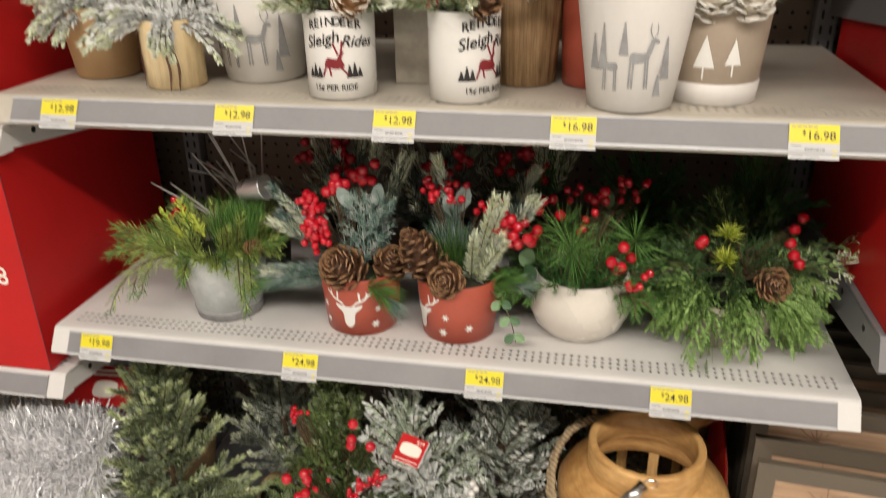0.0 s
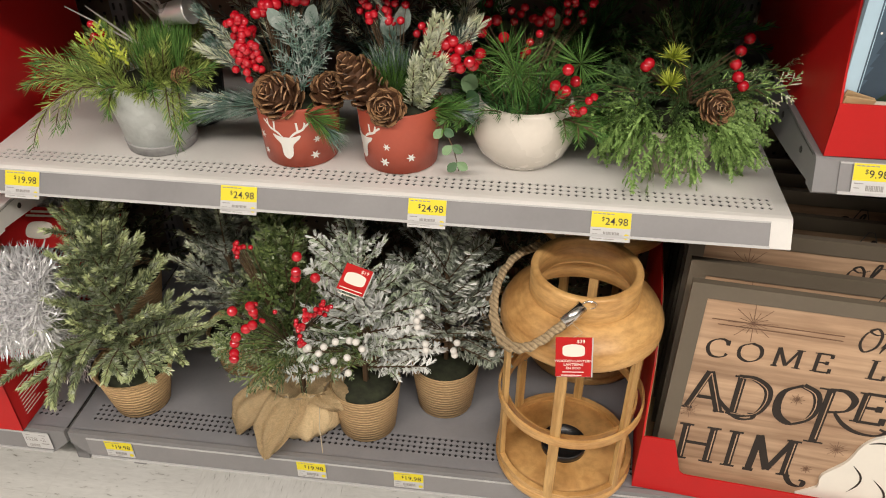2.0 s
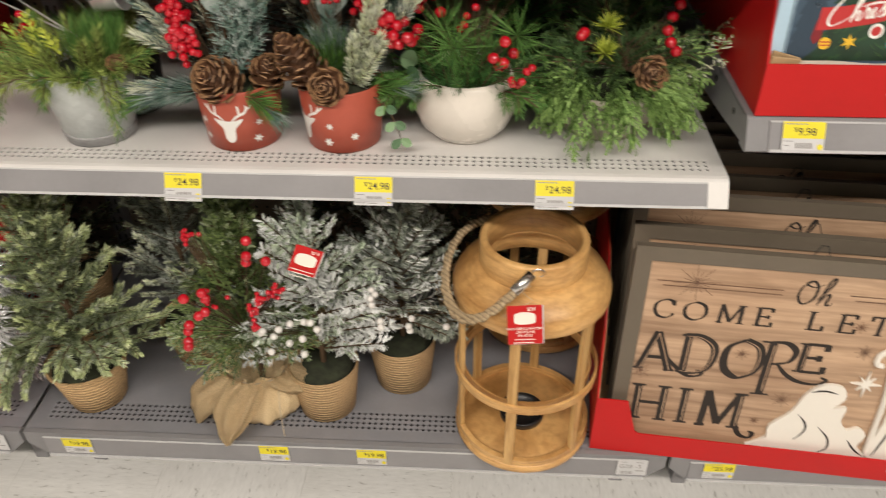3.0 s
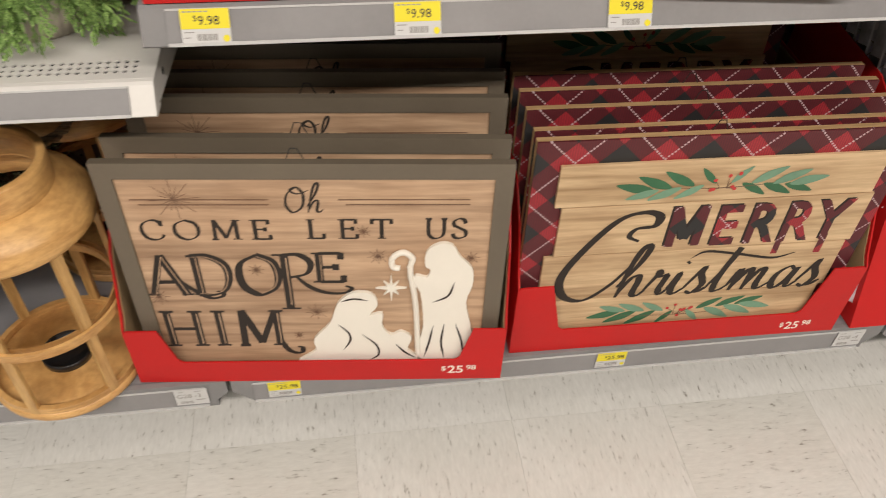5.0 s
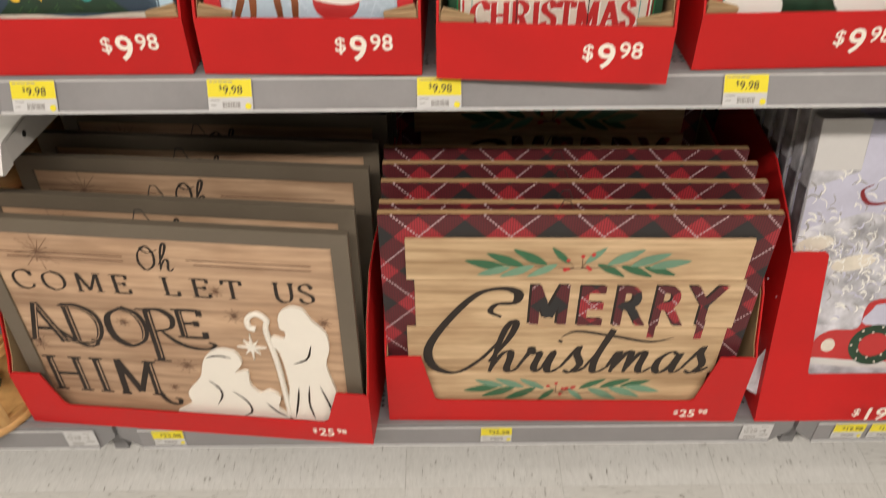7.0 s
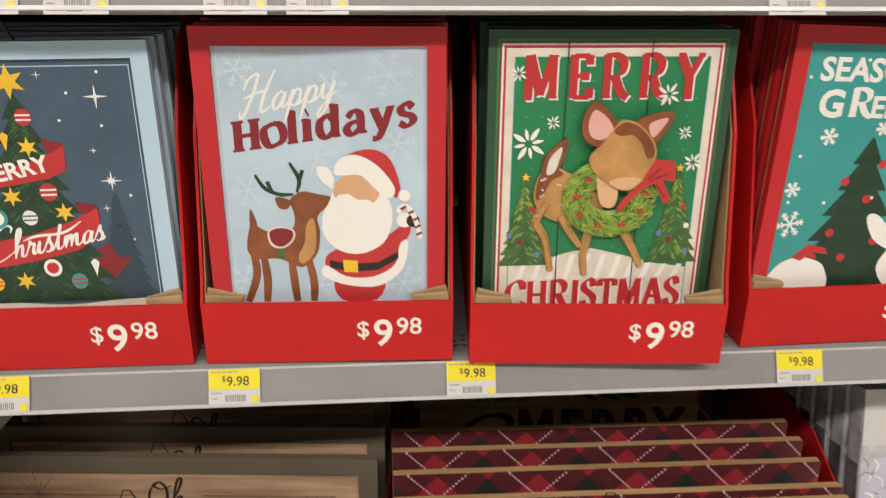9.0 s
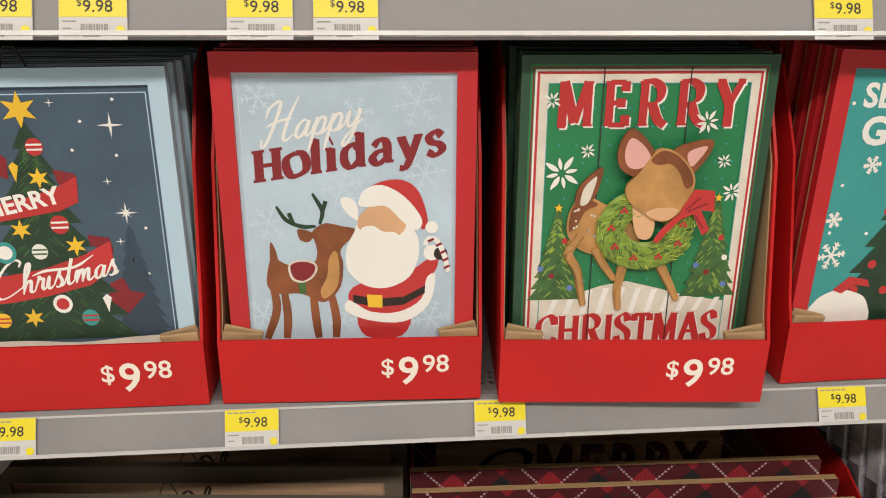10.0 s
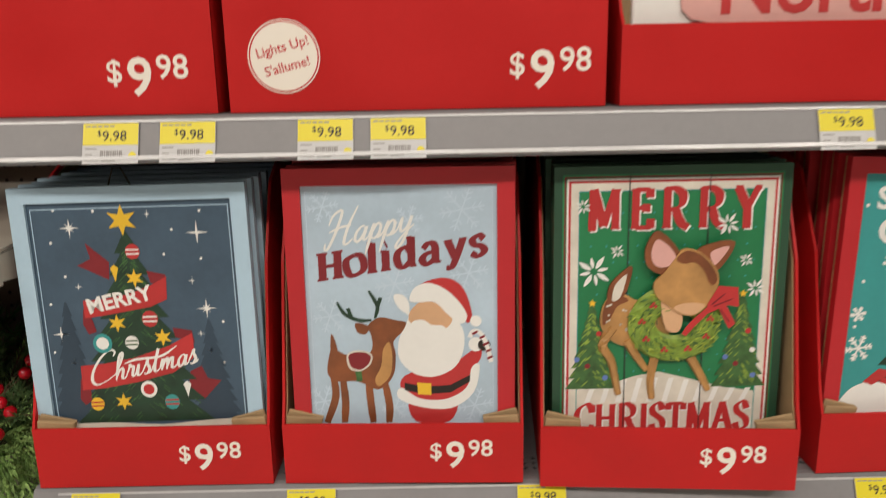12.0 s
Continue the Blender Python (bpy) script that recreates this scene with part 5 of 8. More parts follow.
def holidays_sign(m):
    w, h, t = 0.25, 0.354, 0.014
    s = framed("happy_holidays_sign", "red framed pale blue sign with snowflakes reading Happy Holidays", m, w, h, t, 0.019, FRAME_RED, PRINT_SKY, FRAME_RED, "happy holidays signs")
    y = -0.0037
    fl = Print(y)
    for px, pz, r in ((0.042, 0.312, 0.018), (0.193, 0.307, 0.025), (0.135, 0.296, 0.017), (0.2, 0.237, 0.022), (0.118, 0.225, 0.022), (0.045, 0.189, 0.02), (0.205, 0.082, 0.022), (0.034, 0.088, 0.02), (0.115, 0.08, 0.016)):
        flake(fl, px, pz, r)
    for a, b in (((0.024, 0.03), (0.024, 0.329)), ((0.226, 0.03), (0.226, 0.329)), ((0.024, 0.329), (0.226, 0.329))):
        fl.stroke([a, b], 0.0008, smooth=False)
    fl.part("snowflake_print", PRINT_SNOW, s)
    hp = Print(y + 0.00012, 0.00004)
    script(hp, "Happy", 0.043, 0.266, 0.034, 0.1, 0.075, 0.2, 0.22)
    hp.part("script_lettering", PRINT_WHITE, s)
    hol = Print(y + 0.00018)
    slab(hol, "Holidays", 0.033, 0.229, 0.0305, (0.033, 0.063, 0.088, 0.103, 0.119, 0.146, 0.173, 0.2), 0.15)
    hol.part("lettering", PRINT_MAROON, s)

    def shape(name, mat_, lift, pts, label=""):
        art = Print(y + 0.3 * lift)
        art.blob(pts)
        return art.part(name, mat_, s, label)

    shape("leg_shape", PRINT_RED, 0.0006, [(0.133, 0.09), (0.138, 0.063), (0.176, 0.063), (0.183, 0.09)])
    shape("coat_shape", PRINT_RED, 0.0008, [(0.126, 0.118), (0.122, 0.1), (0.136, 0.086), (0.172, 0.083), (0.198, 0.098), (0.206, 0.128), (0.196, 0.14), (0.16, 0.13)], "plain red coat shape")
    shape("sleeve_shape", PRINT_RED, 0.0009, [(0.186, 0.132), (0.2, 0.146), (0.212, 0.152), (0.212, 0.138), (0.198, 0.122)])
    shape("coat_trim", PRINT_WHITE, 0.0012, [(0.122, 0.104), (0.118, 0.092), (0.142, 0.081), (0.178, 0.079), (0.204, 0.098), (0.211, 0.13), (0.202, 0.128), (0.196, 0.104), (0.172, 0.09), (0.143, 0.091)], "white fur trim shape")
    shape("beard_shape", PRINT_WHITE, 0.0014, [(0.131, 0.192), (0.119, 0.202), (0.117, 0.213), (0.128, 0.212), (0.134, 0.2), (0.13, 0.18), (0.121, 0.161), (0.121, 0.138), (0.137, 0.121), (0.16, 0.117), (0.184, 0.129), (0.194, 0.154), (0.189, 0.18), (0.16, 0.2)], "plain white beard shape")
    shape("tan_shape", PRINT_TAN, 0.0017, [(0.133, 0.183), (0.136, 0.196), (0.151, 0.206), (0.173, 0.198), (0.181, 0.184), (0.172, 0.173), (0.157, 0.176), (0.145, 0.174)])
    shape("white_patch", PRINT_WHITE, 0.002, [(0.136, 0.181), (0.148, 0.184), (0.158, 0.178), (0.17, 0.177), (0.176, 0.168), (0.16, 0.16), (0.14, 0.166)])
    shape("cap_shape", PRINT_RED, 0.002, [(0.144, 0.218), (0.156, 0.229), (0.178, 0.231), (0.194, 0.219), (0.203, 0.19), (0.197, 0.18), (0.185, 0.2)], "plain red cap shape")
    shape("cap_brim", PRINT_WHITE, 0.0023, [(0.134, 0.206), (0.14, 0.221), (0.158, 0.226), (0.18, 0.214), (0.197, 0.191), (0.192, 0.179), (0.178, 0.188), (0.162, 0.204), (0.146, 0.204)])
    for name, mat_, px, pz, r in (("pompom", PRINT_WHITE, 0.207, 0.182, 0.0065), ("cuff", PRINT_WHITE, 0.207, 0.155, 0.0085), ("mitten_shape", CHARCOAL, 0.216, 0.154, 0.007)):
        dot = Print(y + (0.00072 if mat_ is CHARCOAL else 0.00063))
        dot.ellipse(px, pz, r, r)
        dot.part(name, mat_, s)
    belt = Print(y + 0.00048)
    belt.poly([(0.126, 0.11), (0.149, 0.105), (0.178, 0.107), (0.2, 0.119), (0.2, 0.111), (0.178, 0.098), (0.149, 0.096), (0.126, 0.101)])
    belt.part("belt", CHARCOAL, s)
    buckle = Print(y + 0.00057)
    buckle.poly([(0.14, 0.11), (0.156, 0.109), (0.156, 0.095), (0.141, 0.096)])
    buckle.part("buckle", PRINT_GOLD, s)
    cane = Print(y + 0.00078)
    cane.stroke([(0.224, 0.134), (0.219, 0.154), (0.212, 0.168), (0.204, 0.17), (0.2, 0.163)], 0.0052, tip=1.0)
    cane.part("cane_print", PRINT_WHITE, s)
    stripes = Print(y + 0.00087)
    for px, pz in ((0.2225, 0.14), (0.221, 0.148), (0.218, 0.156), (0.214, 0.164), (0.206, 0.169)):
        stripes.stroke([(px - 0.003, pz - 0.002), (px + 0.003, pz + 0.001)], 0.0026, smooth=False)
    stripes.part("cane_stripe", PRINT_MAROON, s)
    deer = Print(y + 0.00030)
    deer.blob([(0.043, 0.147), (0.039, 0.122), (0.05, 0.112), (0.073, 0.112), (0.096, 0.102), (0.113, 0.118), (0.117, 0.143), (0.115, 0.159), (0.129, 0.174), (0.13, 0.181), (0.117, 0.184), (0.1, 0.187), (0.087, 0.178), (0.09, 0.166), (0.091, 0.153), (0.084, 0.143), (0.063, 0.143), (0.049, 0.15)])
    for a, b, c in (((0.045, 0.122), (0.047, 0.094), (0.036, 0.062)), ((0.056, 0.115), (0.058, 0.087), (0.056, 0.062)), ((0.085, 0.112), (0.087, 0.084), (0.089, 0.062)), ((0.103, 0.114), (0.108, 0.084), (0.107, 0.062))):
        leg = Print(y + 0.00027)
        leg.stroke([a, b, c], 0.0085, tip=0.8)
        leg.part("leg_shape", PRINT_BROWN, s)
    deer.blob([(0.088, 0.177), (0.073, 0.181), (0.075, 0.17), (0.084, 0.168)])
    deer.blob([(0.044, 0.145), (0.045, 0.168), (0.05, 0.158), (0.051, 0.146)])
    deer.part("brown_shape", PRINT_BROWN, s, "plain brown four-legged shape")
    shape("fawn_patch", PRINT_FAWN, 0.0013, [(0.097, 0.106), (0.11, 0.119), (0.113, 0.142), (0.11, 0.158), (0.103, 0.15), (0.1, 0.13), (0.093, 0.115)])
    for line in ([(0.091, 0.184), (0.077, 0.184), (0.062, 0.191), (0.053, 0.205)], [(0.069, 0.187), (0.065, 0.198)], [(0.095, 0.186), (0.098, 0.2), (0.089, 0.218)], [(0.098, 0.199), (0.102, 0.21)]):
        horn = Print(y + 0.00030)
        horn.stroke(line, 0.0042, tip=0.6)
        horn.part("branching_shape", PRINT_TREE, s)
    sad = Print(y + 0.00048)
    sad.blob([(0.062, 0.144), (0.064, 0.128), (0.076, 0.124), (0.088, 0.132), (0.09, 0.144), (0.076, 0.149)])
    sad.part("saddle_patch", PRINT_CREAM, s)
    sad = Print(y + 0.00057)
    sad.blob([(0.064, 0.143), (0.066, 0.13), (0.076, 0.126), (0.086, 0.133), (0.088, 0.143), (0.076, 0.147)])
    sad.part("saddle_patch", PRINT_MAROON, s)
    girth = Print(y + 0.00045)
    girth.stroke([(0.074, 0.127), (0.075, 0.112)], 0.007, smooth=False)
    girth.part("strap_print", PRINT_FIR, s)
    return s


def green_sign(m):
    w, h, t = 0.255, 0.351, 0.014
    s = framed("merry_christmas_deer_sign", "green plank sign with red and white border reading Merry Christmas", m, w, h, t, 0.009, FRAME_GREEN, PRINT_GREEN, FRAME_GREEN, "green christmas signs", 0.0005)
    y = 0.0
    for n, (mat_, a, b) in enumerate(((PRINT_MAROON, 0.011, 0.0125), (PRINT_WHITE, 0.0135, 0.017), (PRINT_RED, 0.0155, 0.018), (PRINT_CREAM, 0.018, 0.027), (PRINT_TEAL, 0.0265, 0.0275))):
        art = Print(y + 0.0001 * n)
        art.bar(a, a, b, h - a).bar(w - b, a, w - a, h - a).bar(b, h - b, w - b, h - a).bar(b, a, w - b, b)
        art.part("border", mat_, s)
    rnd = random.Random(6)
    dots = Print(y + 0.0002)
    for i in range(11):
        for j in range(11):
            dots.ellipse(0.04 + i * 0.017 + 0.008 * (j % 2), 0.12 + j * 0.018, 0.0012, 0.0012, n=8)
    dots.part("dot_print", PRINT_TEAL, s)
    snow = Print(y + 0.0004)
    snow.poly([(0.0275, 0.0275), (0.0275, 0.101), (0.061, 0.104), (0.091, 0.114), (0.119, 0.119), (0.154, 0.11), (0.193, 0.099), (0.2275, 0.094), (0.2275, 0.0275)])
    snow.part("snow_bank", PRINT_CREAM, s)
    for k in range(11):
        streak = Print(y + 0.0005)
        x0 = 0.036 + 0.0175 * k
        top = 0.098 + 0.014 * math.sin(min(math.pi, 0.42 + k * 0.3))
        streak.poly([(x0, 0.083), (x0 + 0.006, 0.083), (min(0.227, x0 + 0.013), top), (min(0.226, x0 + 0.007), top)])
        streak.part("snow_streak", PRINT_WHITE, s)
    for px, pw, ph in ((0.043, 0.058, 0.1), (0.209, 0.062, 0.108)):
        fir = Print(y + 0.0006)
        fir_print(fir, px, 0.1, pw, ph, 8)
        fir.part("fir_motif", PRINT_FIR, s)
        twigs = Print(y + 0.0007)
        for _ in range(70):
            f = rnd.random()
            qx, qz = px + rnd.uniform(-0.4, 0.4) * pw * (1 - f), 0.105 + ph * 0.85 * f
            side = 1 if qx > px else -1
            twigs.stroke([(qx, qz), (qx + side * 0.004, qz - 0.0045)], 0.0011, smooth=False)
        twigs.part("twig_print", PRINT_WREATH, s)
        for k, mat_ in enumerate((PRINT_BLUE, PRINT_RED, PRINT_WHITE, PRINT_MAROON, PRINT_BLUE)):
            bauble = Print(y + 0.0009)
            bauble.ellipse(px + (-0.016, 0.008, 0.014, -0.004, 0.016)[k], 0.145 + (-0.01, 0.02, -0.002, -0.018, -0.032)[k], 0.0032, 0.0032, n=10)
            bauble.part("bauble_print", mat_, s)
        top = Print(y + 0.0009)
        top.star(px, 0.1 + ph, 0.005, 5, 0.42)
        top.part("star_print", PRINT_GOLD, s)
    for word, x, z, size, end, thick, gap in (("MERRY", 0.036, 0.283, 0.043, 0.232, 0.23, 0.33), ("CHRISTMAS", 0.026, 0.048, 0.033, 0.226, 0.24, 0.1)):
        for d, lift, name, mat_ in ((0.0018, 0.0004, "lettering_shadow", PRINT_WHITE), (0.0, 0.0008, "lettering", PRINT_RED)):
            art = Print(y + lift)
            roman(art, word, x + d, z - d, size, thick, gap, end=end + d)
            art.part(name, mat_, s)
    for px, pz, r in ((0.044, 0.236, 0.019), (0.031, 0.308, 0.009), (0.069, 0.258, 0.008), (0.188, 0.286, 0.013), (0.21, 0.246, 0.008), (0.222, 0.214, 0.011)):
        fl = Print(y + 0.0009)
        for k in range(8):
            a = 45 * k + 12
            leaf(fl, px + 0.2 * r * math.cos(radians(a)), pz + 0.2 * r * math.sin(radians(a)), r * (0.85 if k % 2 else 0.65), a, 0.17)
        fl.part("flake_print", PRINT_WHITE, s)
    for px in (0.08, 0.166):
        seam = Print(y + 0.001)
        seam.bar(px, 0.03, px + 0.0012, h - 0.01)
        seam.part("plank_seam", BLACK_INK, s)

    def raised(name, mat_, depth, thick, pts, label=""):
        return part(name, prism(bmesh.new(), spline(pts, 4, True), thick, pose(0, -depth, 0)), mat_, s, label)

    # raised cut-out: body, legs, wreath, head
    raised("raised_shape", PRINT_FAWN, 0.0034, 0.003, [(0.062, 0.208), (0.053, 0.193), (0.053, 0.172), (0.068, 0.155), (0.095, 0.147), (0.118, 0.14), (0.13, 0.16), (0.11, 0.195), (0.089, 0.204), (0.077, 0.21)], "plain raised fawn-brown shape")
    raised("raised_shape", PRINT_BROWN, 0.0037, 0.003, [(0.06, 0.2), (0.062, 0.222), (0.084, 0.242), (0.083, 0.225), (0.075, 0.206)])
    raised("tail_patch", PRINT_CREAM, 0.0041, 0.0005, [(0.064, 0.204), (0.067, 0.221), (0.079, 0.233), (0.077, 0.22), (0.072, 0.206)])
    raised("back_patch", PRINT_BROWN, 0.0038, 0.0005, [(0.06, 0.206), (0.0545, 0.192), (0.0545, 0.176), (0.062, 0.182), (0.07, 0.197), (0.082, 0.203), (0.076, 0.208)])
    for _ in range(16):
        spot = Print(y + 0.0044)
        spot.ellipse(rnd.uniform(0.058, 0.085), rnd.uniform(0.168, 0.2), 0.0013, 0.0013, n=8)
        spot.part("spot_print", PRINT_CREAM, s)
    for line in ([(0.066, 0.172), (0.055, 0.152), (0.065, 0.134), (0.07, 0.112), (0.074, 0.094)], [(0.082, 0.158), (0.092, 0.14), (0.105, 0.122)], [(0.115, 0.148), (0.11, 0.112), (0.112, 0.088)], [(0.15, 0.142), (0.165, 0.116), (0.175, 0.097)]):
        part("raised_leg", tube(bmesh.new(), [(p[0], -0.0015, p[1]) for p in spline(line, 4)], 0.0058, 6, 0.0036), PRINT_FAWN, s)
    ring = [Vector((0.133 + 0.0365 * math.cos(2 * math.pi * k / 28), -0.0045, 0.177 + 0.029 * math.sin(2 * math.pi * k / 28))) for k in range(29)]
    wreath = tube(bmesh.new(), ring, 0.0155, 10)
    bmesh.ops.transform(wreath, matrix=Matrix.Translation((0, -0.004, 0)) @ Matrix.Diagonal((1, 0.3, 1, 1)), verts=wreath.verts)
    part("raised_wreath", wreath, PRINT_WREATH, s, "raised olive wreath")
    for mat_, count, lift in ((PRINT_FIR, 170, 0.0108), (N_LIME, 90, 0.011), (PRINT_WREATH, 170, 0.0112)):
        fr = Print(y + lift)
        for _ in range(count):
            a = rnd.uniform(0, 2 * math.pi)
            q = rnd.uniform(0.6, 1.4)
            px, pz = 0.133 + 0.0365 * q * math.cos(a), 0.177 + 0.029 * q * math.sin(a)
            b = a + radians(75 + rnd.uniform(-35, 35))
            fr.stroke([(px, pz), (px + 0.006 * math.cos(b), pz + 0.006 * math.sin(b))], 0.0009, smooth=False)
        tagged(fr.part("needle_print", mat_, s), kind="stuff")
    for k in range(9):
        a = radians(40 * k + 12)
        sprig = Print(y + 0.0116)
        for d in ((0, 0.002), (0.0025, -0.001), (-0.0025, -0.001)):
            sprig.ellipse(0.133 + 0.038 * math.cos(a) + d[0], 0.177 + 0.03 * math.sin(a) + d[1], 0.0019, 0.0019, n=8)
        sprig.part("berry_print", PRINT_RED, s)
    raised("chest_shape", PRINT_TAN, 0.0112, 0.002, [(0.116, 0.205), (0.13, 0.2), (0.14, 0.186), (0.136, 0.169), (0.122, 0.173)])
    raised("raised_shape", PRINT_BROWN, 0.0122, 0.004, [(0.109, 0.282), (0.097, 0.263), (0.1, 0.243), (0.118, 0.234), (0.138, 0.246), (0.127, 0.268)])
    raised("ear_patch", PRINT_PINK, 0.0127, 0.0005, [(0.109, 0.273), (0.103, 0.26), (0.106, 0.246), (0.117, 0.242), (0.13, 0.25), (0.123, 0.264)])
    raised("raised_shape", PRINT_BROWN, 0.0122, 0.004, [(0.152, 0.258), (0.172, 0.268), (0.192, 0.269), (0.186, 0.251), (0.17, 0.236)])
    raised("ear_patch", PRINT_PINK, 0.0127, 0.0005, [(0.167, 0.258), (0.186, 0.264), (0.179, 0.251), (0.171, 0.244)])
    raised("raised_shape", PRINT_FAWN, 0.0132, 0.004, [(0.118, 0.237), (0.107, 0.224), (0.111, 0.209), (0.126, 0.197), (0.138, 0.189), (0.152, 0.188), (0.163, 0.196), (0.173, 0.209), (0.177, 0.227), (0.172, 0.242), (0.156, 0.258), (0.138, 0.262), (0.128, 0.251)], "plain raised fawn-brown shape")
    raised("crown_patch", PRINT_BROWN, 0.0136, 0.0005, [(0.13, 0.251), (0.14, 0.26), (0.155, 0.256), (0.17, 0.241), (0.175, 0.227), (0.168, 0.222), (0.16, 0.238), (0.15, 0.247), (0.138, 0.246)])
    raised("muzzle_patch", PRINT_TAN, 0.0136, 0.0005, [(0.129, 0.197), (0.142, 0.202), (0.16, 0.201), (0.162, 0.197), (0.152, 0.189), (0.139, 0.19)])
    bow = Print(y + 0.0142)
    bow.poly([(0.165, 0.2), (0.177, 0.221), (0.198, 0.219), (0.2, 0.197), (0.186, 0.199), (0.197, 0.178), (0.19, 0.172), (0.178, 0.195), (0.167, 0.19)])
    bow.stroke([(0.168, 0.196), (0.15, 0.178), (0.141, 0.166)], 0.007, tip=0.8)
    bow.part("bow", PRINT_RED, s, "red ribbon bow")
    fold = Print(y + 0.0145)
    for line in ([(0.17, 0.2), (0.184, 0.212)], [(0.172, 0.198), (0.192, 0.206)], [(0.18, 0.194), (0.19, 0.18)]):
        fold.stroke(line, 0.0016, smooth=False)
    fold.part("bow_fold", PRINT_MAROON, s)
    return s


def snow_sign(m):
    w, h, t = 0.268, 0.356, 0.014
    s = framed("seasons_greetings_sign", "red framed teal sign with a tree and white snow shapes", m, w, h, t, 0.018, FRAME_RED, PRINT_TEAL, EDGE_WOOD, "teal signs")
    y = -0.0037
    tree = Print(y)
    fir_print(tree, 0.112, 0.06, 0.15, 0.18, 6)
    tree.part("tree_motif", PRINT_TREE, s)
    for px, pz, r in ((0.035, 0.14, 0.016), (0.03, 0.18, 0.009), (0.06, 0.24, 0.01), (0.2, 0.3, 0.012), (0.12, 0.25, 0.008)):
        wh = Print(y + 0.00012)
        flake(wh, px, pz, r, 0.0022)
        wh.part("flake_print", PRINT_WHITE, s)
    rnd = random.Random(5)
    for _ in range(18):
        wh = Print(y + 0.00006)
        wh.ellipse(rnd.uniform(0.025, 0.24), rnd.uniform(0.12, 0.33), 0.002, 0.002, n=8)
        wh.part("dot_print", PRINT_WHITE, s)
    for k, pts in enumerate(([(0.152, 0.085), (0.17, 0.12), (0.2, 0.125), (0.226, 0.105), (0.232, 0.075), (0.19, 0.05)], [(0.153, 0.152), (0.165, 0.178), (0.19, 0.187), (0.214, 0.172), (0.218, 0.145), (0.186, 0.122)],
                             [(0.02, 0.06), (0.028, 0.088), (0.05, 0.1), (0.07, 0.098), (0.087, 0.088), (0.09, 0.06)], [(0.165, 0.11), (0.14, 0.122), (0.126, 0.148), (0.138, 0.152), (0.158, 0.132)])):
        wh = Print(y + 0.00012 + 0.00003 * k)
        wh.blob(pts)
        wh.part("white_shape", PRINT_WHITE, s, "plain round snow shape")
    for k in range(7):
        stripe = Print(y + 0.00033)
        stripe.stroke([(0.164 + 0.0085 * k, 0.121 + 0.001 * k), (0.163 + 0.0085 * k, 0.132 + 0.001 * k)], 0.003, smooth=False)
        stripe.part("scarf_stripe", PRINT_WHITE, s)
    for px, pz in ((0.09, 0.19), (0.12, 0.17), (0.085, 0.13), (0.13, 0.21), (0.105, 0.1), (0.14, 0.12), (0.07, 0.1)):
        rd = Print(y + 0.00009)
        rd.ellipse(px, pz, 0.005, 0.005, n=12)
        rd.part("bauble_print", PRINT_RED, s)
    for pts in ([(0.16, 0.132), (0.22, 0.14), (0.222, 0.128), (0.162, 0.12)], [(0.205, 0.2), (0.245, 0.22), (0.248, 0.21), (0.21, 0.19)], [(0.045, 0.1), (0.062, 0.116), (0.084, 0.112), (0.088, 0.104), (0.07, 0.106), (0.056, 0.096)]):
        rd = Print(y + 0.00027)
        rd.poly(pts)
        rd.part("red_shape", PRINT_RED, s)
    hat = Print(y + 0.00021)
    hat.poly([(0.155, 0.17), (0.162, 0.182), (0.195, 0.19), (0.21, 0.225), (0.25, 0.245), (0.252, 0.205), (0.24, 0.175), (0.245, 0.165), (0.21, 0.17)])
    hat.part("dark_shape", CHARCOAL, s)
    lett = Print(y + 0.00018)
    lett.text("SEASON'S", 0.035, 0.3, 0.034, bold=0.03)
    roman(lett, "R", 0.075, 0.262, 0.03, 0.26)
    lett.text("G", 0.04, 0.262, 0.04, bold=0.035)
    lett.text("EETINGS", 0.1, 0.262, 0.032, bold=0.03)
    lett.part("lettering", PRINT_WHITE, s)
    return s


TREE_BOX = pose(0.393, 0.986, Z_M + 0.001, 0, 0, 0)
HOL_BOX = pose(0.675, 0.986, Z_M + 0.001, 0, 0, -1.8)
DEER_BOX = pose(0.965, 0.968, Z_M + 0.001, 0, 0, -4.0)
SNOW_BOX = pose(1.284, 0.984, Z_M + 0.001, 0, 0, 1.4)
S4_BOX = pose(1.612, 0.984, Z_M + 0.001, 0, 0, 0)
for bx, w, words in ((TREE_BOX, 0.268, "tree signs"), (HOL_BOX, 0.272, "happy holidays signs"), (DEER_BOX, 0.28, "green christmas signs"), (SNOW_BOX, 0.274, "teal snow signs"), (S4_BOX, 0.27, "cream tartan signs")):
    display_box(bx, w, 0.46, 0.073, f"open red cardboard box holding a stack of {words}", "9", (w - 0.106, 0.02), 0.0455, None, 0.36)
DEER_ROW = pose(0.968, 0.981, Z_M + 0.001)
for maker, bx, n, gap, x, tip in ((tree_sign, TREE_BOX, 9, 0.022, 0.004, -0.7), (holidays_sign, HOL_BOX, 9, 0.02, 0.013, 0), (green_sign, DEER_ROW, 9, 0.02, 0.013, 0), (snow_sign, SNOW_BOX, 8, 0.026, 0.004, 2.0)):
    first = maker(bx @ pose(x, 0.01, 0.006, -1.8, tip))
    for k in range(1, n):
        copy_thing(first, bx @ pose(x + 0.0025 * (k % 3) - 0.0012, 0.01 + gap * k, 0.006 + 0.0008 * (k % 2), -1.8 - 0.15 * k, tip * (1 - k / n), 0.25 * (k % 3)))
    if maker is tree_sign:
        hanger(first, 0.115, 0.338, 0.014)

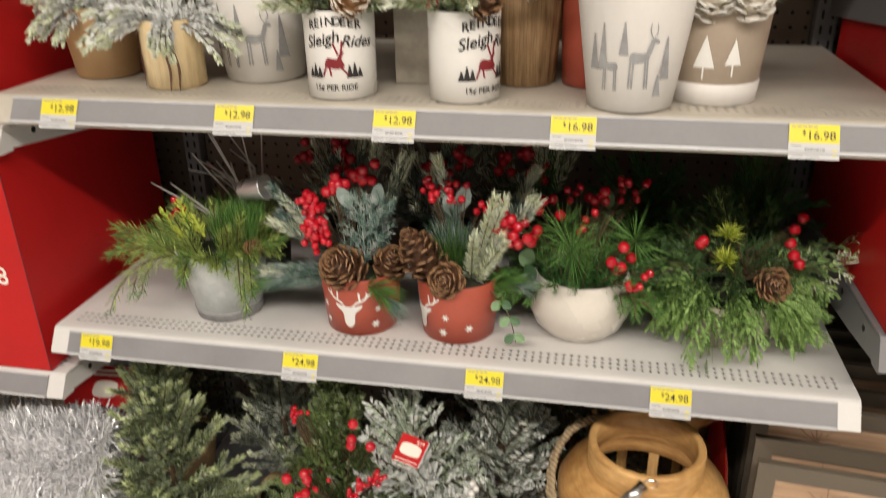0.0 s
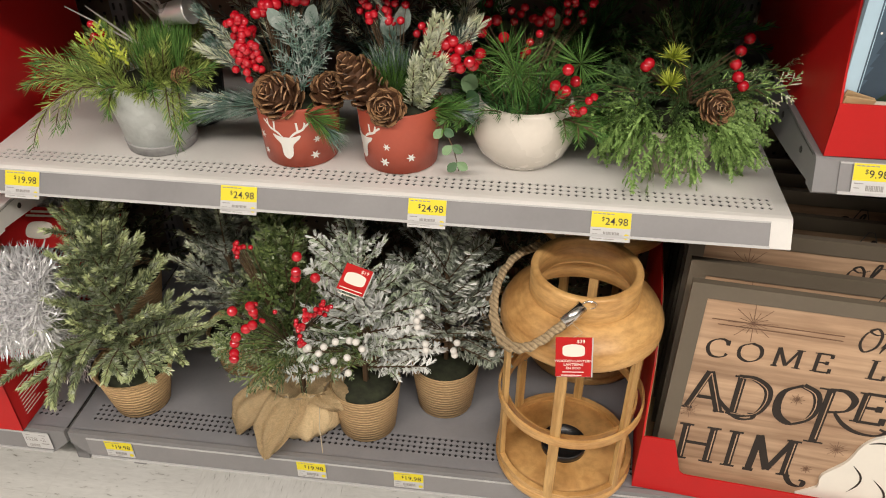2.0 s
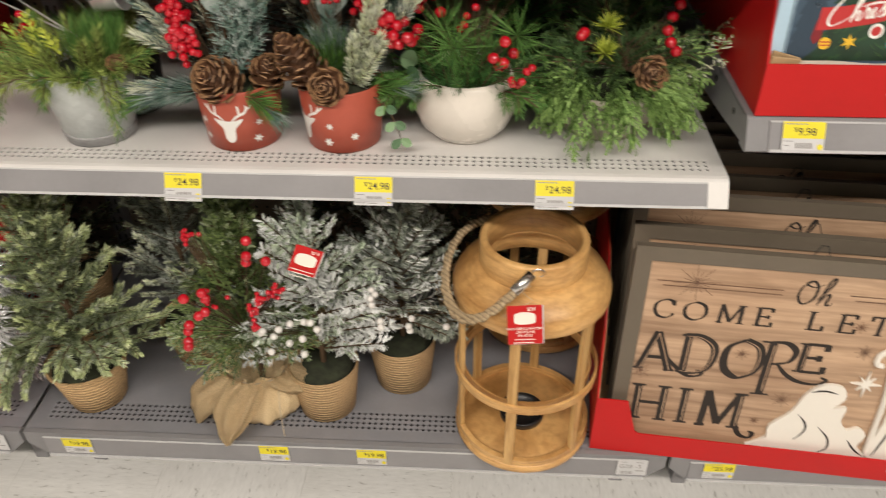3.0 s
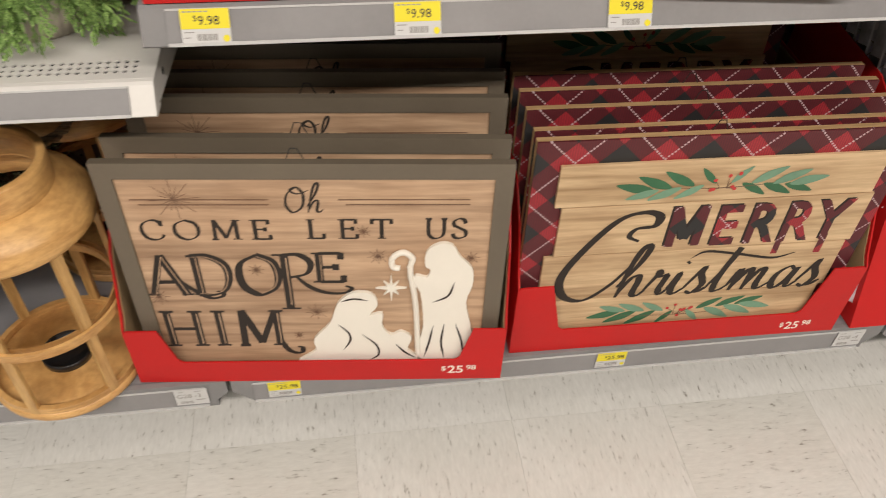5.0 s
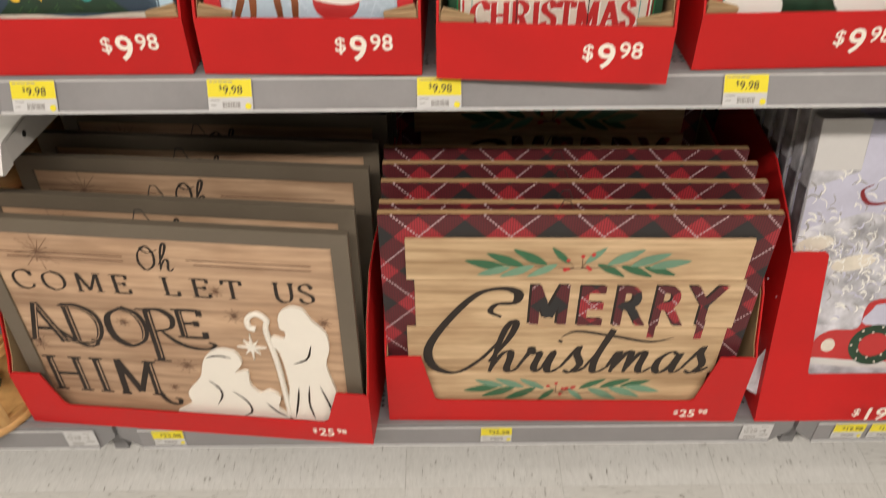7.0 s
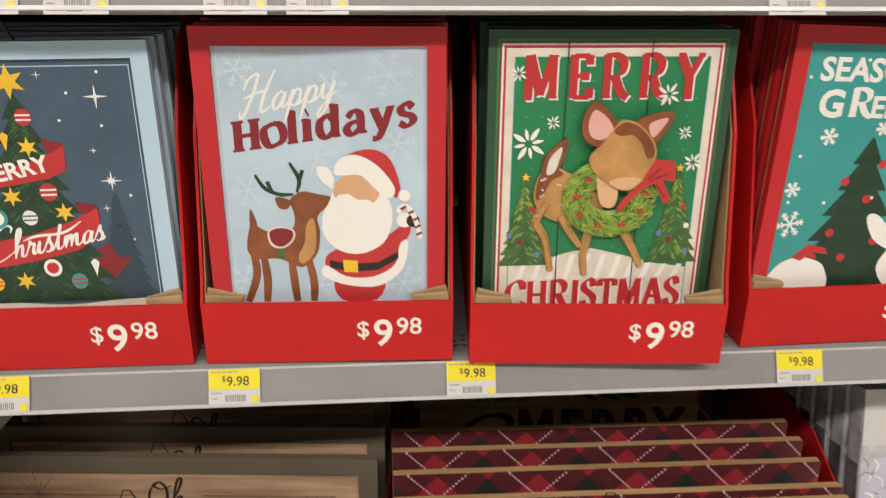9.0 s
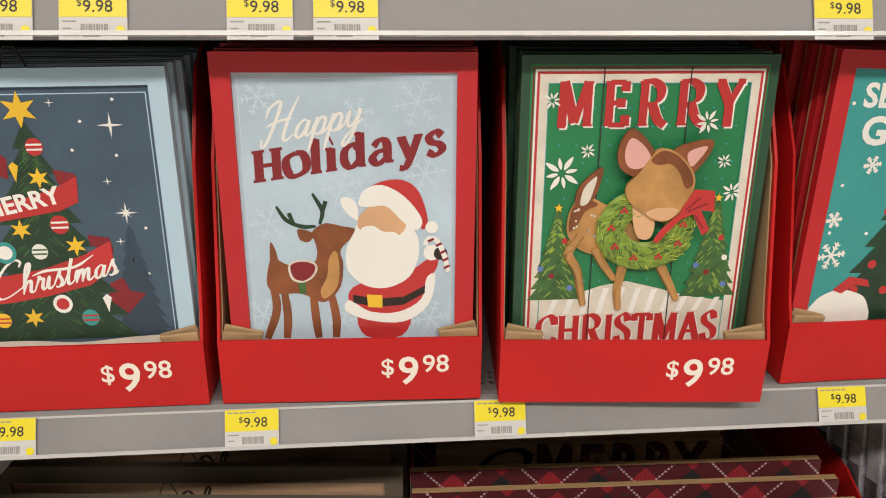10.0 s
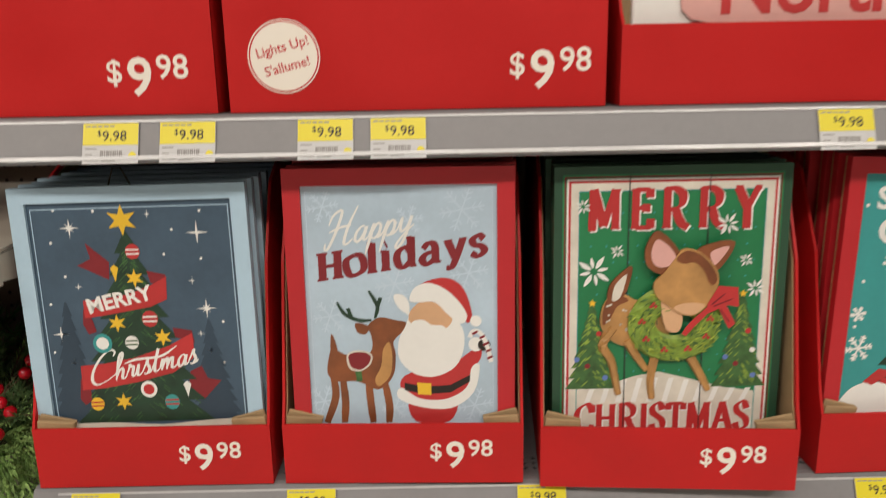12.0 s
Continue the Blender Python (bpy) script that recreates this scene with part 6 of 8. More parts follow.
cream = framed("cream_sign", "red framed cream sign with thin dark lines", S4_BOX @ pose(0.006, 0.014, 0.004, -2.5), 0.256, 0.35, 0.014, 0.01, FRAME_RED, PRINT_CREAM, EDGE_WOOD, "cream signs")
ln = Print(-0.003)
for k in range(5):
    ln.stroke([(0.02, 0.08 + 0.06 * k), (0.1 + 0.03 * k, 0.33)], 0.002, smooth=False)
ln.part("line_print", BROWN_INK, cream)

# tall boxes on the upper shelf
for x, w, wide_at, words in ((0.362, 0.272, 0.162, "tall red cardboard box with a white printed price"), (0.6465, 0.383, 0.284, "wide red cardboard box with a round Lights Up badge")):
    bx = pose(x, 0.986, Z_V + 0.001)
    b = display_box(bx, w, 0.4, 0.26, words, "9", (wide_at, 0.02), 0.053, None, 0.27, False)
    if w > 0.3:
        ring = Print(0.0006)
        ring.ellipse(0.058, 0.055, 0.0365, 0.0365, n=40)
        ring.part("badge", CREAM_INK, b)
        red = Print(0.0009)
        for a, c in ((0.0345, 0.033),):
            pts = [(0.058 + a * math.cos(2 * math.pi * k / 40), 0.055 + a * math.sin(2 * math.pi * k / 40)) for k in range(41)]
            red.stroke(pts, 0.0015, smooth=False)
        red.text("Lights Up!", 0.058, 0.06, 0.0135, "CENTER", turn=14, bold=0.01).text("S'allume!", 0.062, 0.041, 0.0135, "CENTER", turn=14, bold=0.01)
        red.part("badge_lettering", PRINT_RED, b)
nbox = pose(1.044, 0.986, Z_V + 0.001)
display_box(nbox, 0.385, 0.4, 0.08, "red cardboard box holding a white and pink sign reading North", "9", None, 0.05, None, 0.2, False)
north = thing("north_sign", "white and pink cut-out sign with red letters reading North", "wall sign", nbox @ pose(0.014, 0.02, 0.004))
part("sign_board", box(0, 0, 0, 0.36, 0.01, 0.13, bevel=0.003), PRINT_WHITE, north)
part("pink_plaque", prism(bmesh.new(), spline([(0.06, 0.08), (0.06, 0.125), (0.12, 0.14), (0.2, 0.13), (0.27, 0.14), (0.3, 0.12), (0.3, 0.08), (0.18, 0.075)], 4, True), 0.004, pose(0, -0.004, 0)), PRINT_PINK, north)
Print(0.0046).text("North", 0.085, 0.086, 0.075, bold=0.02).part("lettering", PRINT_RED, north)

# canvas pictures in the next section
cbox = pose(1.527, 0.946, 0.196)
crate = thing("display_box", "tall red cardboard display holding snowy canvas pictures", "cardboard box", cbox, "red display boxes")
lean = pose(0, 0, 0, -14)
fr = bmesh.new()
prism(fr, [(-0.004, 0), (0.62, 0), (0.62, 0.1), (0.074, 0.1), (0.07, 0.106), (0.062, 0.25), (0.058, 0.332), (0.052, 0.337), (-0.004, 0.337)], 0.003, lean)
part("front_panel", fr, RED_CARD, crate)
part("side_panel", side_panel(bmesh.new(), -0.0042, [(0.001, 0), (0.081, 0.328), (0.12, 0.36), (0.22, 0.41), (0.5, 0.43), (0.5, 0)]), RED_CARD, crate)
part("tray_floor", box(0.004, 0.01, 0.0005, 0.62, 0.5, 0.003), KRAFT, crate)
price_print(crate, 0.145, 0.03, 0.045, "19", -0.02)


def canvas(m):
    s = thing("canvas_picture", "stretched canvas print of a snowy road with a red truck", "canvas picture", m, "canvas pictures")
    part("stretched_canvas", box(0, 0, 0, 0.56, 0.032, 0.54, bevel=0.003), CANVAS_SNOW, s)
    part("wrapped_edge", box(-0.001, 0.004, 0.0, 0.0, 0.0315, 0.43), CANVAS_EDGE, s)
    part("corner_fold", box(0.0005, -0.0012, 0.46, 0.075, 0.0305, 0.5415, bevel=0.0004), CANVAS_PLAIN, s)
    sky = Print(0.0004)
    sky.poly([(0.002, 0.36), (0.1, 0.39), (0.22, 0.37), (0.558, 0.33), (0.558, 0.538), (0.077, 0.538), (0.075, 0.458), (0.002, 0.43)])
    sky.part("printed_sky", CANVAS_SKY, s)
    rnd = random.Random(9)
    for name, mat_, count, lift in (("shaded_twig_print", GREY_INK, 260, 0.0005), ("pale_twig_print", CANVAS_SKY, 300, 0.0006), ("snow_twig_print", PRINT_WHITE, 420, 0.0007)):
        art = Print(lift)
        for _ in range(count):
            x, z = rnd.uniform(0.005, 0.5), rnd.gauss(0.31, 0.075)
            if not 0.17 < z < 0.46:
                continue
            a, q = radians(rnd.uniform(20, 160)), rnd.uniform(0.006, 0.024)
            art.stroke([(x, z), (x + q * math.cos(a) * 0.6, z + q * math.sin(a) * 0.5), (x + q * math.cos(a + 0.5), z + q * math.sin(a + 0.5))], rnd.uniform(0.0012, 0.0034), tip=0.4)
        tagged(art.part(name, mat_, s), kind="stuff")
    for px, pz, rx, rz in ((0.03, 0.335, 0.03, 0.014), (0.1, 0.3, 0.036, 0.014), (0.2, 0.29, 0.03, 0.012), (0.3, 0.3, 0.03, 0.014)):
        glow = Print(0.00065)
        glow.ellipse(px, pz, rx, rz, 12)
        glow.part("glow_print", PRINT_CREAM, s)
    drift = Print(0.0008)
    drift.blob([(0.002, 0.03), (0.002, 0.16), (0.06, 0.185), (0.2, 0.17), (0.4, 0.18), (0.55, 0.16), (0.55, 0.03)])
    drift.part("snow_drift_print", CANVAS_SNOW, s)
    for pts, mat_, name in (([(0.07, 0.11), (0.066, 0.15), (0.09, 0.172), (0.135, 0.176), (0.14, 0.215), (0.16, 0.232), (0.25, 0.235), (0.27, 0.21), (0.29, 0.18), (0.33, 0.17), (0.33, 0.11), (0.2, 0.1)], PRINT_RED, "printed_truck"),
                            ([(0.146, 0.183), (0.152, 0.212), (0.165, 0.223), (0.24, 0.225), (0.255, 0.207), (0.262, 0.183)], CANVAS_SKY, "printed_windscreen"),
                            ([(0.06, 0.118), (0.06, 0.106), (0.2, 0.094), (0.33, 0.104), (0.33, 0.116), (0.2, 0.107)], CANVAS_PLAIN, "printed_bumper")):
        art = Print({"printed_truck": 0.001, "printed_windscreen": 0.0011, "printed_bumper": 0.00115}[name])
        art.blob(pts)
        art.part(name, mat_, s)
    hoop = Print(0.0012)
    hoop.stroke([(0.17 + 0.034 * math.cos(k * math.pi / 10), 0.142 + 0.032 * math.sin(k * math.pi / 10)) for k in range(21)], 0.017, tip=1.0)
    hoop.part("printed_garland", PRINT_TREE, s)
    for k in range(14):
        dot = Print(0.0013)
        dot.ellipse(0.17 + (0.028 + 0.01 * (k % 2)) * math.cos(k * 0.45), 0.142 + (0.026 + 0.01 * (k % 2)) * math.sin(k * 0.45), 0.0022, 0.0022, n=8)
        dot.part("light_print", PRINT_CREAM, s)
    for px in (0.092, 0.29):
        lamp = Print(0.0013)
        lamp.ellipse(px, 0.142, 0.012, 0.013)
        lamp.part("headlamp_print", PRINT_CREAM, s)
    lett = Print(0.0014)
    lett.stroke([(0.165, 0.49), (0.155, 0.508), (0.125, 0.505), (0.115, 0.475), (0.14, 0.445), (0.132, 0.41), (0.1, 0.405), (0.085, 0.425), (0.1, 0.437)], 0.009, (0.0035, 20))
    script(lett, "imp", 0.175, 0.42, 0.075, 0.1, 0.04)
    lett.part("script_lettering", PRINT_MAROON, s)
    return s


first = canvas(cbox @ pose(0.008, 0.016, 0.006, -14))
for k in range(1, 6):
    copy_thing(first, cbox @ pose(0.008 - 0.001 * k, 0.016 + 0.042 * k, 0.006, -14))


# ---- greenery ----
class Leafage:
    """Many small leaves, needles and stems in one mesh, each an islet of its own."""

    def __init__(self, seed):
        self.v, self.f, self.m = [], [], []
        self.rnd = random.Random(seed)

    def perp(self, d):
        r = self.rnd
        s = d.cross(Vector((r.gauss(0, 1), r.gauss(0, 1), r.gauss(0, 1))))
        return s.normalized() if s.length > 1e-6 else Vector((1, 0, 0))

    def needle(self, p, d, long, wide, mat, side=None):
        s = (side or self.perp(d)) * wide * 0.5
        k = len(self.v)
        mid = p + d * long * 0.45
        self.v += [p, mid + s, p + d * long, mid - s]
        self.f.append((k, k + 1, k + 2, k + 3))
        self.m.append(mat)

    def stem(self, pts, r0, r1, mat):
        k0, n = len(self.v), len(pts)
        for i, p in enumerate(pts):
            d = (pts[min(i + 1, n - 1)] - pts[max(i - 1, 0)]).normalized()
            s = d.cross(Vector((0.31, 0.2, 0.93)))
            s = s.normalized() if s.length > 1e-4 else Vector((1, 0, 0))
            w = d.cross(s)
            r = r0 + (r1 - r0) * i / max(1, n - 1)
            for k in range(4):
                a = math.pi / 2 * k
                self.v.append(p + r * (math.cos(a) * s + math.sin(a) * w))
        for i in range(n - 1):
            for k in range(4):
                a, b = k0 + 4 * i + k, k0 + 4 * i + (k + 1) % 4
                self.f.append((a, b, b + 4, a + 4))
                self.m.append(mat)

    def line(self, p, d, long, droop, steps=7):
        pts, p, d = [p.copy()], p.copy(), d.normalized()
        for _ in range(steps):
            d = (d + Vector((0, 0, -droop / steps))).normalized()
            p = p + d * long / steps
            pts.append(p.copy())
        return pts

    def sprig(self, p, d, long, nl, count, mat, tip=None, spread=50, droop=0.3, wide=0.0016, stem_mat=0, bare=0.0, r0=0.0016, flat=0.0, up=None):
        """A stem set with needles all round, or in two combs when flat is near 1."""
        r = self.rnd
        pts = self.line(p, d, long, droop)
        self.stem(pts, r0, r0 * 0.4, stem_mat)
        n = len(pts) - 1
        for i in range(count):
            f = bare + (1 - bare) * (i + r.random()) / count
            j = min(n - 1, int(f * n))
            q = pts[j].lerp(pts[j + 1], f * n - j)
            ax = (pts[j + 1] - pts[j]).normalized()
            s = self.perp(ax)
            if flat and r.random() < flat:
                side = ax.cross(up or Vector((0, 0, 1)))
                if side.length > 1e-3:
                    s = (side.normalized() * (1 if i % 2 else -1) + self.perp(ax) * 0.3).normalized()
            a = radians(spread * (1 - 0.45 * f) * r.uniform(0.8, 1.2))
            dd = (ax * math.cos(a) + s * math.sin(a)).normalized()
            self.needle(q, dd, nl * r.uniform(0.75, 1.1) * (1 - 0.3 * f), wide, tip if tip is not None and f > r.uniform(0.55, 0.95) else mat)
        return pts

    def branch(self, p, d, long, nl, mat, tip, side=5, droop=0.35, density=900, wide=0.0018, spread=55, flat=0.6, stem_mat=0):
        """A fir branch: a main sprig with side sprigs in its plane."""
        r = self.rnd
        pts = self.sprig(p, d, long, nl, int(long * density), mat, tip, spread, droop, wide, stem_mat, 0.05, 0.0022, flat)
        n = len(pts) - 1
        for k in range(side):
            f = 0.22 + 0.62 * (k + 0.3 * r.random()) / max(1, side)
            j = min(n - 1, int(f * n))
            ax = (pts[j + 1] - pts[j]).normalized()
            s = ax.cross(Vector((0, 0, 1)))
            s = s.normalized() if s.length > 0.05 else self.perp(ax)
            dd = (ax * 0.75 + s * (1 if k % 2 else -1) * 0.75 + Vector((0, 0, r.uniform(-0.15, 0.25)))).normalized()
            ll = long * (0.58 - 0.3 * f) * r.uniform(0.85, 1.2)
            self.sprig(pts[j], dd, ll, nl * 0.95, int(ll * density), mat, tip, spread, droop * 0.7, wide, stem_mat, 0.05, 0.0016, flat)

    def cedar(self, p, d, long, mat, tip=None, droop=0.5, level=2, wide=0.0024, normal=None):
        """A flat scaly spray that forks and forks again."""
        r = self.rnd
        n = 7 if level == 2 else 5
        pts = self.line(p, d, long, droop, n)
        nrm = normal or self.perp(d.normalized())
        for i in range(n):
            ax = (pts[i + 1] - pts[i])
            s = ax.cross(nrm)
            s = s.normalized() if s.length > 1e-6 else self.perp(ax.normalized())
            u = tip if tip is not None and (i >= n - 2 or level == 0) and r.random() < 0.6 else mat
            self.needle(pts[i] - ax * 0.1, ax.normalized(), ax.length * 1.25, wide * (1.1 - 0.4 * i / n), u, s)
            if level > 0 and i > 0:
                for sg in (-1, 1):
                    if r.random() < 0.18:
                        continue
                    dd = (ax.normalized() * r.uniform(0.6, 0.95) + s * sg * r.uniform(0.5, 0.8) + nrm * r.uniform(-0.4, 0.4)).normalized()
                    ll = long * (0.46 if level == 2 else 0.42) * (1 - 0.55 * i / n) * r.uniform(0.75, 1.15)
                    self.cedar(pts[i], dd, ll, mat, tip, droop * 0.5, level - 1, wide * 0.9, nrm)

    def blade(self, p, d, long, wide, mat, nrm=None, cup=0.15):
        """A broad leaf: rounded outline, folded a little along its midrib."""
        nrm = nrm or self.perp(d)
        s = d.cross(nrm).normalized()
        k = len(self.v)
        prof = ((0, 0.04), (0.15, 0.55), (0.4, 1.0), (0.68, 0.92), (0.9, 0.5), (1, 0.05))
        for f, w in prof:
            c = p + d * long * f
            self.v += [c + s * wide * 0.5 * w + nrm * cup * wide * w, c, c - s * wide * 0.5 * w + nrm * cup * wide * w]
        for i in range(len(prof) - 1):
            a = k + 3 * i
            self.f += [(a, a + 1, a + 4, a + 3), (a + 1, a + 2, a + 5, a + 4)]
            self.m += [mat, mat]

    def part(self, name, mats, parent, label=""):
        me = bpy.data.meshes.new(name)
        me.from_pydata(self.v, [], self.f)
        for m in mats:
            me.materials.append(m)
        me.polygons.foreach_set("material_index", self.m)
        ob = new(name, me)
        ob.parent = parent
        if label:
            ob["label"] = label
        return ob


def ball_mesh(name, r, mat_):
    bm = bmesh.new()
    bmesh.ops.create_icosphere(bm, subdivisions=2, radius=r)
    me = bpy.data.meshes.new(name)
    bm.to_mesh(me)
    bm.free()
    for p in me.polygons:
        p.use_smooth = True
    me.materials.append(mat_)
    return me


BERRIES = {r: ball_mesh("red_berry", r, BERRY) for r in (0.0042, 0.006, 0.0085)}
SNOW_BERRY = ball_mesh("white_berry", 0.0062, BERRY_WHITE)


def berry_cluster(root, at, n, spread, r, foot, rnd, mesh=None, name="red_berry", stem_mat=STEM):
    """Berries on thin stalks from one foot."""
    stalks = bmesh.new()
    at, foot = Vector(at), Vector(foot)
    for _ in range(n):
        q = at + Vector((rnd.gauss(0, 1), rnd.gauss(0, 0.7), rnd.gauss(0, 1))) * spread * 0.55
        piece(name, mesh or BERRIES[r], root, pose(*q, rnd.uniform(0, 360), rnd.uniform(0, 360)))
        tube(stalks, [foot, foot.lerp(q, 0.6) + Vector((0, 0, 0.004)), q], 0.0007, 4)
    part("berry_stalk", stalks, stem_mat, root)


def scale_mesh():
    """One woody cone scale: a curved wedge with a thick lighter lip."""
    bm = bmesh.new()
    rows = [(0.0, 0.3, 0.0), (0.5, 0.75, 0.06), (0.82, 1.0, 0.25), (1.0, 0.5, 0.42)]
    lo = [[bm.verts.new((s * 0.5 * w, f, h)) for s in (-1, 0, 1)] for f, w, h in rows]
    hi = [[bm.verts.new((s * 0.5 * w * 0.94, f * 0.98, h + 0.13 + (0.05 if s == 0 else 0))) for s in (-1, 0, 1)] for f, w, h in rows]
    for a, b in ((lo, False), (hi, True)):
        for i in range(3):
            for k in range(2):
                q = (a[i][k], a[i][k + 1], a[i + 1][k + 1], a[i + 1][k])
                f = bm.faces.new(q if b else q[::-1])
                f.material_index = 1 if b and i == 2 else 0
    for k in range(2):
        f = bm.faces.new((lo[3][k], lo[3][k + 1], hi[3][k + 1], hi[3][k]))
        f.material_index = 1
    for k in (0, 2):
        for i in range(3):
            q = (lo[i][k], lo[i + 1][k], hi[i + 1][k], hi[i][k])
            bm.faces.new(q if k == 0 else q[::-1])
    me = bpy.data.meshes.new("scale_form")
    bm.to_mesh(me)
    bm.free()
    return me


SCALE = scale_mesh()


def pinecone(root, m, long, wide, mats=(CONE, CONE_TIP), seed=0):
    """Spiral rows of scales round a core; local z runs from the foot to the tip."""
    rnd = random.Random(seed)
    bm = bmesh.new()
    bmesh.ops.create_icosphere(bm, subdivisions=2, radius=1, matrix=Matrix.Translation((0, 0, long * 0.45)) @ Matrix.Diagonal((wide * 0.3, wide * 0.3, long * 0.46, 1)))
    n = 64
    for k in range(n):
        f = (k + 0.5) / n
        a = k * 2.39996
        z = long * (0.04 + 0.9 * f)
        rad = wide * 0.5 * math.sin(math.pi * min(1, 0.18 + 0.8 * f)) ** 0.7
        size = wide * 0.25 * (0.6 + 0.7 * math.sin(math.pi * min(1, 0.15 + 0.75 * f)))
        tilt = 8 + 54 * f ** 1.2
        mm = Matrix.Rotation(a, 4, "Z") @ pose(0, rad * 0.3, z - size * 0.2, tilt + rnd.uniform(-13, 13), rnd.uniform(-10, 10), rnd.uniform(-10, 10)) @ Matrix.Diagonal((size, max(rad * 0.8, size * 0.8), size * 0.55, 1))
        bm.from_mesh(SCALE)
        vs = list(bm.verts)[-len(SCALE.vertices):]
        bmesh.ops.transform(bm, matrix=mm, verts=vs)
    me = bpy.data.meshes.new("pinecone")
    bm.to_mesh(me)
    bm.free()
    for x in mats:
        me.materials.append(x)
    return piece("pinecone", me, root, m, "brown open pinecone" if mats[0] is CONE else "whitened pinecone")


def facing(p, d):
    """A pose at p with its z along d."""
    return Matrix.Translation(p) @ Vector(d).to_track_quat("Z", "Y").to_matrix().to_4x4()


def wrap(art, r0, slope, m_name, mat_, root, turn=0.0, label=""):
    """Lay a flat print round a pot whose radius is r0 + slope * z."""
    bmesh.ops.triangulate(art.bm, faces=art.bm.faces)
    for _ in range(2):
        bmesh.ops.subdivide_edges(art.bm, edges=[e for e in art.bm.edges if e.calc_length() > 0.01], cuts=1, use_grid_fill=True)
    bmesh.ops.triangulate(art.bm, faces=art.bm.faces)
    for v in art.bm.verts:
        r = r0 + slope * v.co.z
        a = v.co.x / r + radians(turn)
        rr = r - v.co.y
        v.co = (rr * math.sin(a), -rr * math.cos(a), v.co.z)
    return part(m_name, art.bm, mat_, root, label)


def pot(root, prof, mat_, name="pot", fill=None, label="", steps=44, **k):
    part(name, lathe(prof, steps, **k), mat_, root, label, True)
    if fill:
        part("moss_filling", lathe([(0.001, fill[1] - 0.01), (fill[0], fill[1] - 0.008), (fill[0] * 0.6, fill[1] + 0.004), (0.001, fill[1] + 0.008)], 24), SOIL, root, "", True)


def wall_prof(rb, rt, h, t=0.003):
    return [(rb * 0.9, 0), (rb, 0.002), ((rb + rt) / 2, h / 2), (rt, h - 0.002), (rt - t * 0.5, h), (rt - t, h - 0.002), ((rb + rt) / 2 - t, h / 2), (rb - t, h * 0.25)]


def V(*a):
    return Vector(a)


Z_D = 0.1955
ROOMS = {"b": Z_B + 0.0005, "d": Z_D, "a": Z_A + 0.0005}


def planter(name, label, x, y, level, category="planter"):
    return thing(name, label, category, pose(x, y - {"a": 0.026, "b": 0.018, "d": 0.01}[level], ROOMS[level]), "potted greenery")


# galvanised bucket with mixed greens
b = planter("bucket_planter", "galvanised metal bucket with trailing green artificial foliage and yellow sprigs", -0.576, 1.109, "b")
pot(b, wall_prof(0.052, 0.072, 0.116, 0.002), GALVANISED, "bucket", (0.069, 0.107))
part("base_band", lathe([(0.0515, 0.0), (0.0535, 0.001), (0.0558, 0.014), (0.0565, 0.0155), (0.055, 0.017)], 44), GREY_PRINT, b, "darker steel base band", True)
part("rim", tube(bmesh.new(), [(0.0725 * math.cos(a), 0.0725 * math.sin(a), 0.116) for a in (2 * math.pi * k / 40 for k in range(41))], 0.0018), GALVANISED, b)
g = Leafage(1)
r = g.rnd
for k in range(60):
    a = r.uniform(0, 360)
    e = r.uniform(30, 80) + 14 * max(0, -math.sin(radians(a)))
    d = V(math.cos(radians(a)) * math.cos(radians(e)), math.sin(radians(a)) * math.cos(radians(e)), math.sin(radians(e)))
    g.sprig(V(0.05 * math.cos(radians(a)), 0.05 * math.sin(radians(a)), 0.105), d, r.uniform(0.05, 0.085), 0.028, 90, 1, 1 if k % 3 else 3, 42, 0.35, 0.0015)
for px, d, long, dr in ((-0.065, V(-0.9, -0.15, 0.7), 0.13, 0.9), (-0.06, V(-0.8, -0.45, 0.4), 0.17, 2.4), (-0.06, V(-0.95, 0.1, 0.8), 0.11, 0.8), (-0.07, V(-1, -0.2, 0.5), 0.12, 1.1), (0.055, V(0.5, -0.7, 0.4), 0.12, 2.3), (-0.025, V(-0.1, -0.8, 0.4), 0.06, 1.8)):
    for _ in range(3):
        g.sprig(V(px + r.uniform(-0.01, 0.01), -0.04 + r.uniform(-0.01, 0.02), 0.11), d + V(r.uniform(-0.25, 0.25), r.uniform(-0.2, 0.2), r.uniform(0, 0.25)), long * r.uniform(0.65, 0.95), 0.03, 85, 1, 3, 52, dr * r.uniform(0.8, 1.15), 0.0015)
for px, pz, d in ((-0.02, 0.165, V(-0.2, -0.3, 1)), (-0.05, 0.17, V(-0.35, -0.2, 1)), (-0.005, 0.165, V(0.15, -0.4, 1)), (-0.035, 0.155, V(-0.3, -0.6, 0.8)), (-0.03, 0.18, V(0, 0, 1))):
    g.cedar(V(px, -0.04, pz - 0.02), d + V(r.uniform(-0.3, 0.3), 0, 0), 0.05, 2, None, -0.1, 1, 0.0055, V(r.uniform(-0.4, 0.4), -1, 0.2).normalized())
for k in range(26):
    g.sprig(V(r.uniform(0.01, 0.06), r.uniform(-0.04, 0.03), 0.11), V(r.uniform(-0.1, 0.25), r.uniform(-0.2, 0.1), 1), 0.03, 0.085, 26, 3, 3, 16, 0, 0.0016)
for k in range(22):
    a = radians(r.uniform(165, 375))
    out = V(math.cos(a), math.sin(a), r.uniform(0.5, 1.1))
    g.sprig(V(0.058 * math.cos(a), 0.058 * math.sin(a), 0.115), out, r.uniform(0.035, 0.055), 0.024, 80, 1 if k % 3 else 3, 1, 50, r.uniform(0.6, 1.2), 0.0016)
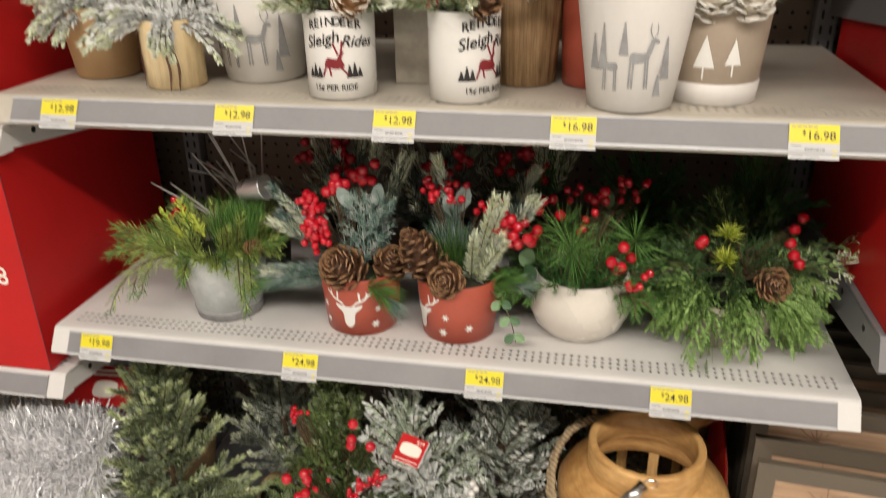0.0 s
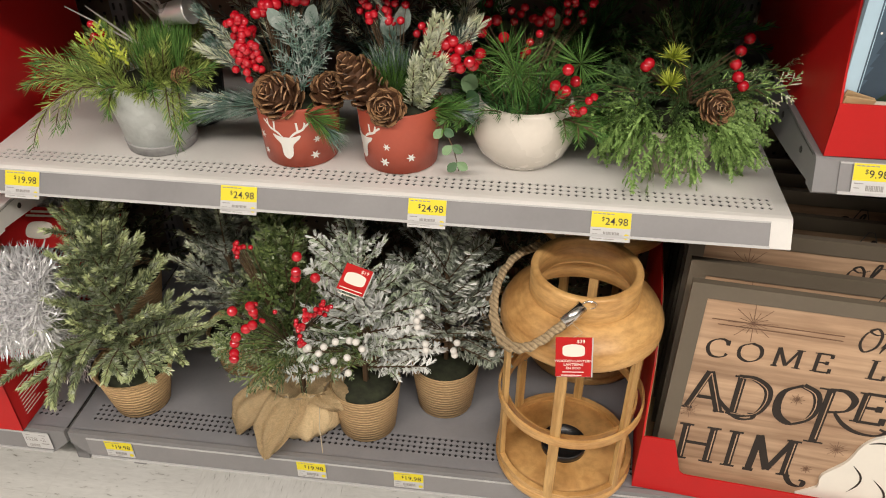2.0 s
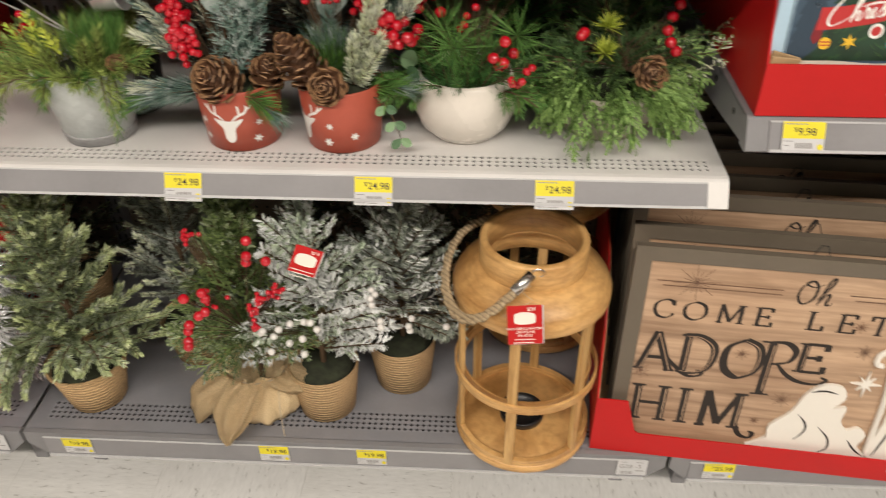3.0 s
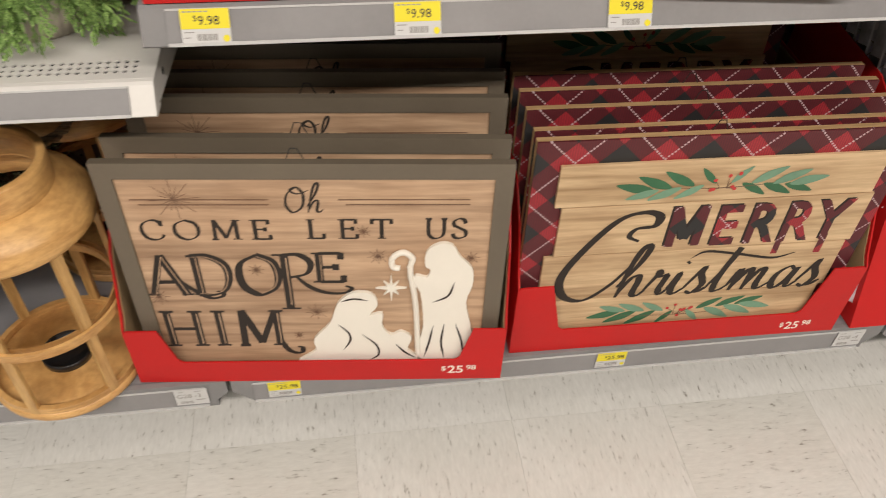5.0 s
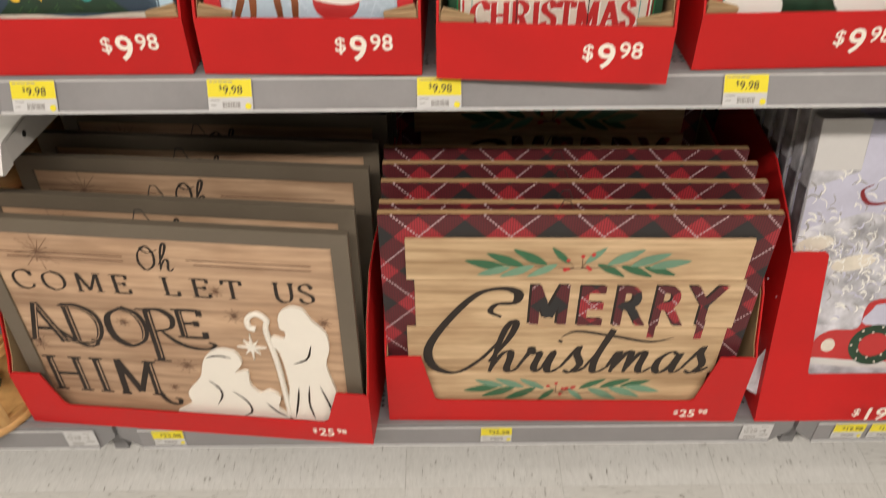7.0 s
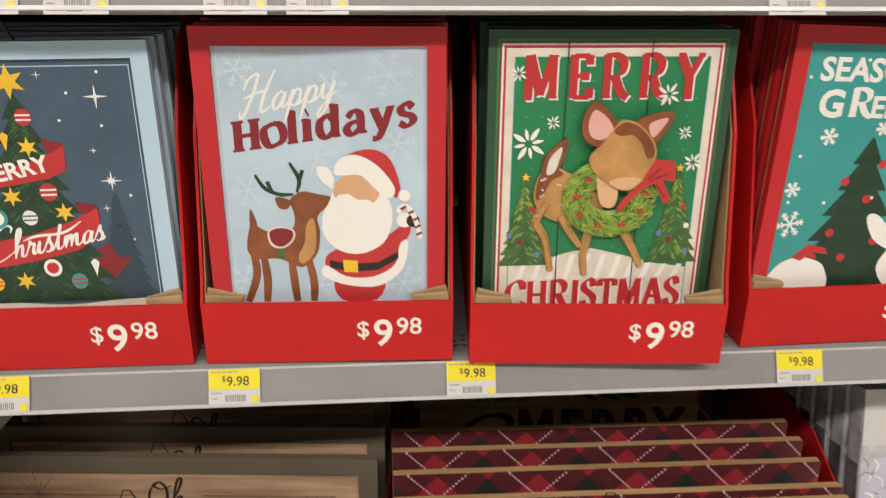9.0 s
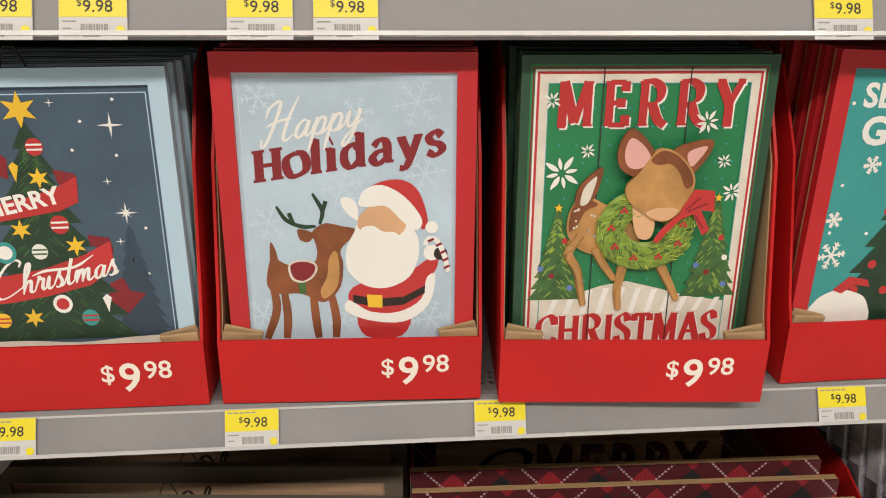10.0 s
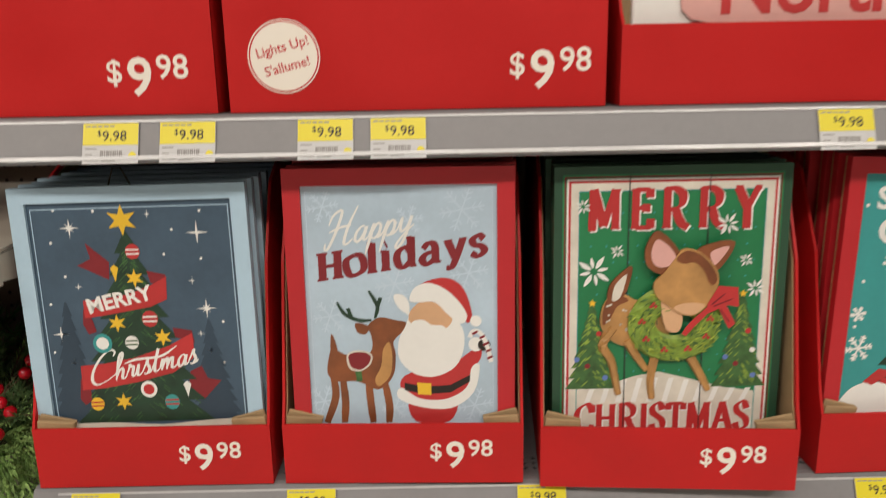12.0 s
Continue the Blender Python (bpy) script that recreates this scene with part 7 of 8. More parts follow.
g.part("foliage", [STEM, N_OLIVE, N_LIME, N_GREEN], b, "green and yellow artificial sprigs")
berry_cluster(b, (-0.06, -0.02, 0.18), 4, 0.012, 0.006, (-0.04, 0, 0.11), random.Random(1))
pinecone(b, facing((0.068, -0.03, 0.125), (0.4, -0.7, 0.5)), 0.035, 0.03, seed=4)

# two red pots with frosted sprigs, cones and berries


def red_pot(x, y, face, seed):
    p = planter("red_pot_planter", "red pot with white stag print, frosted sprigs, pinecones and berries", x, y, "b")
    pot(p, wall_prof(0.0565, 0.0645, 0.1), RED_POT, "pot", (0.06, 0.09))
    art = Print(0.0009)
    art.blob([(0, 0.018), (-0.0075, 0.025), (-0.0095, 0.042), (-0.019, 0.052), (-0.021, 0.058), (-0.009, 0.055), (0.009, 0.055), (0.021, 0.058), (0.019, 0.052), (0.0095, 0.042), (0.0075, 0.025)])
    for sg in (-1, 1):
        art.stroke([(sg * 0.005, 0.054), (sg * 0.014, 0.062), (sg * 0.027, 0.069), (sg * 0.03, 0.084)], 0.0036, tip=0.4)
        art.stroke([(sg * 0.018, 0.065), (sg * 0.017, 0.079)], 0.003, smooth=False)
        art.stroke([(sg * 0.026, 0.069), (sg * 0.037, 0.078)], 0.003, smooth=False)
    wrap(art, 0.058, 0.05, "stag_print", PRINT_WHITE, p, face, "plain white stag-head print")
    fl = Print(0.0009)
    for fx, fz, fr in ((0.04, 0.022, 0.0075), (0.045, 0.048, 0.006), (-0.04, 0.024, 0.006), (-0.045, 0.05, 0.007), (0.08, 0.03, 0.007), (-0.08, 0.03, 0.007)):
        for k in range(6):
            leaf(fl, fx, fz, fr, 60 * k, 0.2)
    wrap(fl, 0.058, 0.05, "snowflake_print", PRINT_WHITE, p, face)
    return p


p = red_pot(-0.343, 1.107, -3, 1)
g = Leafage(21)
r = g.rnd
for d, long in ((V(-0.75, -0.15, 0.65), 0.16), (V(-0.85, -0.35, 0.25), 0.15), (V(-0.95, -0.2, 0.1), 0.15), (V(-0.35, 0.2, 1), 0.15), (V(0.35, 0.1, 1), 0.2), (V(0.15, 0.3, 1), 0.2)):
    for _ in range(2):
        g.sprig(V(0.0, 0.01, 0.08), d + V(r.uniform(-0.1, 0.1), r.uniform(-0.1, 0.1), 0), long, 0.026, int(long * 1900), 2, 1, 40, 0.2, 0.0016, 0, 0.2)
for d, long in ((V(-0.72, 0.0, 0.8), 0.185), (V(-0.8, 0.1, 0.55), 0.15)):
    for _ in range(3):
        g.sprig(V(-0.01, 0.0, 0.085), d + V(r.uniform(-0.05, 0.05), r.uniform(-0.05, 0.05), r.uniform(-0.05, 0.05)), long, 0.021, 250, 1, 2, 48, 0.0, 0.0017, 0, 0.3)
for _ in range(5):
    g.sprig(V(-0.03, -0.02, 0.085), V(-1, -0.25 + r.uniform(-0.2, 0.2), 0.15 + r.uniform(-0.1, 0.15)), 0.12, 0.06, 170, 2, 3, 24, 0.35, 0.0012)
for _ in range(3):
    g.sprig(V(0.02, -0.045, 0.088), V(0.8, -0.5 + r.uniform(-0.15, 0.15), 0.25), 0.06, 0.06, 90, 3, 2, 30, 0.8, 0.0012)
for d, nrm in ((V(0.02, -0.12, 1), V(0.1, -1, 0.1)), (V(0.3, 0.0, 1), V(-0.5, -0.8, 0.1)), (V(-0.12, 0.1, 1), V(0.6, -0.8, 0)), (V(0.15, -0.05, 1), V(0.4, -0.9, 0))):
    g.cedar(V(0.015, -0.02, 0.1), d, 0.13, 4, None, r.uniform(-0.1, 0.15), 2, 0.003, nrm.normalized())
for q, d, long in ((V(-0.035, -0.03, 0.185), V(-0.9, -0.3, 0.2), 0.042), (V(0.0, -0.02, 0.2), V(-0.4, -0.3, 0.9), 0.042), (V(0.03, 0.0, 0.2), V(0.3, -0.2, 0.9), 0.04)):
    g.blade(q, d.normalized(), long, long * 0.5, 5, V(0.1, -0.8, 0.5).normalized())
g.part("foliage", [STEM, N_FROST, N_BLUE, N_GREEN, N_BLUE, N_EUCALYPT], p, "frosted blue-green artificial sprigs")
for k, (at, n) in enumerate((((-0.06, -0.04, 0.215), 12), ((-0.05, -0.055, 0.185), 18), ((-0.05, -0.05, 0.168), 14), ((-0.056, -0.03, 0.2), 10), ((-0.02, -0.02, 0.235), 10), ((0.01, 0.0, 0.245), 8))):
    berry_cluster(p, at, int(n * 1.5), 0.0155, 0.006 if k not in (4, 5) else 0.0085, (-0.02, 0, 0.09), random.Random(k))
pinecone(p, facing((-0.002, -0.022, 0.092), (-0.3, -0.7, 0.6)), 0.072, 0.074, seed=1)
pinecone(p, facing((0.045, 0.0, 0.085), (0.25, -0.5, 0.7)), 0.078, 0.056, seed=2)

p = red_pot(-0.186, 1.107, -52, 2)
g = Leafage(22)
r = g.rnd
for d, long, m in ((V(0.3, -0.2, 1), 0.17, 1), (V(0.45, -0.35, 0.8), 0.12, 1), (V(0.12, -0.3, 0.9), 0.1, 1), (V(-0.25, 0.1, 1), 0.2, 2), (V(-0.4, 0.2, 1), 0.18, 2), (V(0.6, 0.1, 0.9), 0.17, 2), (V(0.5, 0.4, 1), 0.2, 2)):
    for _ in range(2):
        g.sprig(V(0.02, -0.01, 0.08), d + V(r.uniform(-0.06, 0.06), r.uniform(-0.06, 0.06), 0), long, 0.024, int(long * 2400), m, 1, 52, 0.0, 0.0026 if m == 1 else 0.0019, 0, 0.15)
for k in range(7):
    g.sprig(V(-0.01, 0.0, 0.085), V(-0.2 + 0.12 * k, -0.25, 1), 0.07, 0.075, 110, 3, 2, 25, 0.15, 0.0012)
for _ in range(5):
    g.sprig(V(0.04, -0.01, 0.085), V(0.9, -0.3 + r.uniform(-0.3, 0.2), 0.5), 0.07, 0.05, 90, 3, 2, 30, 0.5, 0.0013)
for q, d, long in ((V(0.0, 0.01, 0.19), V(0.25, -0.3, 1), 0.055), (V(-0.01, 0.0, 0.19), V(-0.2, -0.3, 0.9), 0.038)):
    g.blade(q, d.normalized(), long, long * 0.45, 5, V(0.3, -0.8, 0.3).normalized(), 0.25)
twig = g.line(V(0.05, -0.03, 0.085), V(0.8, -0.45, 0.1), 0.095, 2.6)
g.stem(twig, 0.0012, 0.0006, 0)
for k in range(2, 8, 2):
    for sg in (-1, 1):
        g.blade(twig[k], (V(sg * 0.6, -0.3, -0.35) + V(0.2, 0, 0)).normalized(), 0.019, 0.014, 6, V(0.2 * sg, -0.9, 0.2).normalized())
g.part("foliage", [STEM, N_FROST, N_BLUE, N_GREEN, N_LIME, N_EUCALYPT, N_EUCA_GREEN], p, "frosted and blue-green artificial sprigs")
for k, (at, n) in enumerate((((-0.04, 0.0, 0.23), 12), ((-0.01, 0.0, 0.225), 12), ((0.05, -0.01, 0.21), 14), ((0.085, -0.03, 0.195), 6), ((0.1, -0.04, 0.17), 5))):
    berry_cluster(p, at, n, 0.0165, 0.006 if k < 3 else 0.0085, (0, 0, 0.09), random.Random(30 + k))
pinecone(p, facing((-0.028, -0.028, 0.098), (-0.4, -0.25, 0.85)), 0.1, 0.068, seed=3)
pinecone(p, facing((-0.008, -0.035, 0.102), (-0.05, -0.92, 0.35)), 0.046, 0.058, seed=5)

# white bowl with pine and berries
p = planter("white_bowl_planter", "round glossy white bowl with green pine sprigs and red berries", 0.0, 1.135, "b")
pot(p, [(0.04, 0), (0.05, 0.002), (0.068, 0.02), (0.0795, 0.048), (0.08, 0.072), (0.0735, 0.098), (0.07, 0.104), (0.067, 0.102), (0.07, 0.07), (0.066, 0.034)], WHITE_GLAZE, "bowl", (0.066, 0.094))
g = Leafage(31)
r = g.rnd
for k in range(46):
    a = r.uniform(0, 360)
    e = r.uniform(22, 75) + 18 * max(0, -math.sin(radians(a)))
    d = V(math.cos(radians(a)) * math.cos(radians(e)), math.sin(radians(a)) * math.cos(radians(e)), math.sin(radians(e)))
    g.sprig(V(0.04 * math.cos(radians(a)), 0.04 * math.sin(radians(a)), 0.08), d, r.uniform(0.06, 0.1), 0.026, 90, 1, 2, 48, 0.5, 0.0016)
for d in (V(-0.9, -0.35, 0.35), V(-1, -0.15, 0.3), V(0.9, -0.4, 0.35), V(1, -0.2, 0.35), V(0.75, -0.6, 0.4), V(1, 0.1, 0.3), V(-1, 0.1, 0.4)):
    g.branch(V(d.x * 0.05, d.y * 0.05, 0.083), d, 0.09, 0.022, 2, 2, 5, 0.7, 1500, 0.0017, 50, 0.7)
for q in (V(-0.015, -0.06, 0.16), V(0.075, -0.01, 0.16), V(-0.03, -0.02, 0.17)):
    for _ in range(110):
        d = V(r.gauss(0, 1), r.gauss(-0.35, 0.8), r.gauss(0.25, 0.9)).normalized()
        g.needle(q, d, r.uniform(0.045, 0.075), 0.0013, 3)
    g.stem([V(0, 0, 0.08), q], 0.002, 0.0015, 0)
for q in (V(0.02, 0.03, 0.2), V(-0.07, -0.02, 0.12), V(-0.085, -0.03, 0.1)):
    g.blade(q, V(r.uniform(-1, 1), -0.4, 0.4).normalized(), 0.035, 0.028, 4, V(0, -0.9, 0.4).normalized())
g.part("foliage", [STEM, N_DEEP, N_GREEN, N_GREEN, N_EUCA_GREEN], p, "green artificial pine")
for k, (at, n, s) in enumerate((((-0.06, 0.0, 0.2), 5, 0.02), ((-0.01, 0.02, 0.215), 6, 0.018), ((0.025, 0.02, 0.21), 5, 0.02), ((0.07, 0.04, 0.225), 10, 0.022), ((0.045, -0.06, 0.145), 5, 0.018), ((0.075, -0.075, 0.125), 6, 0.018), ((-0.09, -0.02, 0.18), 4, 0.026), ((0.0, -0.02, 0.19), 4, 0.02))):
    berry_cluster(p, at, n, s, 0.0085 if k % 2 == 0 else 0.006, (0, 0, 0.09), random.Random(50 + k))

# ribbed pot with cedar
p = planter("cedar_planter", "ribbed grey-beige pot overflowing with cedar sprays, berries and a pinecone", 0.217, 1.168, "b")
pot(p, [(0.06, 0), (0.064, 0.002), (0.076, 0.03), (0.083, 0.06), (0.084, 0.075), (0.08, 0.076), (0.078, 0.05)], RIBBED_POT, "pot", (0.077, 0.068), "", 180, ribs=45, rib_depth=0.0014)
g = Leafage(41)
r = g.rnd
for k in range(46):
    a = r.uniform(190, 360)
    e = r.uniform(-10, 45)
    d = V(math.cos(radians(a)) * math.cos(radians(e)), math.sin(radians(a)) * math.cos(radians(e)), math.sin(radians(e)))
    g.cedar(V(0.055 * math.cos(radians(a)), 0.055 * math.sin(radians(a)), r.uniform(0.07, 0.1)), d, r.uniform(0.075, 0.12), 1, 1, r.uniform(1.2, 2.2), 2, 0.0054)
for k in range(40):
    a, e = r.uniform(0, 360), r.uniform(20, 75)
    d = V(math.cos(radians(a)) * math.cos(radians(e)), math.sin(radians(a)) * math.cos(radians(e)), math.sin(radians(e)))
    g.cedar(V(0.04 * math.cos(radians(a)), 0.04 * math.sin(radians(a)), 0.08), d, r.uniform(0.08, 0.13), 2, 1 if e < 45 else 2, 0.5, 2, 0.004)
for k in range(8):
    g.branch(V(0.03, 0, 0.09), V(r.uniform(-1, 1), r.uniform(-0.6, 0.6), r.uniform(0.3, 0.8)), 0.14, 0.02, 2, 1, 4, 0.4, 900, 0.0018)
for d in (V(1, -0.1, 0.55), V(0.9, 0.1, 0.7)):
    g.cedar(V(0.06, 0, 0.09), d, 0.15, 1, 4, 0.3, 2, 0.0036)
for q in (V(-0.01, -0.02, 0.165), V(-0.015, -0.055, 0.14)):
    for _ in range(120):
        d = V(r.gauss(0, 0.8), r.gauss(-0.4, 0.6), r.gauss(0.9, 0.5)).normalized()
        g.needle(q, d, r.uniform(0.018, 0.03), 0.0022, 3)
g.part("foliage", [STEM, N_CEDAR, N_CEDAR_DARK, N_LIME, N_FROST], p, "drooping green cedar sprays")
for k, (at, n) in enumerate((((-0.05, -0.03, 0.165), 2), ((0.075, -0.05, 0.15), 3), ((0.085, 0.0, 0.185), 2), ((0.07, -0.06, 0.12), 1))):
    berry_cluster(p, at, n, 0.013, 0.0085, (0, 0, 0.09), random.Random(70 + k))
pinecone(p, facing((0.045, -0.065, 0.115), (0.2, -0.9, 0.35)), 0.035, 0.052, seed=7)

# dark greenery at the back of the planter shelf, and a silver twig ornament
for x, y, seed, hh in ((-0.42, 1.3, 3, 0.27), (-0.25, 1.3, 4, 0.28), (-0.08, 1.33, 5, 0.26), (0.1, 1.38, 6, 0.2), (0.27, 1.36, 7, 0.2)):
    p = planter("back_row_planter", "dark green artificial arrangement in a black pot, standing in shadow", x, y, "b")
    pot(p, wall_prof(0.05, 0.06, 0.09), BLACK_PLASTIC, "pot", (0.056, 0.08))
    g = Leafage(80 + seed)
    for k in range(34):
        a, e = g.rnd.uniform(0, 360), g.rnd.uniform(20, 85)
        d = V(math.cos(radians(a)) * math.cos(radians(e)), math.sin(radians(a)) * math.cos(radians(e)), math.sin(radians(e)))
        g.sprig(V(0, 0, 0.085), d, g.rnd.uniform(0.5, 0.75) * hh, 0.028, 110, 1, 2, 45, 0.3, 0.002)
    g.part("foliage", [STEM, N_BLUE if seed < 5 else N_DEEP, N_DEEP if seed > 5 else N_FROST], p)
    if seed < 6:
        for k in range(3):
            berry_cluster(p, (g.rnd.uniform(-0.07, 0.07), -0.04, 0.2 + 0.02 * k), 6, 0.02, 0.0085, (0, 0, 0.09), random.Random(seed * 9 + k))
orn = planter("twig_ornament", "silver glittered twig bundle with a metal bell cup", -0.552, 1.205, "b", "ornament")
part("stand", lathe(wall_prof(0.045, 0.05, 0.08), 24), DARK_STEEL_AND_SHADE, orn)
tw = bmesh.new()
rnd = random.Random(8)
for k in range(16):
    a = rnd.uniform(75, 165)
    p0 = V(0.0, 0, 0.08)
    p1 = V(0.06 * math.cos(radians(a)), rnd.uniform(-0.05, 0.02), 0.08 + 0.13 * math.sin(radians(a)))
    p2 = p1 + V(0.1 * math.cos(radians(a)) + rnd.uniform(-0.05, 0.05), rnd.uniform(-0.03, 0.03), 0.05 + rnd.uniform(-0.03, 0.04))
    tube(tw, [p0, p1, p2], 0.0026, 5, 0.0011)
part("twig_bundle", tw, TWIG_SILVER, orn)
cup = lathe([(0.013, 0), (0.0155, 0.002), (0.02, 0.045), (0.0212, 0.048), (0.019, 0.048), (0.014, 0.005)], 28)
bmesh.ops.transform(cup, matrix=pose(0.004, -0.06, 0.196, 0, 76, -8), verts=cup.verts)
part("bell_cup", cup, CUP_SILVER, orn, "brushed silver cup", True)
part("cup_stem", tube(bmesh.new(), [(0.0, 0, 0.08), (-0.002, -0.03, 0.15), (0.004, -0.06, 0.196)], 0.002), TWIG_SILVER, orn)

# ---- small trees on the bottom shelf ----


def fir_tree(name, label, x, y, h, reach, mats, seed, lift=0.11, tip_mat=2, n=34, nl=0.017, density=1000, droop=0.3, wide=0.0022, extra=(), flat=0.55, side=5, cone=0.55, rise=22, thin=0.8):
    t = planter(name, label, x, y, "d", "artificial tree")
    g = Leafage(seed)
    r = g.rnd
    trunk = [V(0, 0, 0.03), V(0.004, 0.0, lift + (h - lift) * 0.4), V(0, 0.004, h * 0.92)]
    g.stem(trunk, 0.006, 0.003, 0)
    for k in range(n):
        f = (k + 0.5) / n
        a = radians(k * 137.5 + r.uniform(-18, 18))
        z = lift + (h - lift) * 0.88 * f
        e = radians(rise + (72 - rise) * f + 16 * max(0, -math.sin(a)) + r.uniform(-10, 10))
        long = reach * (1 - cone * f) * r.uniform(0.75, 1.1)
        d = V(math.cos(a) * math.cos(e), thin * math.sin(a) * math.cos(e), math.sin(e))
        g.branch(V(0, 0, z), d, long, nl, 1, tip_mat, side, droop * (1 - f), density, wide, 55, flat)
    g.branch(V(0, 0, h * 0.8), V(0.03, 0, 1), h * 0.24, nl, 1, tip_mat, 6, 0, density, wide, 50, 0.1)
    for p0, d, long, dr in extra:
        g.branch(p0, d, long, nl, 1, tip_mat, side, dr, density * 1.2, wide, 55, flat)
    return t, g


t, g = fir_tree("potted_spruce", "small artificial spruce with pale frosted tips in a wicker basket", -0.724, 1.062, 0.45, 0.185, None, 101, n=24, nl=0.021, density=3000, wide=0.0027, flat=0.6, side=3, rise=26, droop=0.15, cone=0.35,
                extra=((V(-0.03, -0.02, 0.15), V(-0.95, -0.3, 0.12), 0.23, 0.35), (V(-0.04, -0.02, 0.15), V(-0.75, -0.3, 0.05), 0.18, 1.7), (V(-0.01, -0.03, 0.2), V(-0.5, -0.7, 0.35), 0.14, 0.5), (V(0.01, -0.03, 0.17), V(0.15, -0.9, 0.55), 0.1, 0.9), (V(0.03, -0.02, 0.16), V(0.6, -0.7, 0.5), 0.11, 0.8), (V(0.03, 0, 0.16), V(1, -0.1, 0.6), 0.16, 0.2), (V(-0.02, -0.02, 0.22), V(-0.9, -0.3, 0.5), 0.18, 0.3)))
g.part("foliage", [STEM, N_SPRUCE, N_SPRUCE_TIP], t, "green spruce sprigs with pale tips")
pot(t, wall_prof(0.053, 0.073, 0.1, 0.004), WICKER, "basket", (0.068, 0.092), "woven wicker basket", 48)
part("basket_rim", tube(bmesh.new(), [(0.073 * math.cos(a), 0.073 * math.sin(a), 0.1) for a in (2 * math.pi * k / 36 for k in range(37))], 0.0035), WICKER, t)

t, g = fir_tree("grey_spruce", "small grey-green frosted artificial spruce standing in shadow", -0.555, 1.2, 0.5, 0.17, None, 102, n=22, nl=0.019, density=2600, wide=0.0027, flat=0.6, side=3, rise=25, droop=0.1, cone=0.35)
g.part("foliage", [STEM, N_GREY, N_FROST], t)
pot(t, wall_prof(0.053, 0.07, 0.1, 0.004), WICKER, "basket", (0.066, 0.09), "woven wicker basket")
# Back-row needles carry their shade in the colour; only tips are plain spruce.
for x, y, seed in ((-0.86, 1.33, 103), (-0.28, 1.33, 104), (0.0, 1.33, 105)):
    t, g = fir_tree("back_row_spruce", "artificial spruce at the back of the shelf, needles coloured as in shade", x, y, 0.47, 0.19, None, seed, n=26, nl=0.018, density=750)
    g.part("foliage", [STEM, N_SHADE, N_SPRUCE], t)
    pot(t, wall_prof(0.053, 0.07, 0.1, 0.004), WICKER, "basket", (0.066, 0.09))

# tree in a burlap wrap with red berries
t, g = fir_tree("burlap_tree", "small green artificial tree with red berries and a tied burlap base", -0.385, 1.062, 0.47, 0.15, None, 111, lift=0.18, n=20, nl=0.019, density=1500, droop=0.1, wide=0.0032, rise=34, cone=0.35, side=3)
r = g.rnd
for k in range(26):
    f = r.random()
    a, e = radians(r.uniform(0, 360)), radians(34 + 45 * f + r.uniform(-12, 15))
    g.cedar(V(0, -0.01, 0.18 + 0.25 * f), V(math.cos(a) * math.cos(e), 0.8 * math.sin(a) * math.cos(e), math.sin(e)), 0.14 * (1.1 - 0.4 * f), 3, 2 if k % 3 == 0 else 1, 0.4, 2, 0.0062)
for d in (V(-1, -0.2, 0.5), V(-0.9, -0.5, 0.4), V(-0.7, -0.6, 0.4), V(0.9, -0.5, 0.4), V(0.5, -0.8, 0.4), V(-0.3, -0.9, 0.4), V(0.1, -0.9, 0.4), V(1, 0, 0.5)):
    for _ in range(2):
        g.cedar(V(0, 0, r.uniform(0.16, 0.2)), d + V(r.uniform(-0.2, 0.2), r.uniform(-0.2, 0.2), 0.15), 0.15, 3, 2, 0.45, 2, 0.0056)
g.part("foliage", [STEM, N_FIR, N_SPRUCE, N_FIR], t, "mixed green cedar and fir sprays")
for k, (at, n, s, rr) in enumerate((((-0.02, -0.125, 0.375), 3, 0.03, 0.0085), ((-0.035, -0.13, 0.345), 6, 0.048, 0.0085), ((-0.015, -0.11, 0.36), 10, 0.014, 0.0042), ((0.06, -0.085, 0.44), 4, 0.04, 0.0085), ((0.095, -0.11, 0.375), 13, 0.011, 0.0042), ((0.07, -0.115, 0.36), 13, 0.011, 0.0042), ((0.055, -0.12, 0.34), 11, 0.009, 0.0042), ((0.055, -0.125, 0.31), 9, 0.009, 0.0042), ((-0.06, -0.04, 0.43), 14, 0.013, 0.0042))):
    berry_cluster(t, at, n, s, rr, (0.0, -0.02, 0.2), random.Random(90 + k))


def burlap():
    """A gathered cloth round the root ball: bulging below, tied, with a flared ruffle and loose corners."""
    bm = bmesh.new()
    prof = [(0.045, 0.0), (0.066, 0.004), (0.08, 0.03), (0.078, 0.06), (0.062, 0.088), (0.05, 0.1), (0.058, 0.112), (0.068, 0.122), (0.064, 0.118), (0.045, 0.1)]
    rings, steps = [], 72
    for j, (r0, z0) in enumerate(prof):
        ring = []
        for k in range(steps):
            a = 2 * math.pi * k / steps
            fold = 0.07 * math.sin(9 * a + 0.5 + 14 * z0) + 0.06 * math.sin(15 * a + 2 - 20 * z0) + 0.12 * noise.noise(Vector((3 * math.cos(a), 3 * math.sin(a), z0 * 30)))
            rr = r0 * (1 + fold * (1.0 if j in (0, 4, 5, 6, 7, 8) else 0.6))
            ring.append(bm.verts.new((rr * math.cos(a), rr * math.sin(a), z0 + 0.006 * noise.noise(Vector((5 * math.cos(a), 5 * math.sin(a), j * 2.0))) * (j > 1))))
        rings.append(ring)
    for a, b2 in zip(rings, rings[1:]):
        for k in range(steps):
            bm.faces.new((a[k], a[(k + 1) % steps], b2[(k + 1) % steps], b2[k]))
    return bm


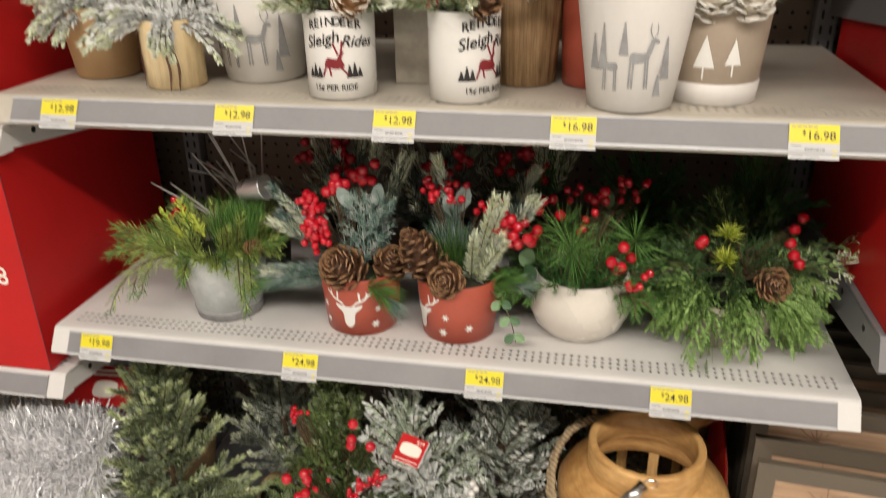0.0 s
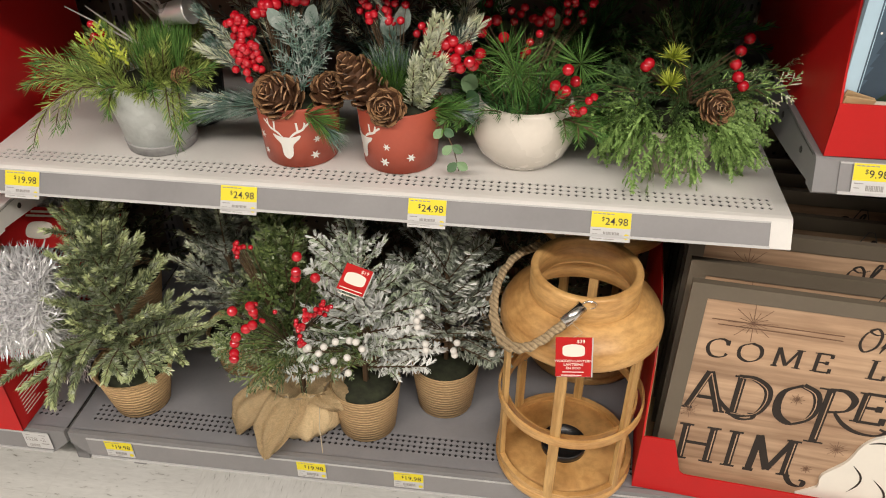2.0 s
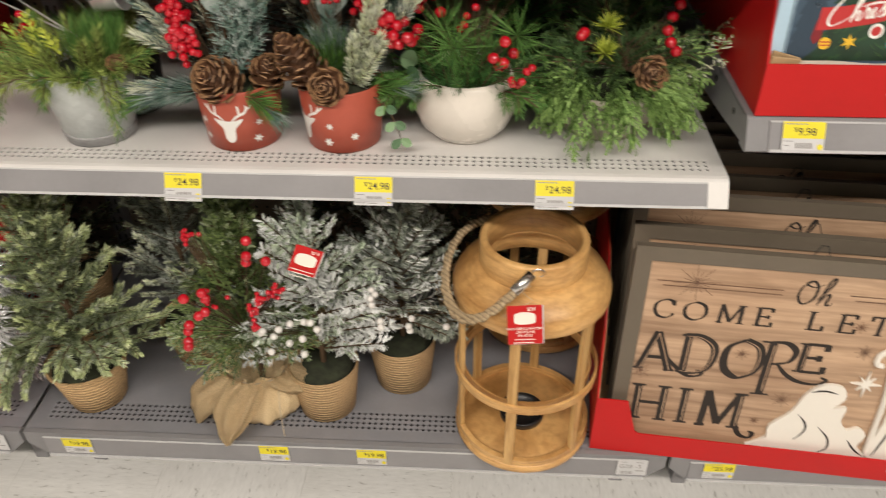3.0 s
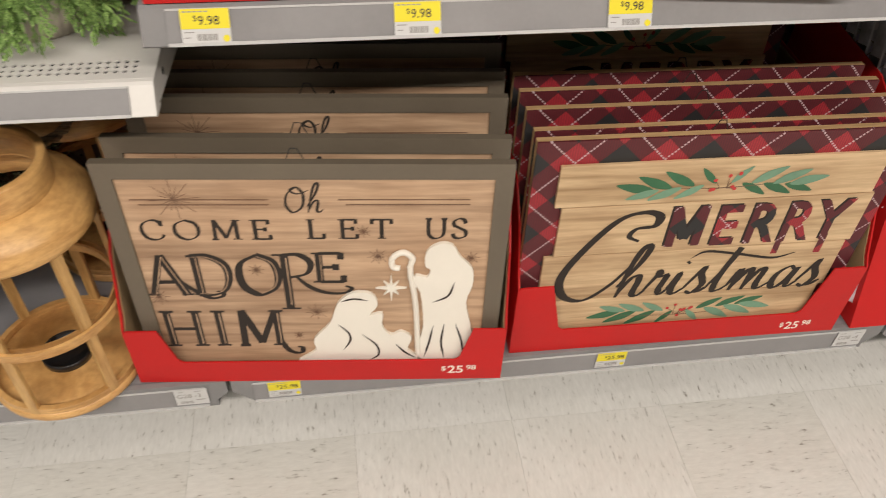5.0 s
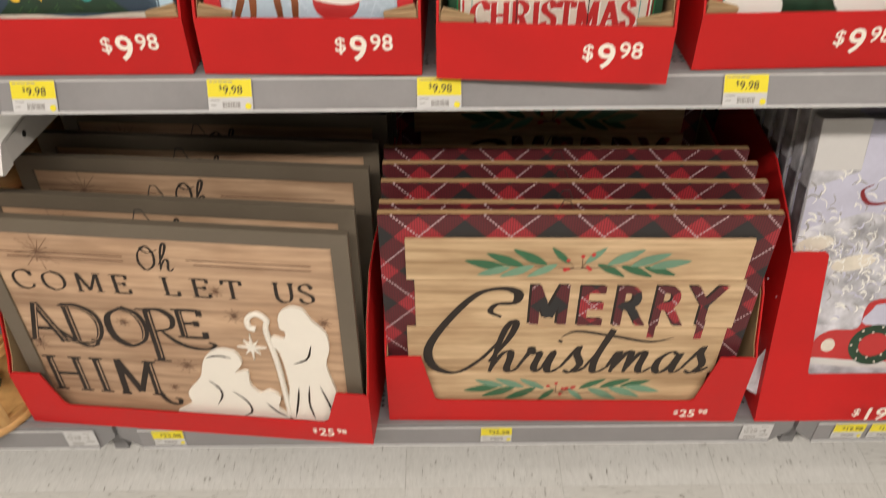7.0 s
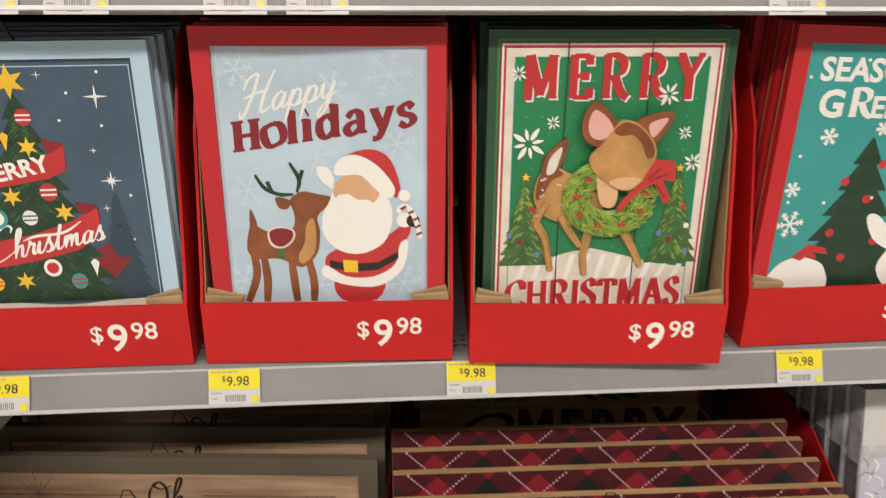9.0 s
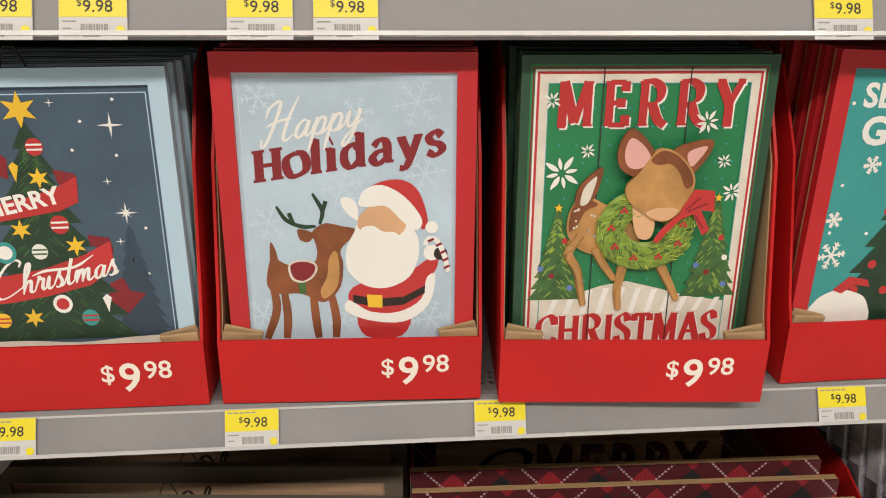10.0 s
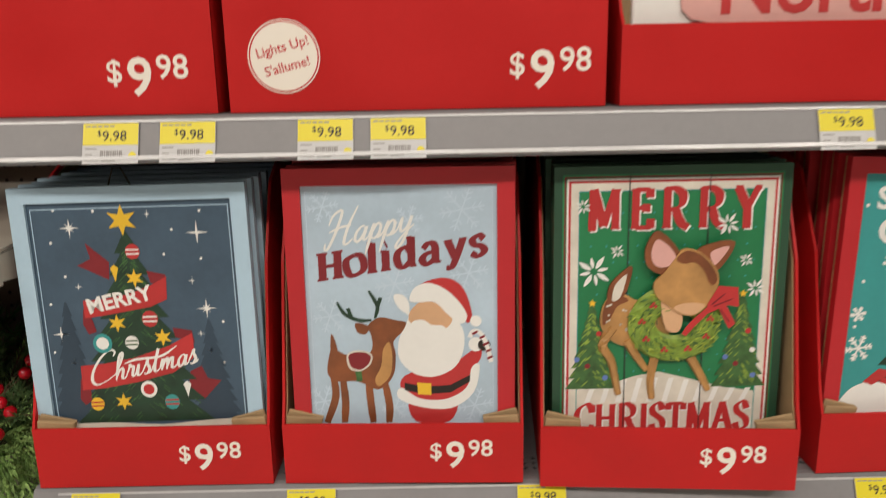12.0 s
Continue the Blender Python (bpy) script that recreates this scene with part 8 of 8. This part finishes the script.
def cloth_corner(tipx, tipy, tipz, a0, a1):
    """A loose corner of cloth hanging from the tie to its tip."""
    bm = bmesh.new()
    n, mrows = 17, 15
    grid = []
    for j in range(mrows):
        f = j / (mrows - 1)
        row = []
        for k in range(n):
            a = radians(a0 + (a1 - a0) * k / (n - 1))
            base_p = Vector((0.064 * math.cos(a), 0.064 * math.sin(a), 0.112))
            s = k / (n - 1) - 0.5
            tip_p = Vector((tipx, tipy, tipz)) + Vector((0.01 * s, 0, 0.008 * abs(s)))
            q = base_p.lerp(tip_p, f ** 0.85)
            out = Vector((math.cos(a), math.sin(a), 0.3))
            q += out * (0.034 * math.sin(math.pi * f ** 0.7) * (0.55 + 0.45 * math.cos(math.pi * s)) + 0.0055 * math.sin(k * 1.35 + 1.5 * f + tipx * 50) * (1 - 0.4 * f))
            q += out * 0.008 * noise.noise(Vector((k * 0.5, f * 4, tipx * 60))) * min(1, 4 * f)
            row.append(bm.verts.new(q))
        grid.append(row)
    for a, b2 in zip(grid, grid[1:]):
        for k in range(n - 1):
            bm.faces.new((a[k], a[k + 1], b2[k + 1], b2[k]))
    bmesh.ops.solidify(bm, geom=bm.faces[:], thickness=0.0012)
    return bm


part("burlap_wrap", burlap(), BURLAP, t, "gathered tan burlap", True)
part("burlap_corner", cloth_corner(-0.112, -0.07, 0.006, 165, 262), BURLAP, t, "", True)
part("burlap_corner", cloth_corner(-0.045, -0.118, 0.002, 222, 300), BURLAP, t, "", True)
part("burlap_corner", cloth_corner(0.085, -0.035, 0.06, 290, 370), BURLAP, t, "", True)
part("twine", tube(bmesh.new(), [(0.053 * math.cos(a), 0.053 * math.sin(a), 0.1) for a in (2 * math.pi * k / 30 for k in range(31))], 0.002), TWINE, t)
part("twine_end", tube(bmesh.new(), [(0.045, -0.04, 0.1), (0.05, -0.075, 0.06), (0.055, -0.09, 0.002)], 0.0009), TWINE, t)

# two snowy trees in rope-wound pots


def snow_tree(x, y, h, reach, seed, label, frosty):
    t, g = fir_tree("snowy_tree", label, x, y, h, reach, None, seed, lift=0.135, n=14, nl=0.017, density=800, droop=0.25, wide=0.0045, flat=0.9, cone=0.35, side=3, rise=16, thin=0.85)
    r = g.rnd
    for k in range(62):
        f = r.random() ** 1.25
        a = radians(r.uniform(150, 390))
        e = radians(14 + 54 * f + 10 * max(0, -math.sin(a)) + r.uniform(-10, 14))
        d = V(math.cos(a) * math.cos(e), 0.8 * math.sin(a) * math.cos(e), math.sin(e))
        if f < 0.15 and math.sin(a) < -0.85:
            continue
        # flocking lies thick on the low and the outer sprays
        snow = frosty * r.choice((0.1, 0.3, 0.9, 1.0)) * (1.25 - 0.6 * f)
        pts = g.line(V(0, 0, 0.14 + (h - 0.2) * f), d, reach * (1.1 - 0.4 * f), 0.15, 9)
        g.stem(pts, 0.0018, 0.0008, 0)
        up = d.cross(g.perp(d)).normalized()
        for j in range(2, 10):
            ax = (pts[j] - pts[j - 1]).normalized()
            s2 = ax.cross(up).normalized()
            for sg in (-1, 1):
                dd = (ax * 0.8 + s2 * sg * 0.7 + up * r.uniform(-0.15, 0.3)).normalized()
                ll = 0.036 * (1.15 - 0.08 * j) * r.uniform(0.8, 1.2)
                for c in range(3):
                    for s3 in (-1, 0, 1):
                        g.needle(pts[j] + dd * ll * 0.3 * c, (dd + ax * 0.6 * s3 * sg + up * r.uniform(-0.2, 0.2)).normalized(), 0.018 - 0.003 * c, 0.0066, 2 if r.random() < snow else 3, (s2 * 0.8 + up.cross(dd) * 0.5 + g.perp(dd) * 0.3).normalized())
    g.part("foliage", [STEM, N_SAGE if frosty > 0.5 else N_GREY, N_SNOW, N_SAGE if frosty > 0.5 else N_GREY], t, "sage-green sprigs heavy with white flocking")
    pot(t, wall_prof(0.054, 0.067, 0.115, 0.004), ROPE_POT, "rope_pot", (0.062, 0.105), "pot wound with tan rope", 44)
    return t


t3 = snow_tree(-0.262, 1.062, 0.445, 0.135, 121, "small snow-flocked artificial tree with white berries in a rope pot", 1.0)
for k, (at, n) in enumerate((((-0.045, -0.125, 0.305), 5), ((0.02, -0.125, 0.31), 4), ((-0.02, -0.13, 0.28), 4))):
    berry_cluster(t3, at, n, 0.034, 0.006, (0, -0.02, 0.2), random.Random(110 + k), SNOW_BERRY, "white_berry")
t4 = snow_tree(-0.12, 1.14, 0.44, 0.13, 122, "small grey-green flocked artificial tree in a rope pot", 0.45)
for k, (at, n) in enumerate((((-0.02, -0.13, 0.29), 4), ((0.01, -0.135, 0.275), 4), ((0.055, -0.13, 0.27), 2))):
    berry_cluster(t4, at, n, 0.034, 0.006, (0, -0.02, 0.2), random.Random(120 + k), SNOW_BERRY, "white_berry")


def hang_tag(x, y, z, turn, price, w=0.05, h=0.062, spin=0.0, string=None, words=()):
    """A red product tag with a white plaque and pale print, and the white tag behind it."""
    tg = thing("product_tag", "red paper product tag with white plaque and pale print", "product tag", pose(x, y, z, -12, spin, turn), "product tags")
    part("card", box(-w / 2, 0, -h, w / 2, 0.0006, 0, bevel=0.0002), RED_CARD, tg)
    part("back_card", box(-w / 2 + 0.002, 0.001, -h - 0.001, w / 2 + 0.002, 0.0015, -0.001), TAG_WHITE, tg)
    pl = Print(0.0004)
    pl.blob([(-0.016, -0.022), (-0.014, -0.014), (0, -0.011), (0.014, -0.014), (0.016, -0.022), (0.014, -0.03), (0, -0.032), (-0.014, -0.03)])
    for k, line in enumerate(words):
        pl.text(line, 0, -0.041 - 0.006 * k, 0.0058, "CENTER", bold=0.012)
    for k in range(1 if words else 0, 3):
        pl.bar(-0.018 + 0.002 * (k % 2), -0.041 - 0.0055 * k - (0.012 if words else 0), 0.018 - 0.003 * (k % 3), -0.0395 - 0.0055 * k - (0.012 if words else 0))
    pl.text("$" + price, 0.004, -0.009, 0.008, bold=0.01)
    pl.part("tag_print", CREAM_INK, tg)
    if string:
        part("string", tube(bmesh.new(), string, 0.0005, 4), TWINE, tg)
    return tg


hang_tag(-0.225, 0.94, 0.658, 6, "19", 0.042, 0.046, 24, [(0, 0, 0), (0.005, 0.02, 0.006), (0.01, 0.07, -0.01)])


# ---- wooden lanterns ----
def lantern(m, label):
    """A round slatted lantern: base disc with rim, six posts, two hoops, flared shoulder, neck ring."""
    t = thing("wooden_lantern", label, "lantern", m, "wooden lanterns")
    R = 0.122
    part("base_disc", lathe([(0.001, 0), (R + 0.002, 0), (R + 0.003, 0.004), (R + 0.003, 0.014), (R, 0.017), (0.001, 0.017)], 64), BAMBOO, t, "", True)
    part("base_hoop", lathe([(R - 0.008, 0.017), (R + 0.001, 0.017), (R + 0.001, 0.03), (R - 0.008, 0.03)], 64, hoop=True), BAMBOO, t)
    part("candle_holder", lathe([(0.001, 0.0175), (0.041, 0.0175), (0.042, 0.03), (0.039, 0.032), (0.037, 0.022), (0.001, 0.021)], 40), BLACK_PLASTIC, t, "black plastic candle cup", True)
    for a in (-103, -43, 17, 77, 137, 197):
        part("post", box(-0.0085, R - 0.008, 0.012, 0.0085, R + 0.001, 0.338, bevel=0.0015, turn=pose(0, 0, 0, 0, 0, a - 90)), BAMBOO_POST, t)
    part("middle_hoop", lathe([(R - 0.011, 0.156), (R - 0.0075, 0.155), (R - 0.0075, 0.173), (R - 0.011, 0.172)], 64, hoop=True), BAMBOO, t)
    part("front_hoop", lathe([(R + 0.001, 0.155), (R + 0.005, 0.156), (R + 0.005, 0.172), (R + 0.001, 0.173)], 64, hoop=True), BAMBOO, t)
    part("shoulder", lathe([(R - 0.012, 0.33), (R + 0.006, 0.33), (R + 0.009, 0.334), (R + 0.009, 0.35), (R + 0.002, 0.364), (0.1, 0.384), (0.088, 0.39), (0.08, 0.39), (0.078, 0.384), (0.1, 0.37), (R - 0.008, 0.345)], 72, hoop=True), BAMBOO, t, "turned flared wooden shoulder", True)
    part("neck_ring", lathe([(0.079, 0.388), (0.087, 0.388), (0.0875, 0.39), (0.0875, 0.432), (0.0855, 0.435), (0.077, 0.435), (0.075, 0.433), (0.075, 0.39)], 64, hoop=True), BAMBOO, t, "", True)
    # rope handle lying over the shoulder on one side
    line = spline([(-0.012, -0.092, 0.425), (-0.034, -0.112, 0.408), (-0.08, -0.125, 0.37), (-0.118, -0.1, 0.35), (-0.14, -0.045, 0.36), (-0.135, 0.02, 0.385), (-0.1, 0.07, 0.405), (-0.04, 0.094, 0.405), (0.0, 0.092, 0.402)], 6)
    for s in range(3):
        strand = []
        for k, q in enumerate(line):
            a = k * 0.75 + 2.094 * s
            strand.append((q[0] + 0.0038 * math.cos(a), q[1] + 0.0038 * math.sin(a), q[2] + 0.0038 * math.sin(a + 1)))
        part("rope_strand", tube(bmesh.new(), strand, 0.0045, 7), ROPE, t, "twisted natural rope", True)
    part("ferrule", tube(bmesh.new(), [(-0.008, -0.091, 0.428), (-0.034, -0.111, 0.409)], 0.0092, 14), CHROME, t, "polished metal ferrule", True)
    part("ring", tube(bmesh.new(), [(0.002 + 0.01 * math.cos(a), -0.09 - 0.004 * math.sin(a), 0.43 + 0.01 * math.sin(a)) for a in (2 * math.pi * k / 20 for k in range(21))], 0.0014), CHROME, t)
    return t


ln1 = lantern(pose(0.115, 1.025, Z_D + 0.0005), "light brown wooden slatted lantern with a rope handle")
copy_thing(ln1, pose(0.16, 1.33, Z_D + 0.0005, 0, 0, 40))
hang_tag(0.096, 0.888, 0.602, 2, "39", 0.052, 0.066, -4, [(0.0, 0, 0), (0.012, -0.004, 0.01), (-0.004, 0.012, 0.018), (0.012, 0.02, 0.022)], ("WOODEN LANTERN", "LANTERNE", "EN BOIS"))


# ---- tinsel and cartons in the section beside ----
def tinsel(m, n, long, thick, seed, label):
    t = thing("tinsel_garland", label, "garland", m, "tinsel garlands")
    g = Leafage(seed)
    r = g.rnd
    coil = thick * 0.62
    core = [V(long * (k / 80 - 0.5), coil * math.sin(k * 0.55), coil * math.cos(k * 0.55)) for k in range(81)]
    g.stem(core, 0.002, 0.002, 0)
    for _ in range(n):
        f = r.random() * 79.99
        k = int(f)
        q = core[k].lerp(core[k + 1], f - k)
        d = V(r.gauss(0, 0.55), r.gauss(0, 1), r.gauss(0, 1)).normalized()
        ll = thick * 0.52 * r.uniform(0.75, 1.1)
        bend = g.perp(d)
        g.needle(q, d, ll * 0.6, 0.0028, 1, bend)
        g.needle(q + d * ll * 0.5, (d + bend * r.uniform(-0.5, 0.5)).normalized(), ll * 0.5, 0.003, 1)
    tagged(g.part("fringe", [TWIG_SILVER, TINSEL], t), kind="stuff")
    return t


tbox = pose(-1.489, 0.94, Z_D + 0.001)
tb = display_box(tbox, 0.572, 0.5, 0.155, "red cardboard tray with small print holding silver tinsel garlands", "9", (0.452, 0.014), 0.044, None, 0.3, False)
fine = Print(0.0)
for k in range(9):
    fine.bar(0.025, 0.02 + 0.0085 * k, 0.085 - 0.011 * (k % 3), 0.0225 + 0.0085 * k)
for v in fine.bm.verts:
    v.co = (0.5724, v.co.x, v.co.z)
part("side_print", fine.bm, CREAM_INK, tb, "pale handling print")
for x, y, z, rz, th, s, n in ((-0.9, 0.995, 0.475, 12, 0.1, 1, 9000), (-1.08, 1.02, 0.43, -10, 0.085, 2, 3500), (-0.95, 1.24, 0.5, 5, 0.08, 3, 2600), (-0.93, 1.08, 0.29, 5, 0.07, 5, 2000), (-1.2, 1.2, 0.45, 20, 0.08, 4, 1500), (-0.95, 1.2, 0.3, 5, 0.07, 6, 1500)):
    tinsel(pose(x, y, z, 0, 0, rz), n, 0.19, th, 200 + s, "fluffy silver tinsel garland bunched in a red box")
sleeve = thing("card_sleeve", "red card sleeve with a white plaque round a tinsel garland", "card sleeve", pose(-0.86, 1.1, 0.56, -48, 0, 4))
part("sleeve", box(-0.075, -0.002, -0.03, 0.075, 0.002, 0.045, bevel=0.001), RED_CARD, sleeve)
pl = Print(0.0026)
pl.blob([(-0.025, 0.0), (-0.02, 0.014), (0, 0.018), (0.02, 0.014), (0.025, 0.0), (0.02, -0.012), (0, -0.015), (-0.02, -0.012)])
pl.bar(-0.03, 0.026, 0.03, 0.03).bar(-0.022, 0.034, 0.022, 0.038)
pl.part("sleeve_print", CREAM_INK, sleeve)

for x0, z, hh, words in ((-1.44, 0.673, 0.4, "tall red carton with a pale printed price"), (-1.44, 1.099, 0.42, "tall red carton on the upper shelf")):
    w = 0.575
    ct = thing("red_carton", words, "carton", pose(x0, 0.988 if z < 1 else 0.992, z), "red cartons")
    part("carton_body", box(0, 0, 0, w, 0.42, hh, bevel=0.002), RED_CARD, ct)
    part("top_flap", box(0.003, 0.002, hh, w - 0.003, 0.21, hh + 0.003), KRAFT, ct)
    price_print(ct, w - 0.145, 0.14, 0.07, "9")
    part("corner_crease", box(w - 0.001, -0.0006, 0.004, w + 0.0006, 0.001, hh - 0.004), PRINT_MAROON, ct)

# ---- potted greenery on the cream shelf ----


def topping(root, z, reach, mats, seed, frost=False, spread=(20, 75), n=34, nl=0.024, wide=0.0028):
    g = Leafage(seed)
    r = g.rnd
    for k in range(n):
        a, e = r.uniform(0, 360), r.uniform(*spread)
        d = V(math.cos(radians(a)) * math.cos(radians(e)), math.sin(radians(a)) * math.cos(radians(e)), math.sin(radians(e)))
        g.sprig(V(0.02 * math.cos(radians(a)), 0.02 * math.sin(radians(a)), z), d, reach * r.uniform(0.7, 1.1), nl, 120, 1, 2, 48, 1.1 if frost else 0.4, wide)
    g.part("foliage", mats, root)


def tan_pot():
    p = planter("tan_pot_planter", "tan paper pot with drooping white-frosted sprigs", -0.745, 1.155, "a")
    pot(p, wall_prof(0.046, 0.058, 0.105), KRAFT_POT, "pot", (0.054, 0.098))
    topping(p, 0.1, 0.105, [STEM, N_SNOW, N_FROST], 301, True, (5, 55), 40, 0.017, 0.0045)


tan_pot()
p = planter("log_planter", "pale wooden log pot with white-frosted drooping sprigs", -0.597, 1.096, "a")
pot(p, wall_prof(0.042, 0.043, 0.095), BIRCH, "log", (0.039, 0.087), "", 40, wobble=0.02)
bark = Print(0.0008)
for k, xx in enumerate((-0.04, 0.012, 0.024)):
    bark.stroke([(xx, 0.0), (xx + 0.003, 0.03), (xx - 0.001, 0.06), (xx + 0.002, 0.095)], 0.0035 if k else 0.012, tip=0.4)
wrap(bark, 0.0428, 0.01, "bark_streak", BROWN_INK, p, 0, "dark bark streaks")
topping(p, 0.09, 0.1, [STEM, N_SNOW, N_FROST], 302, True, (5, 60), 40, 0.017, 0.0045)


def woodland_print(root, r0, slope, turn, base_z, k=1.0):
    """Soft grey firs and two plain standing animal silhouettes."""
    art = Print(0.0009)
    for x, z, w, h in ((-0.055, base_z + 0.03, 0.016, 0.05), (-0.04, base_z + 0.035, 0.014, 0.06), (0.05, base_z + 0.02, 0.018, 0.06), (0.04, base_z, 0.012, 0.03), (-0.01, base_z + 0.05, 0.014, 0.045)):
        fir_print(art, x * k, z, w * k, h * k, 6)
    for ox, oz, q, up in ((-0.028, base_z + 0.022, 0.8, -0.5), (0.012, base_z + 0.03, 1.0, 1.0)):
        side = 1 if up > 0 else -1
        art.blob([((ox + a * q * side) * k, oz + b * q) for a, b in ((-0.014, 0.016), (-0.01, 0.023), (0.004, 0.022), (0.011, 0.024), (0.013, 0.016), (0.006, 0.012), (-0.008, 0.011))])
        nx, nz = ox + 0.011 * q * side, oz + 0.021 * q
        hx, hz = nx + 0.006 * q * side, nz + 0.016 * q * up
        art.stroke([(nx * k, nz), (hx * k, hz)], 0.0056 * q, smooth=False)
        art.ellipse((hx + 0.003 * q * side) * k, hz, 0.0052 * q, 0.0028 * q, -20 * side * up)
        for lx in (-0.012, -0.008, 0.008, 0.011):
            art.stroke([((ox + lx * q) * k, oz + 0.014 * q), ((ox + lx * 1.08 * q) * k, oz - 0.02 * q)], 0.0022 * q, smooth=False)
        if up > 0:
            for d in (-1, 1):
                art.stroke([(hx * k, hz + 0.002), ((hx + 0.005 * d) * k, hz + 0.011), ((hx + 0.004 * d) * k, hz + 0.02)], 0.0013, tip=0.5)
    wrap(art, r0, slope, "woodland_print", GREY_PRINT, root, turn, "faded grey woodland print")


p = planter("white_bucket_planter", "white tapered bucket with a faded grey woodland print", -0.489, 1.17, "a")
pot(p, wall_prof(0.058, 0.083, 0.165), WHITE_MATT, "bucket", (0.079, 0.155))
woodland_print(p, 0.0582, 0.15, 4, 0.018)
topping(p, 0.15, 0.12, [STEM, N_FROST, N_SPRUCE], 303)

for x, turn, seed in ((-0.337, 6, 304), (-0.168, 46, 305)):
    p = planter("enamel_mug_planter", "white enamel pot printed Reindeer Sleigh Rides 15 cents per ride", x, 1.074, "a")
    pot(p, wall_prof(0.047, 0.0475, 0.116), ENAMEL_WHITE, "mug", (0.044, 0.108), "", 56)
    part("dark_rim", tube(bmesh.new(), [(0.0472 * math.cos(a), 0.0472 * math.sin(a), 0.116) for a in (2 * math.pi * k / 36 for k in range(37))], 0.0012), DARK_STEEL_AND_SHADE, p)
    art = Print(0.0009)
    for n, ch in enumerate("REINDEER"):
        xx = -0.0335 + 0.0094 * n - (0.003 if n > 2 else 0)
        art.text(ch, xx, 0.091 + 0.006 * math.cos((n - 3.5) * 0.4), 0.0155, bold=0.025)
    art.text("Sleigh", -0.038, 0.067, 0.021, shear=0.3, bold=0.015, turn=12).text("Rides", 0.01, 0.071, 0.02, shear=0.3, bold=0.015, turn=-4)
    art.text("15¢ PER RIDE", 0.0, 0.014, 0.0105, "CENTER", bold=0.015)
    for fx, h in ((-0.034, 0.012), (-0.027, 0.018), (-0.02, 0.014), (0.02, 0.016), (0.027, 0.019), (0.034, 0.012)):
        fir_print(art, fx, 0.03, 0.009, h, 4)
    wrap(art, 0.0472, 0.0, "printed_lettering", BLACK_INK, p, turn)
    red = Print(0.0011)
    red.blob([(-0.012, 0.045), (-0.008, 0.056), (0.004, 0.055), (0.008, 0.062), (0.014, 0.064), (0.01, 0.055), (0.014, 0.046), (0.006, 0.042), (-0.004, 0.043)])
    for a, c in (((-0.01, 0.046), (-0.015, 0.032)), ((-0.006, 0.045), (-0.004, 0.033)), ((0.009, 0.044), (0.018, 0.034)), ((0.006, 0.06), (0.0, 0.075)), ((0.01, 0.063), (0.012, 0.078))):
        red.stroke([a, c], 0.0024, smooth=False)
    wrap(red, 0.0472, 0.0, "red_motif", PRINT_MAROON, p, turn, "plain red leaping motif")
    topping(p, 0.112, 0.09, [STEM, N_SPRUCE, N_FROST], seed)
    pinecone(p, facing((0.02, -0.028, 0.118), (0.4, -0.6, 0.5)), 0.05, 0.052, (CONE_TIP, CREAM_INK) if x < -0.2 else (CONE, CONE_TIP), seed=8)
    berry_cluster(p, (-0.035, -0.03, 0.125), 4, 0.012, 0.006, (0, 0, 0.11), random.Random(seed))

p = planter("grey_box_planter", "square grey paper pot behind the enamel pots", -0.25, 1.17, "a")
part("box_pot", box(-0.03, -0.03, 0, 0.03, 0.03, 0.12, bevel=0.002), RIBBED_POT, p)
topping(p, 0.118, 0.1, [STEM, N_GREEN, N_SPRUCE], 306)
p = planter("stave_planter", "brown wooden stave pot with greenery", -0.098, 1.175, "a")
pot(p, wall_prof(0.042, 0.052, 0.125), BARK_STAVE, "stave_pot", (0.048, 0.115), "", 72, ribs=18, rib_depth=0.0012)
topping(p, 0.12, 0.1, [STEM, N_SNOW, N_SPRUCE], 307)
p = planter("dark_red_planter", "dark red pot with greenery", 0.005, 1.18, "a")
pot(p, wall_prof(0.05, 0.055, 0.13), RED_POT, "pot", (0.05, 0.12))
topping(p, 0.125, 0.1, [STEM, N_DEEP, N_GREEN], 308)
p = planter("white_bucket_planter", "large white tapered bucket with a grey woodland print", 0.046, 1.06, "a")
pot(p, wall_prof(0.0525, 0.078, 0.185), WHITE_MATT, "bucket", (0.073, 0.175))
woodland_print(p, 0.0527, 0.138, -4, 0.022, 0.85)
topping(p, 0.185, 0.1, [STEM, N_GREEN, N_SPRUCE], 309)
p = planter("taupe_pot_planter", "taupe pot with white base and tree print, with whitened pinecones", 0.151, 1.112, "a")
pot(p, wall_prof(0.054, 0.063, 0.12), TAUPE_POT, "pot", (0.059, 0.11))
part("white_base", lathe([(0.0535, 0.0), (0.0552, 0.001), (0.0576, 0.027), (0.055, 0.028)], 44), WHITE_MATT, p, "white glazed base band", True)
art = Print(0.0009)
for fx, fz, w, h in ((-0.02, 0.048, 0.026, 0.04), (0.014, 0.052, 0.02, 0.032), (-0.06, 0.05, 0.026, 0.042)):
    art.poly([(fx - w / 2, fz), (fx + w / 2, fz), (fx, fz + h)])
    art.bar(fx - 0.001, fz - 0.014, fx + 0.001, fz)
wrap(art, 0.0545, 0.078, "tree_print", PRINT_WHITE, p, 0, "white stylised tree print")
topping(p, 0.12, 0.1, [STEM, N_SPRUCE, N_GREEN], 310)
for k, (x, y) in enumerate(((-0.02, -0.04), (0.022, -0.044), (-0.046, -0.01))):
    pinecone(p, facing((x, y, 0.115), (0.1, -0.7, 0.7)), 0.05, 0.058, (PRINT_CREAM, PRINT_WHITE), seed=20 + k)
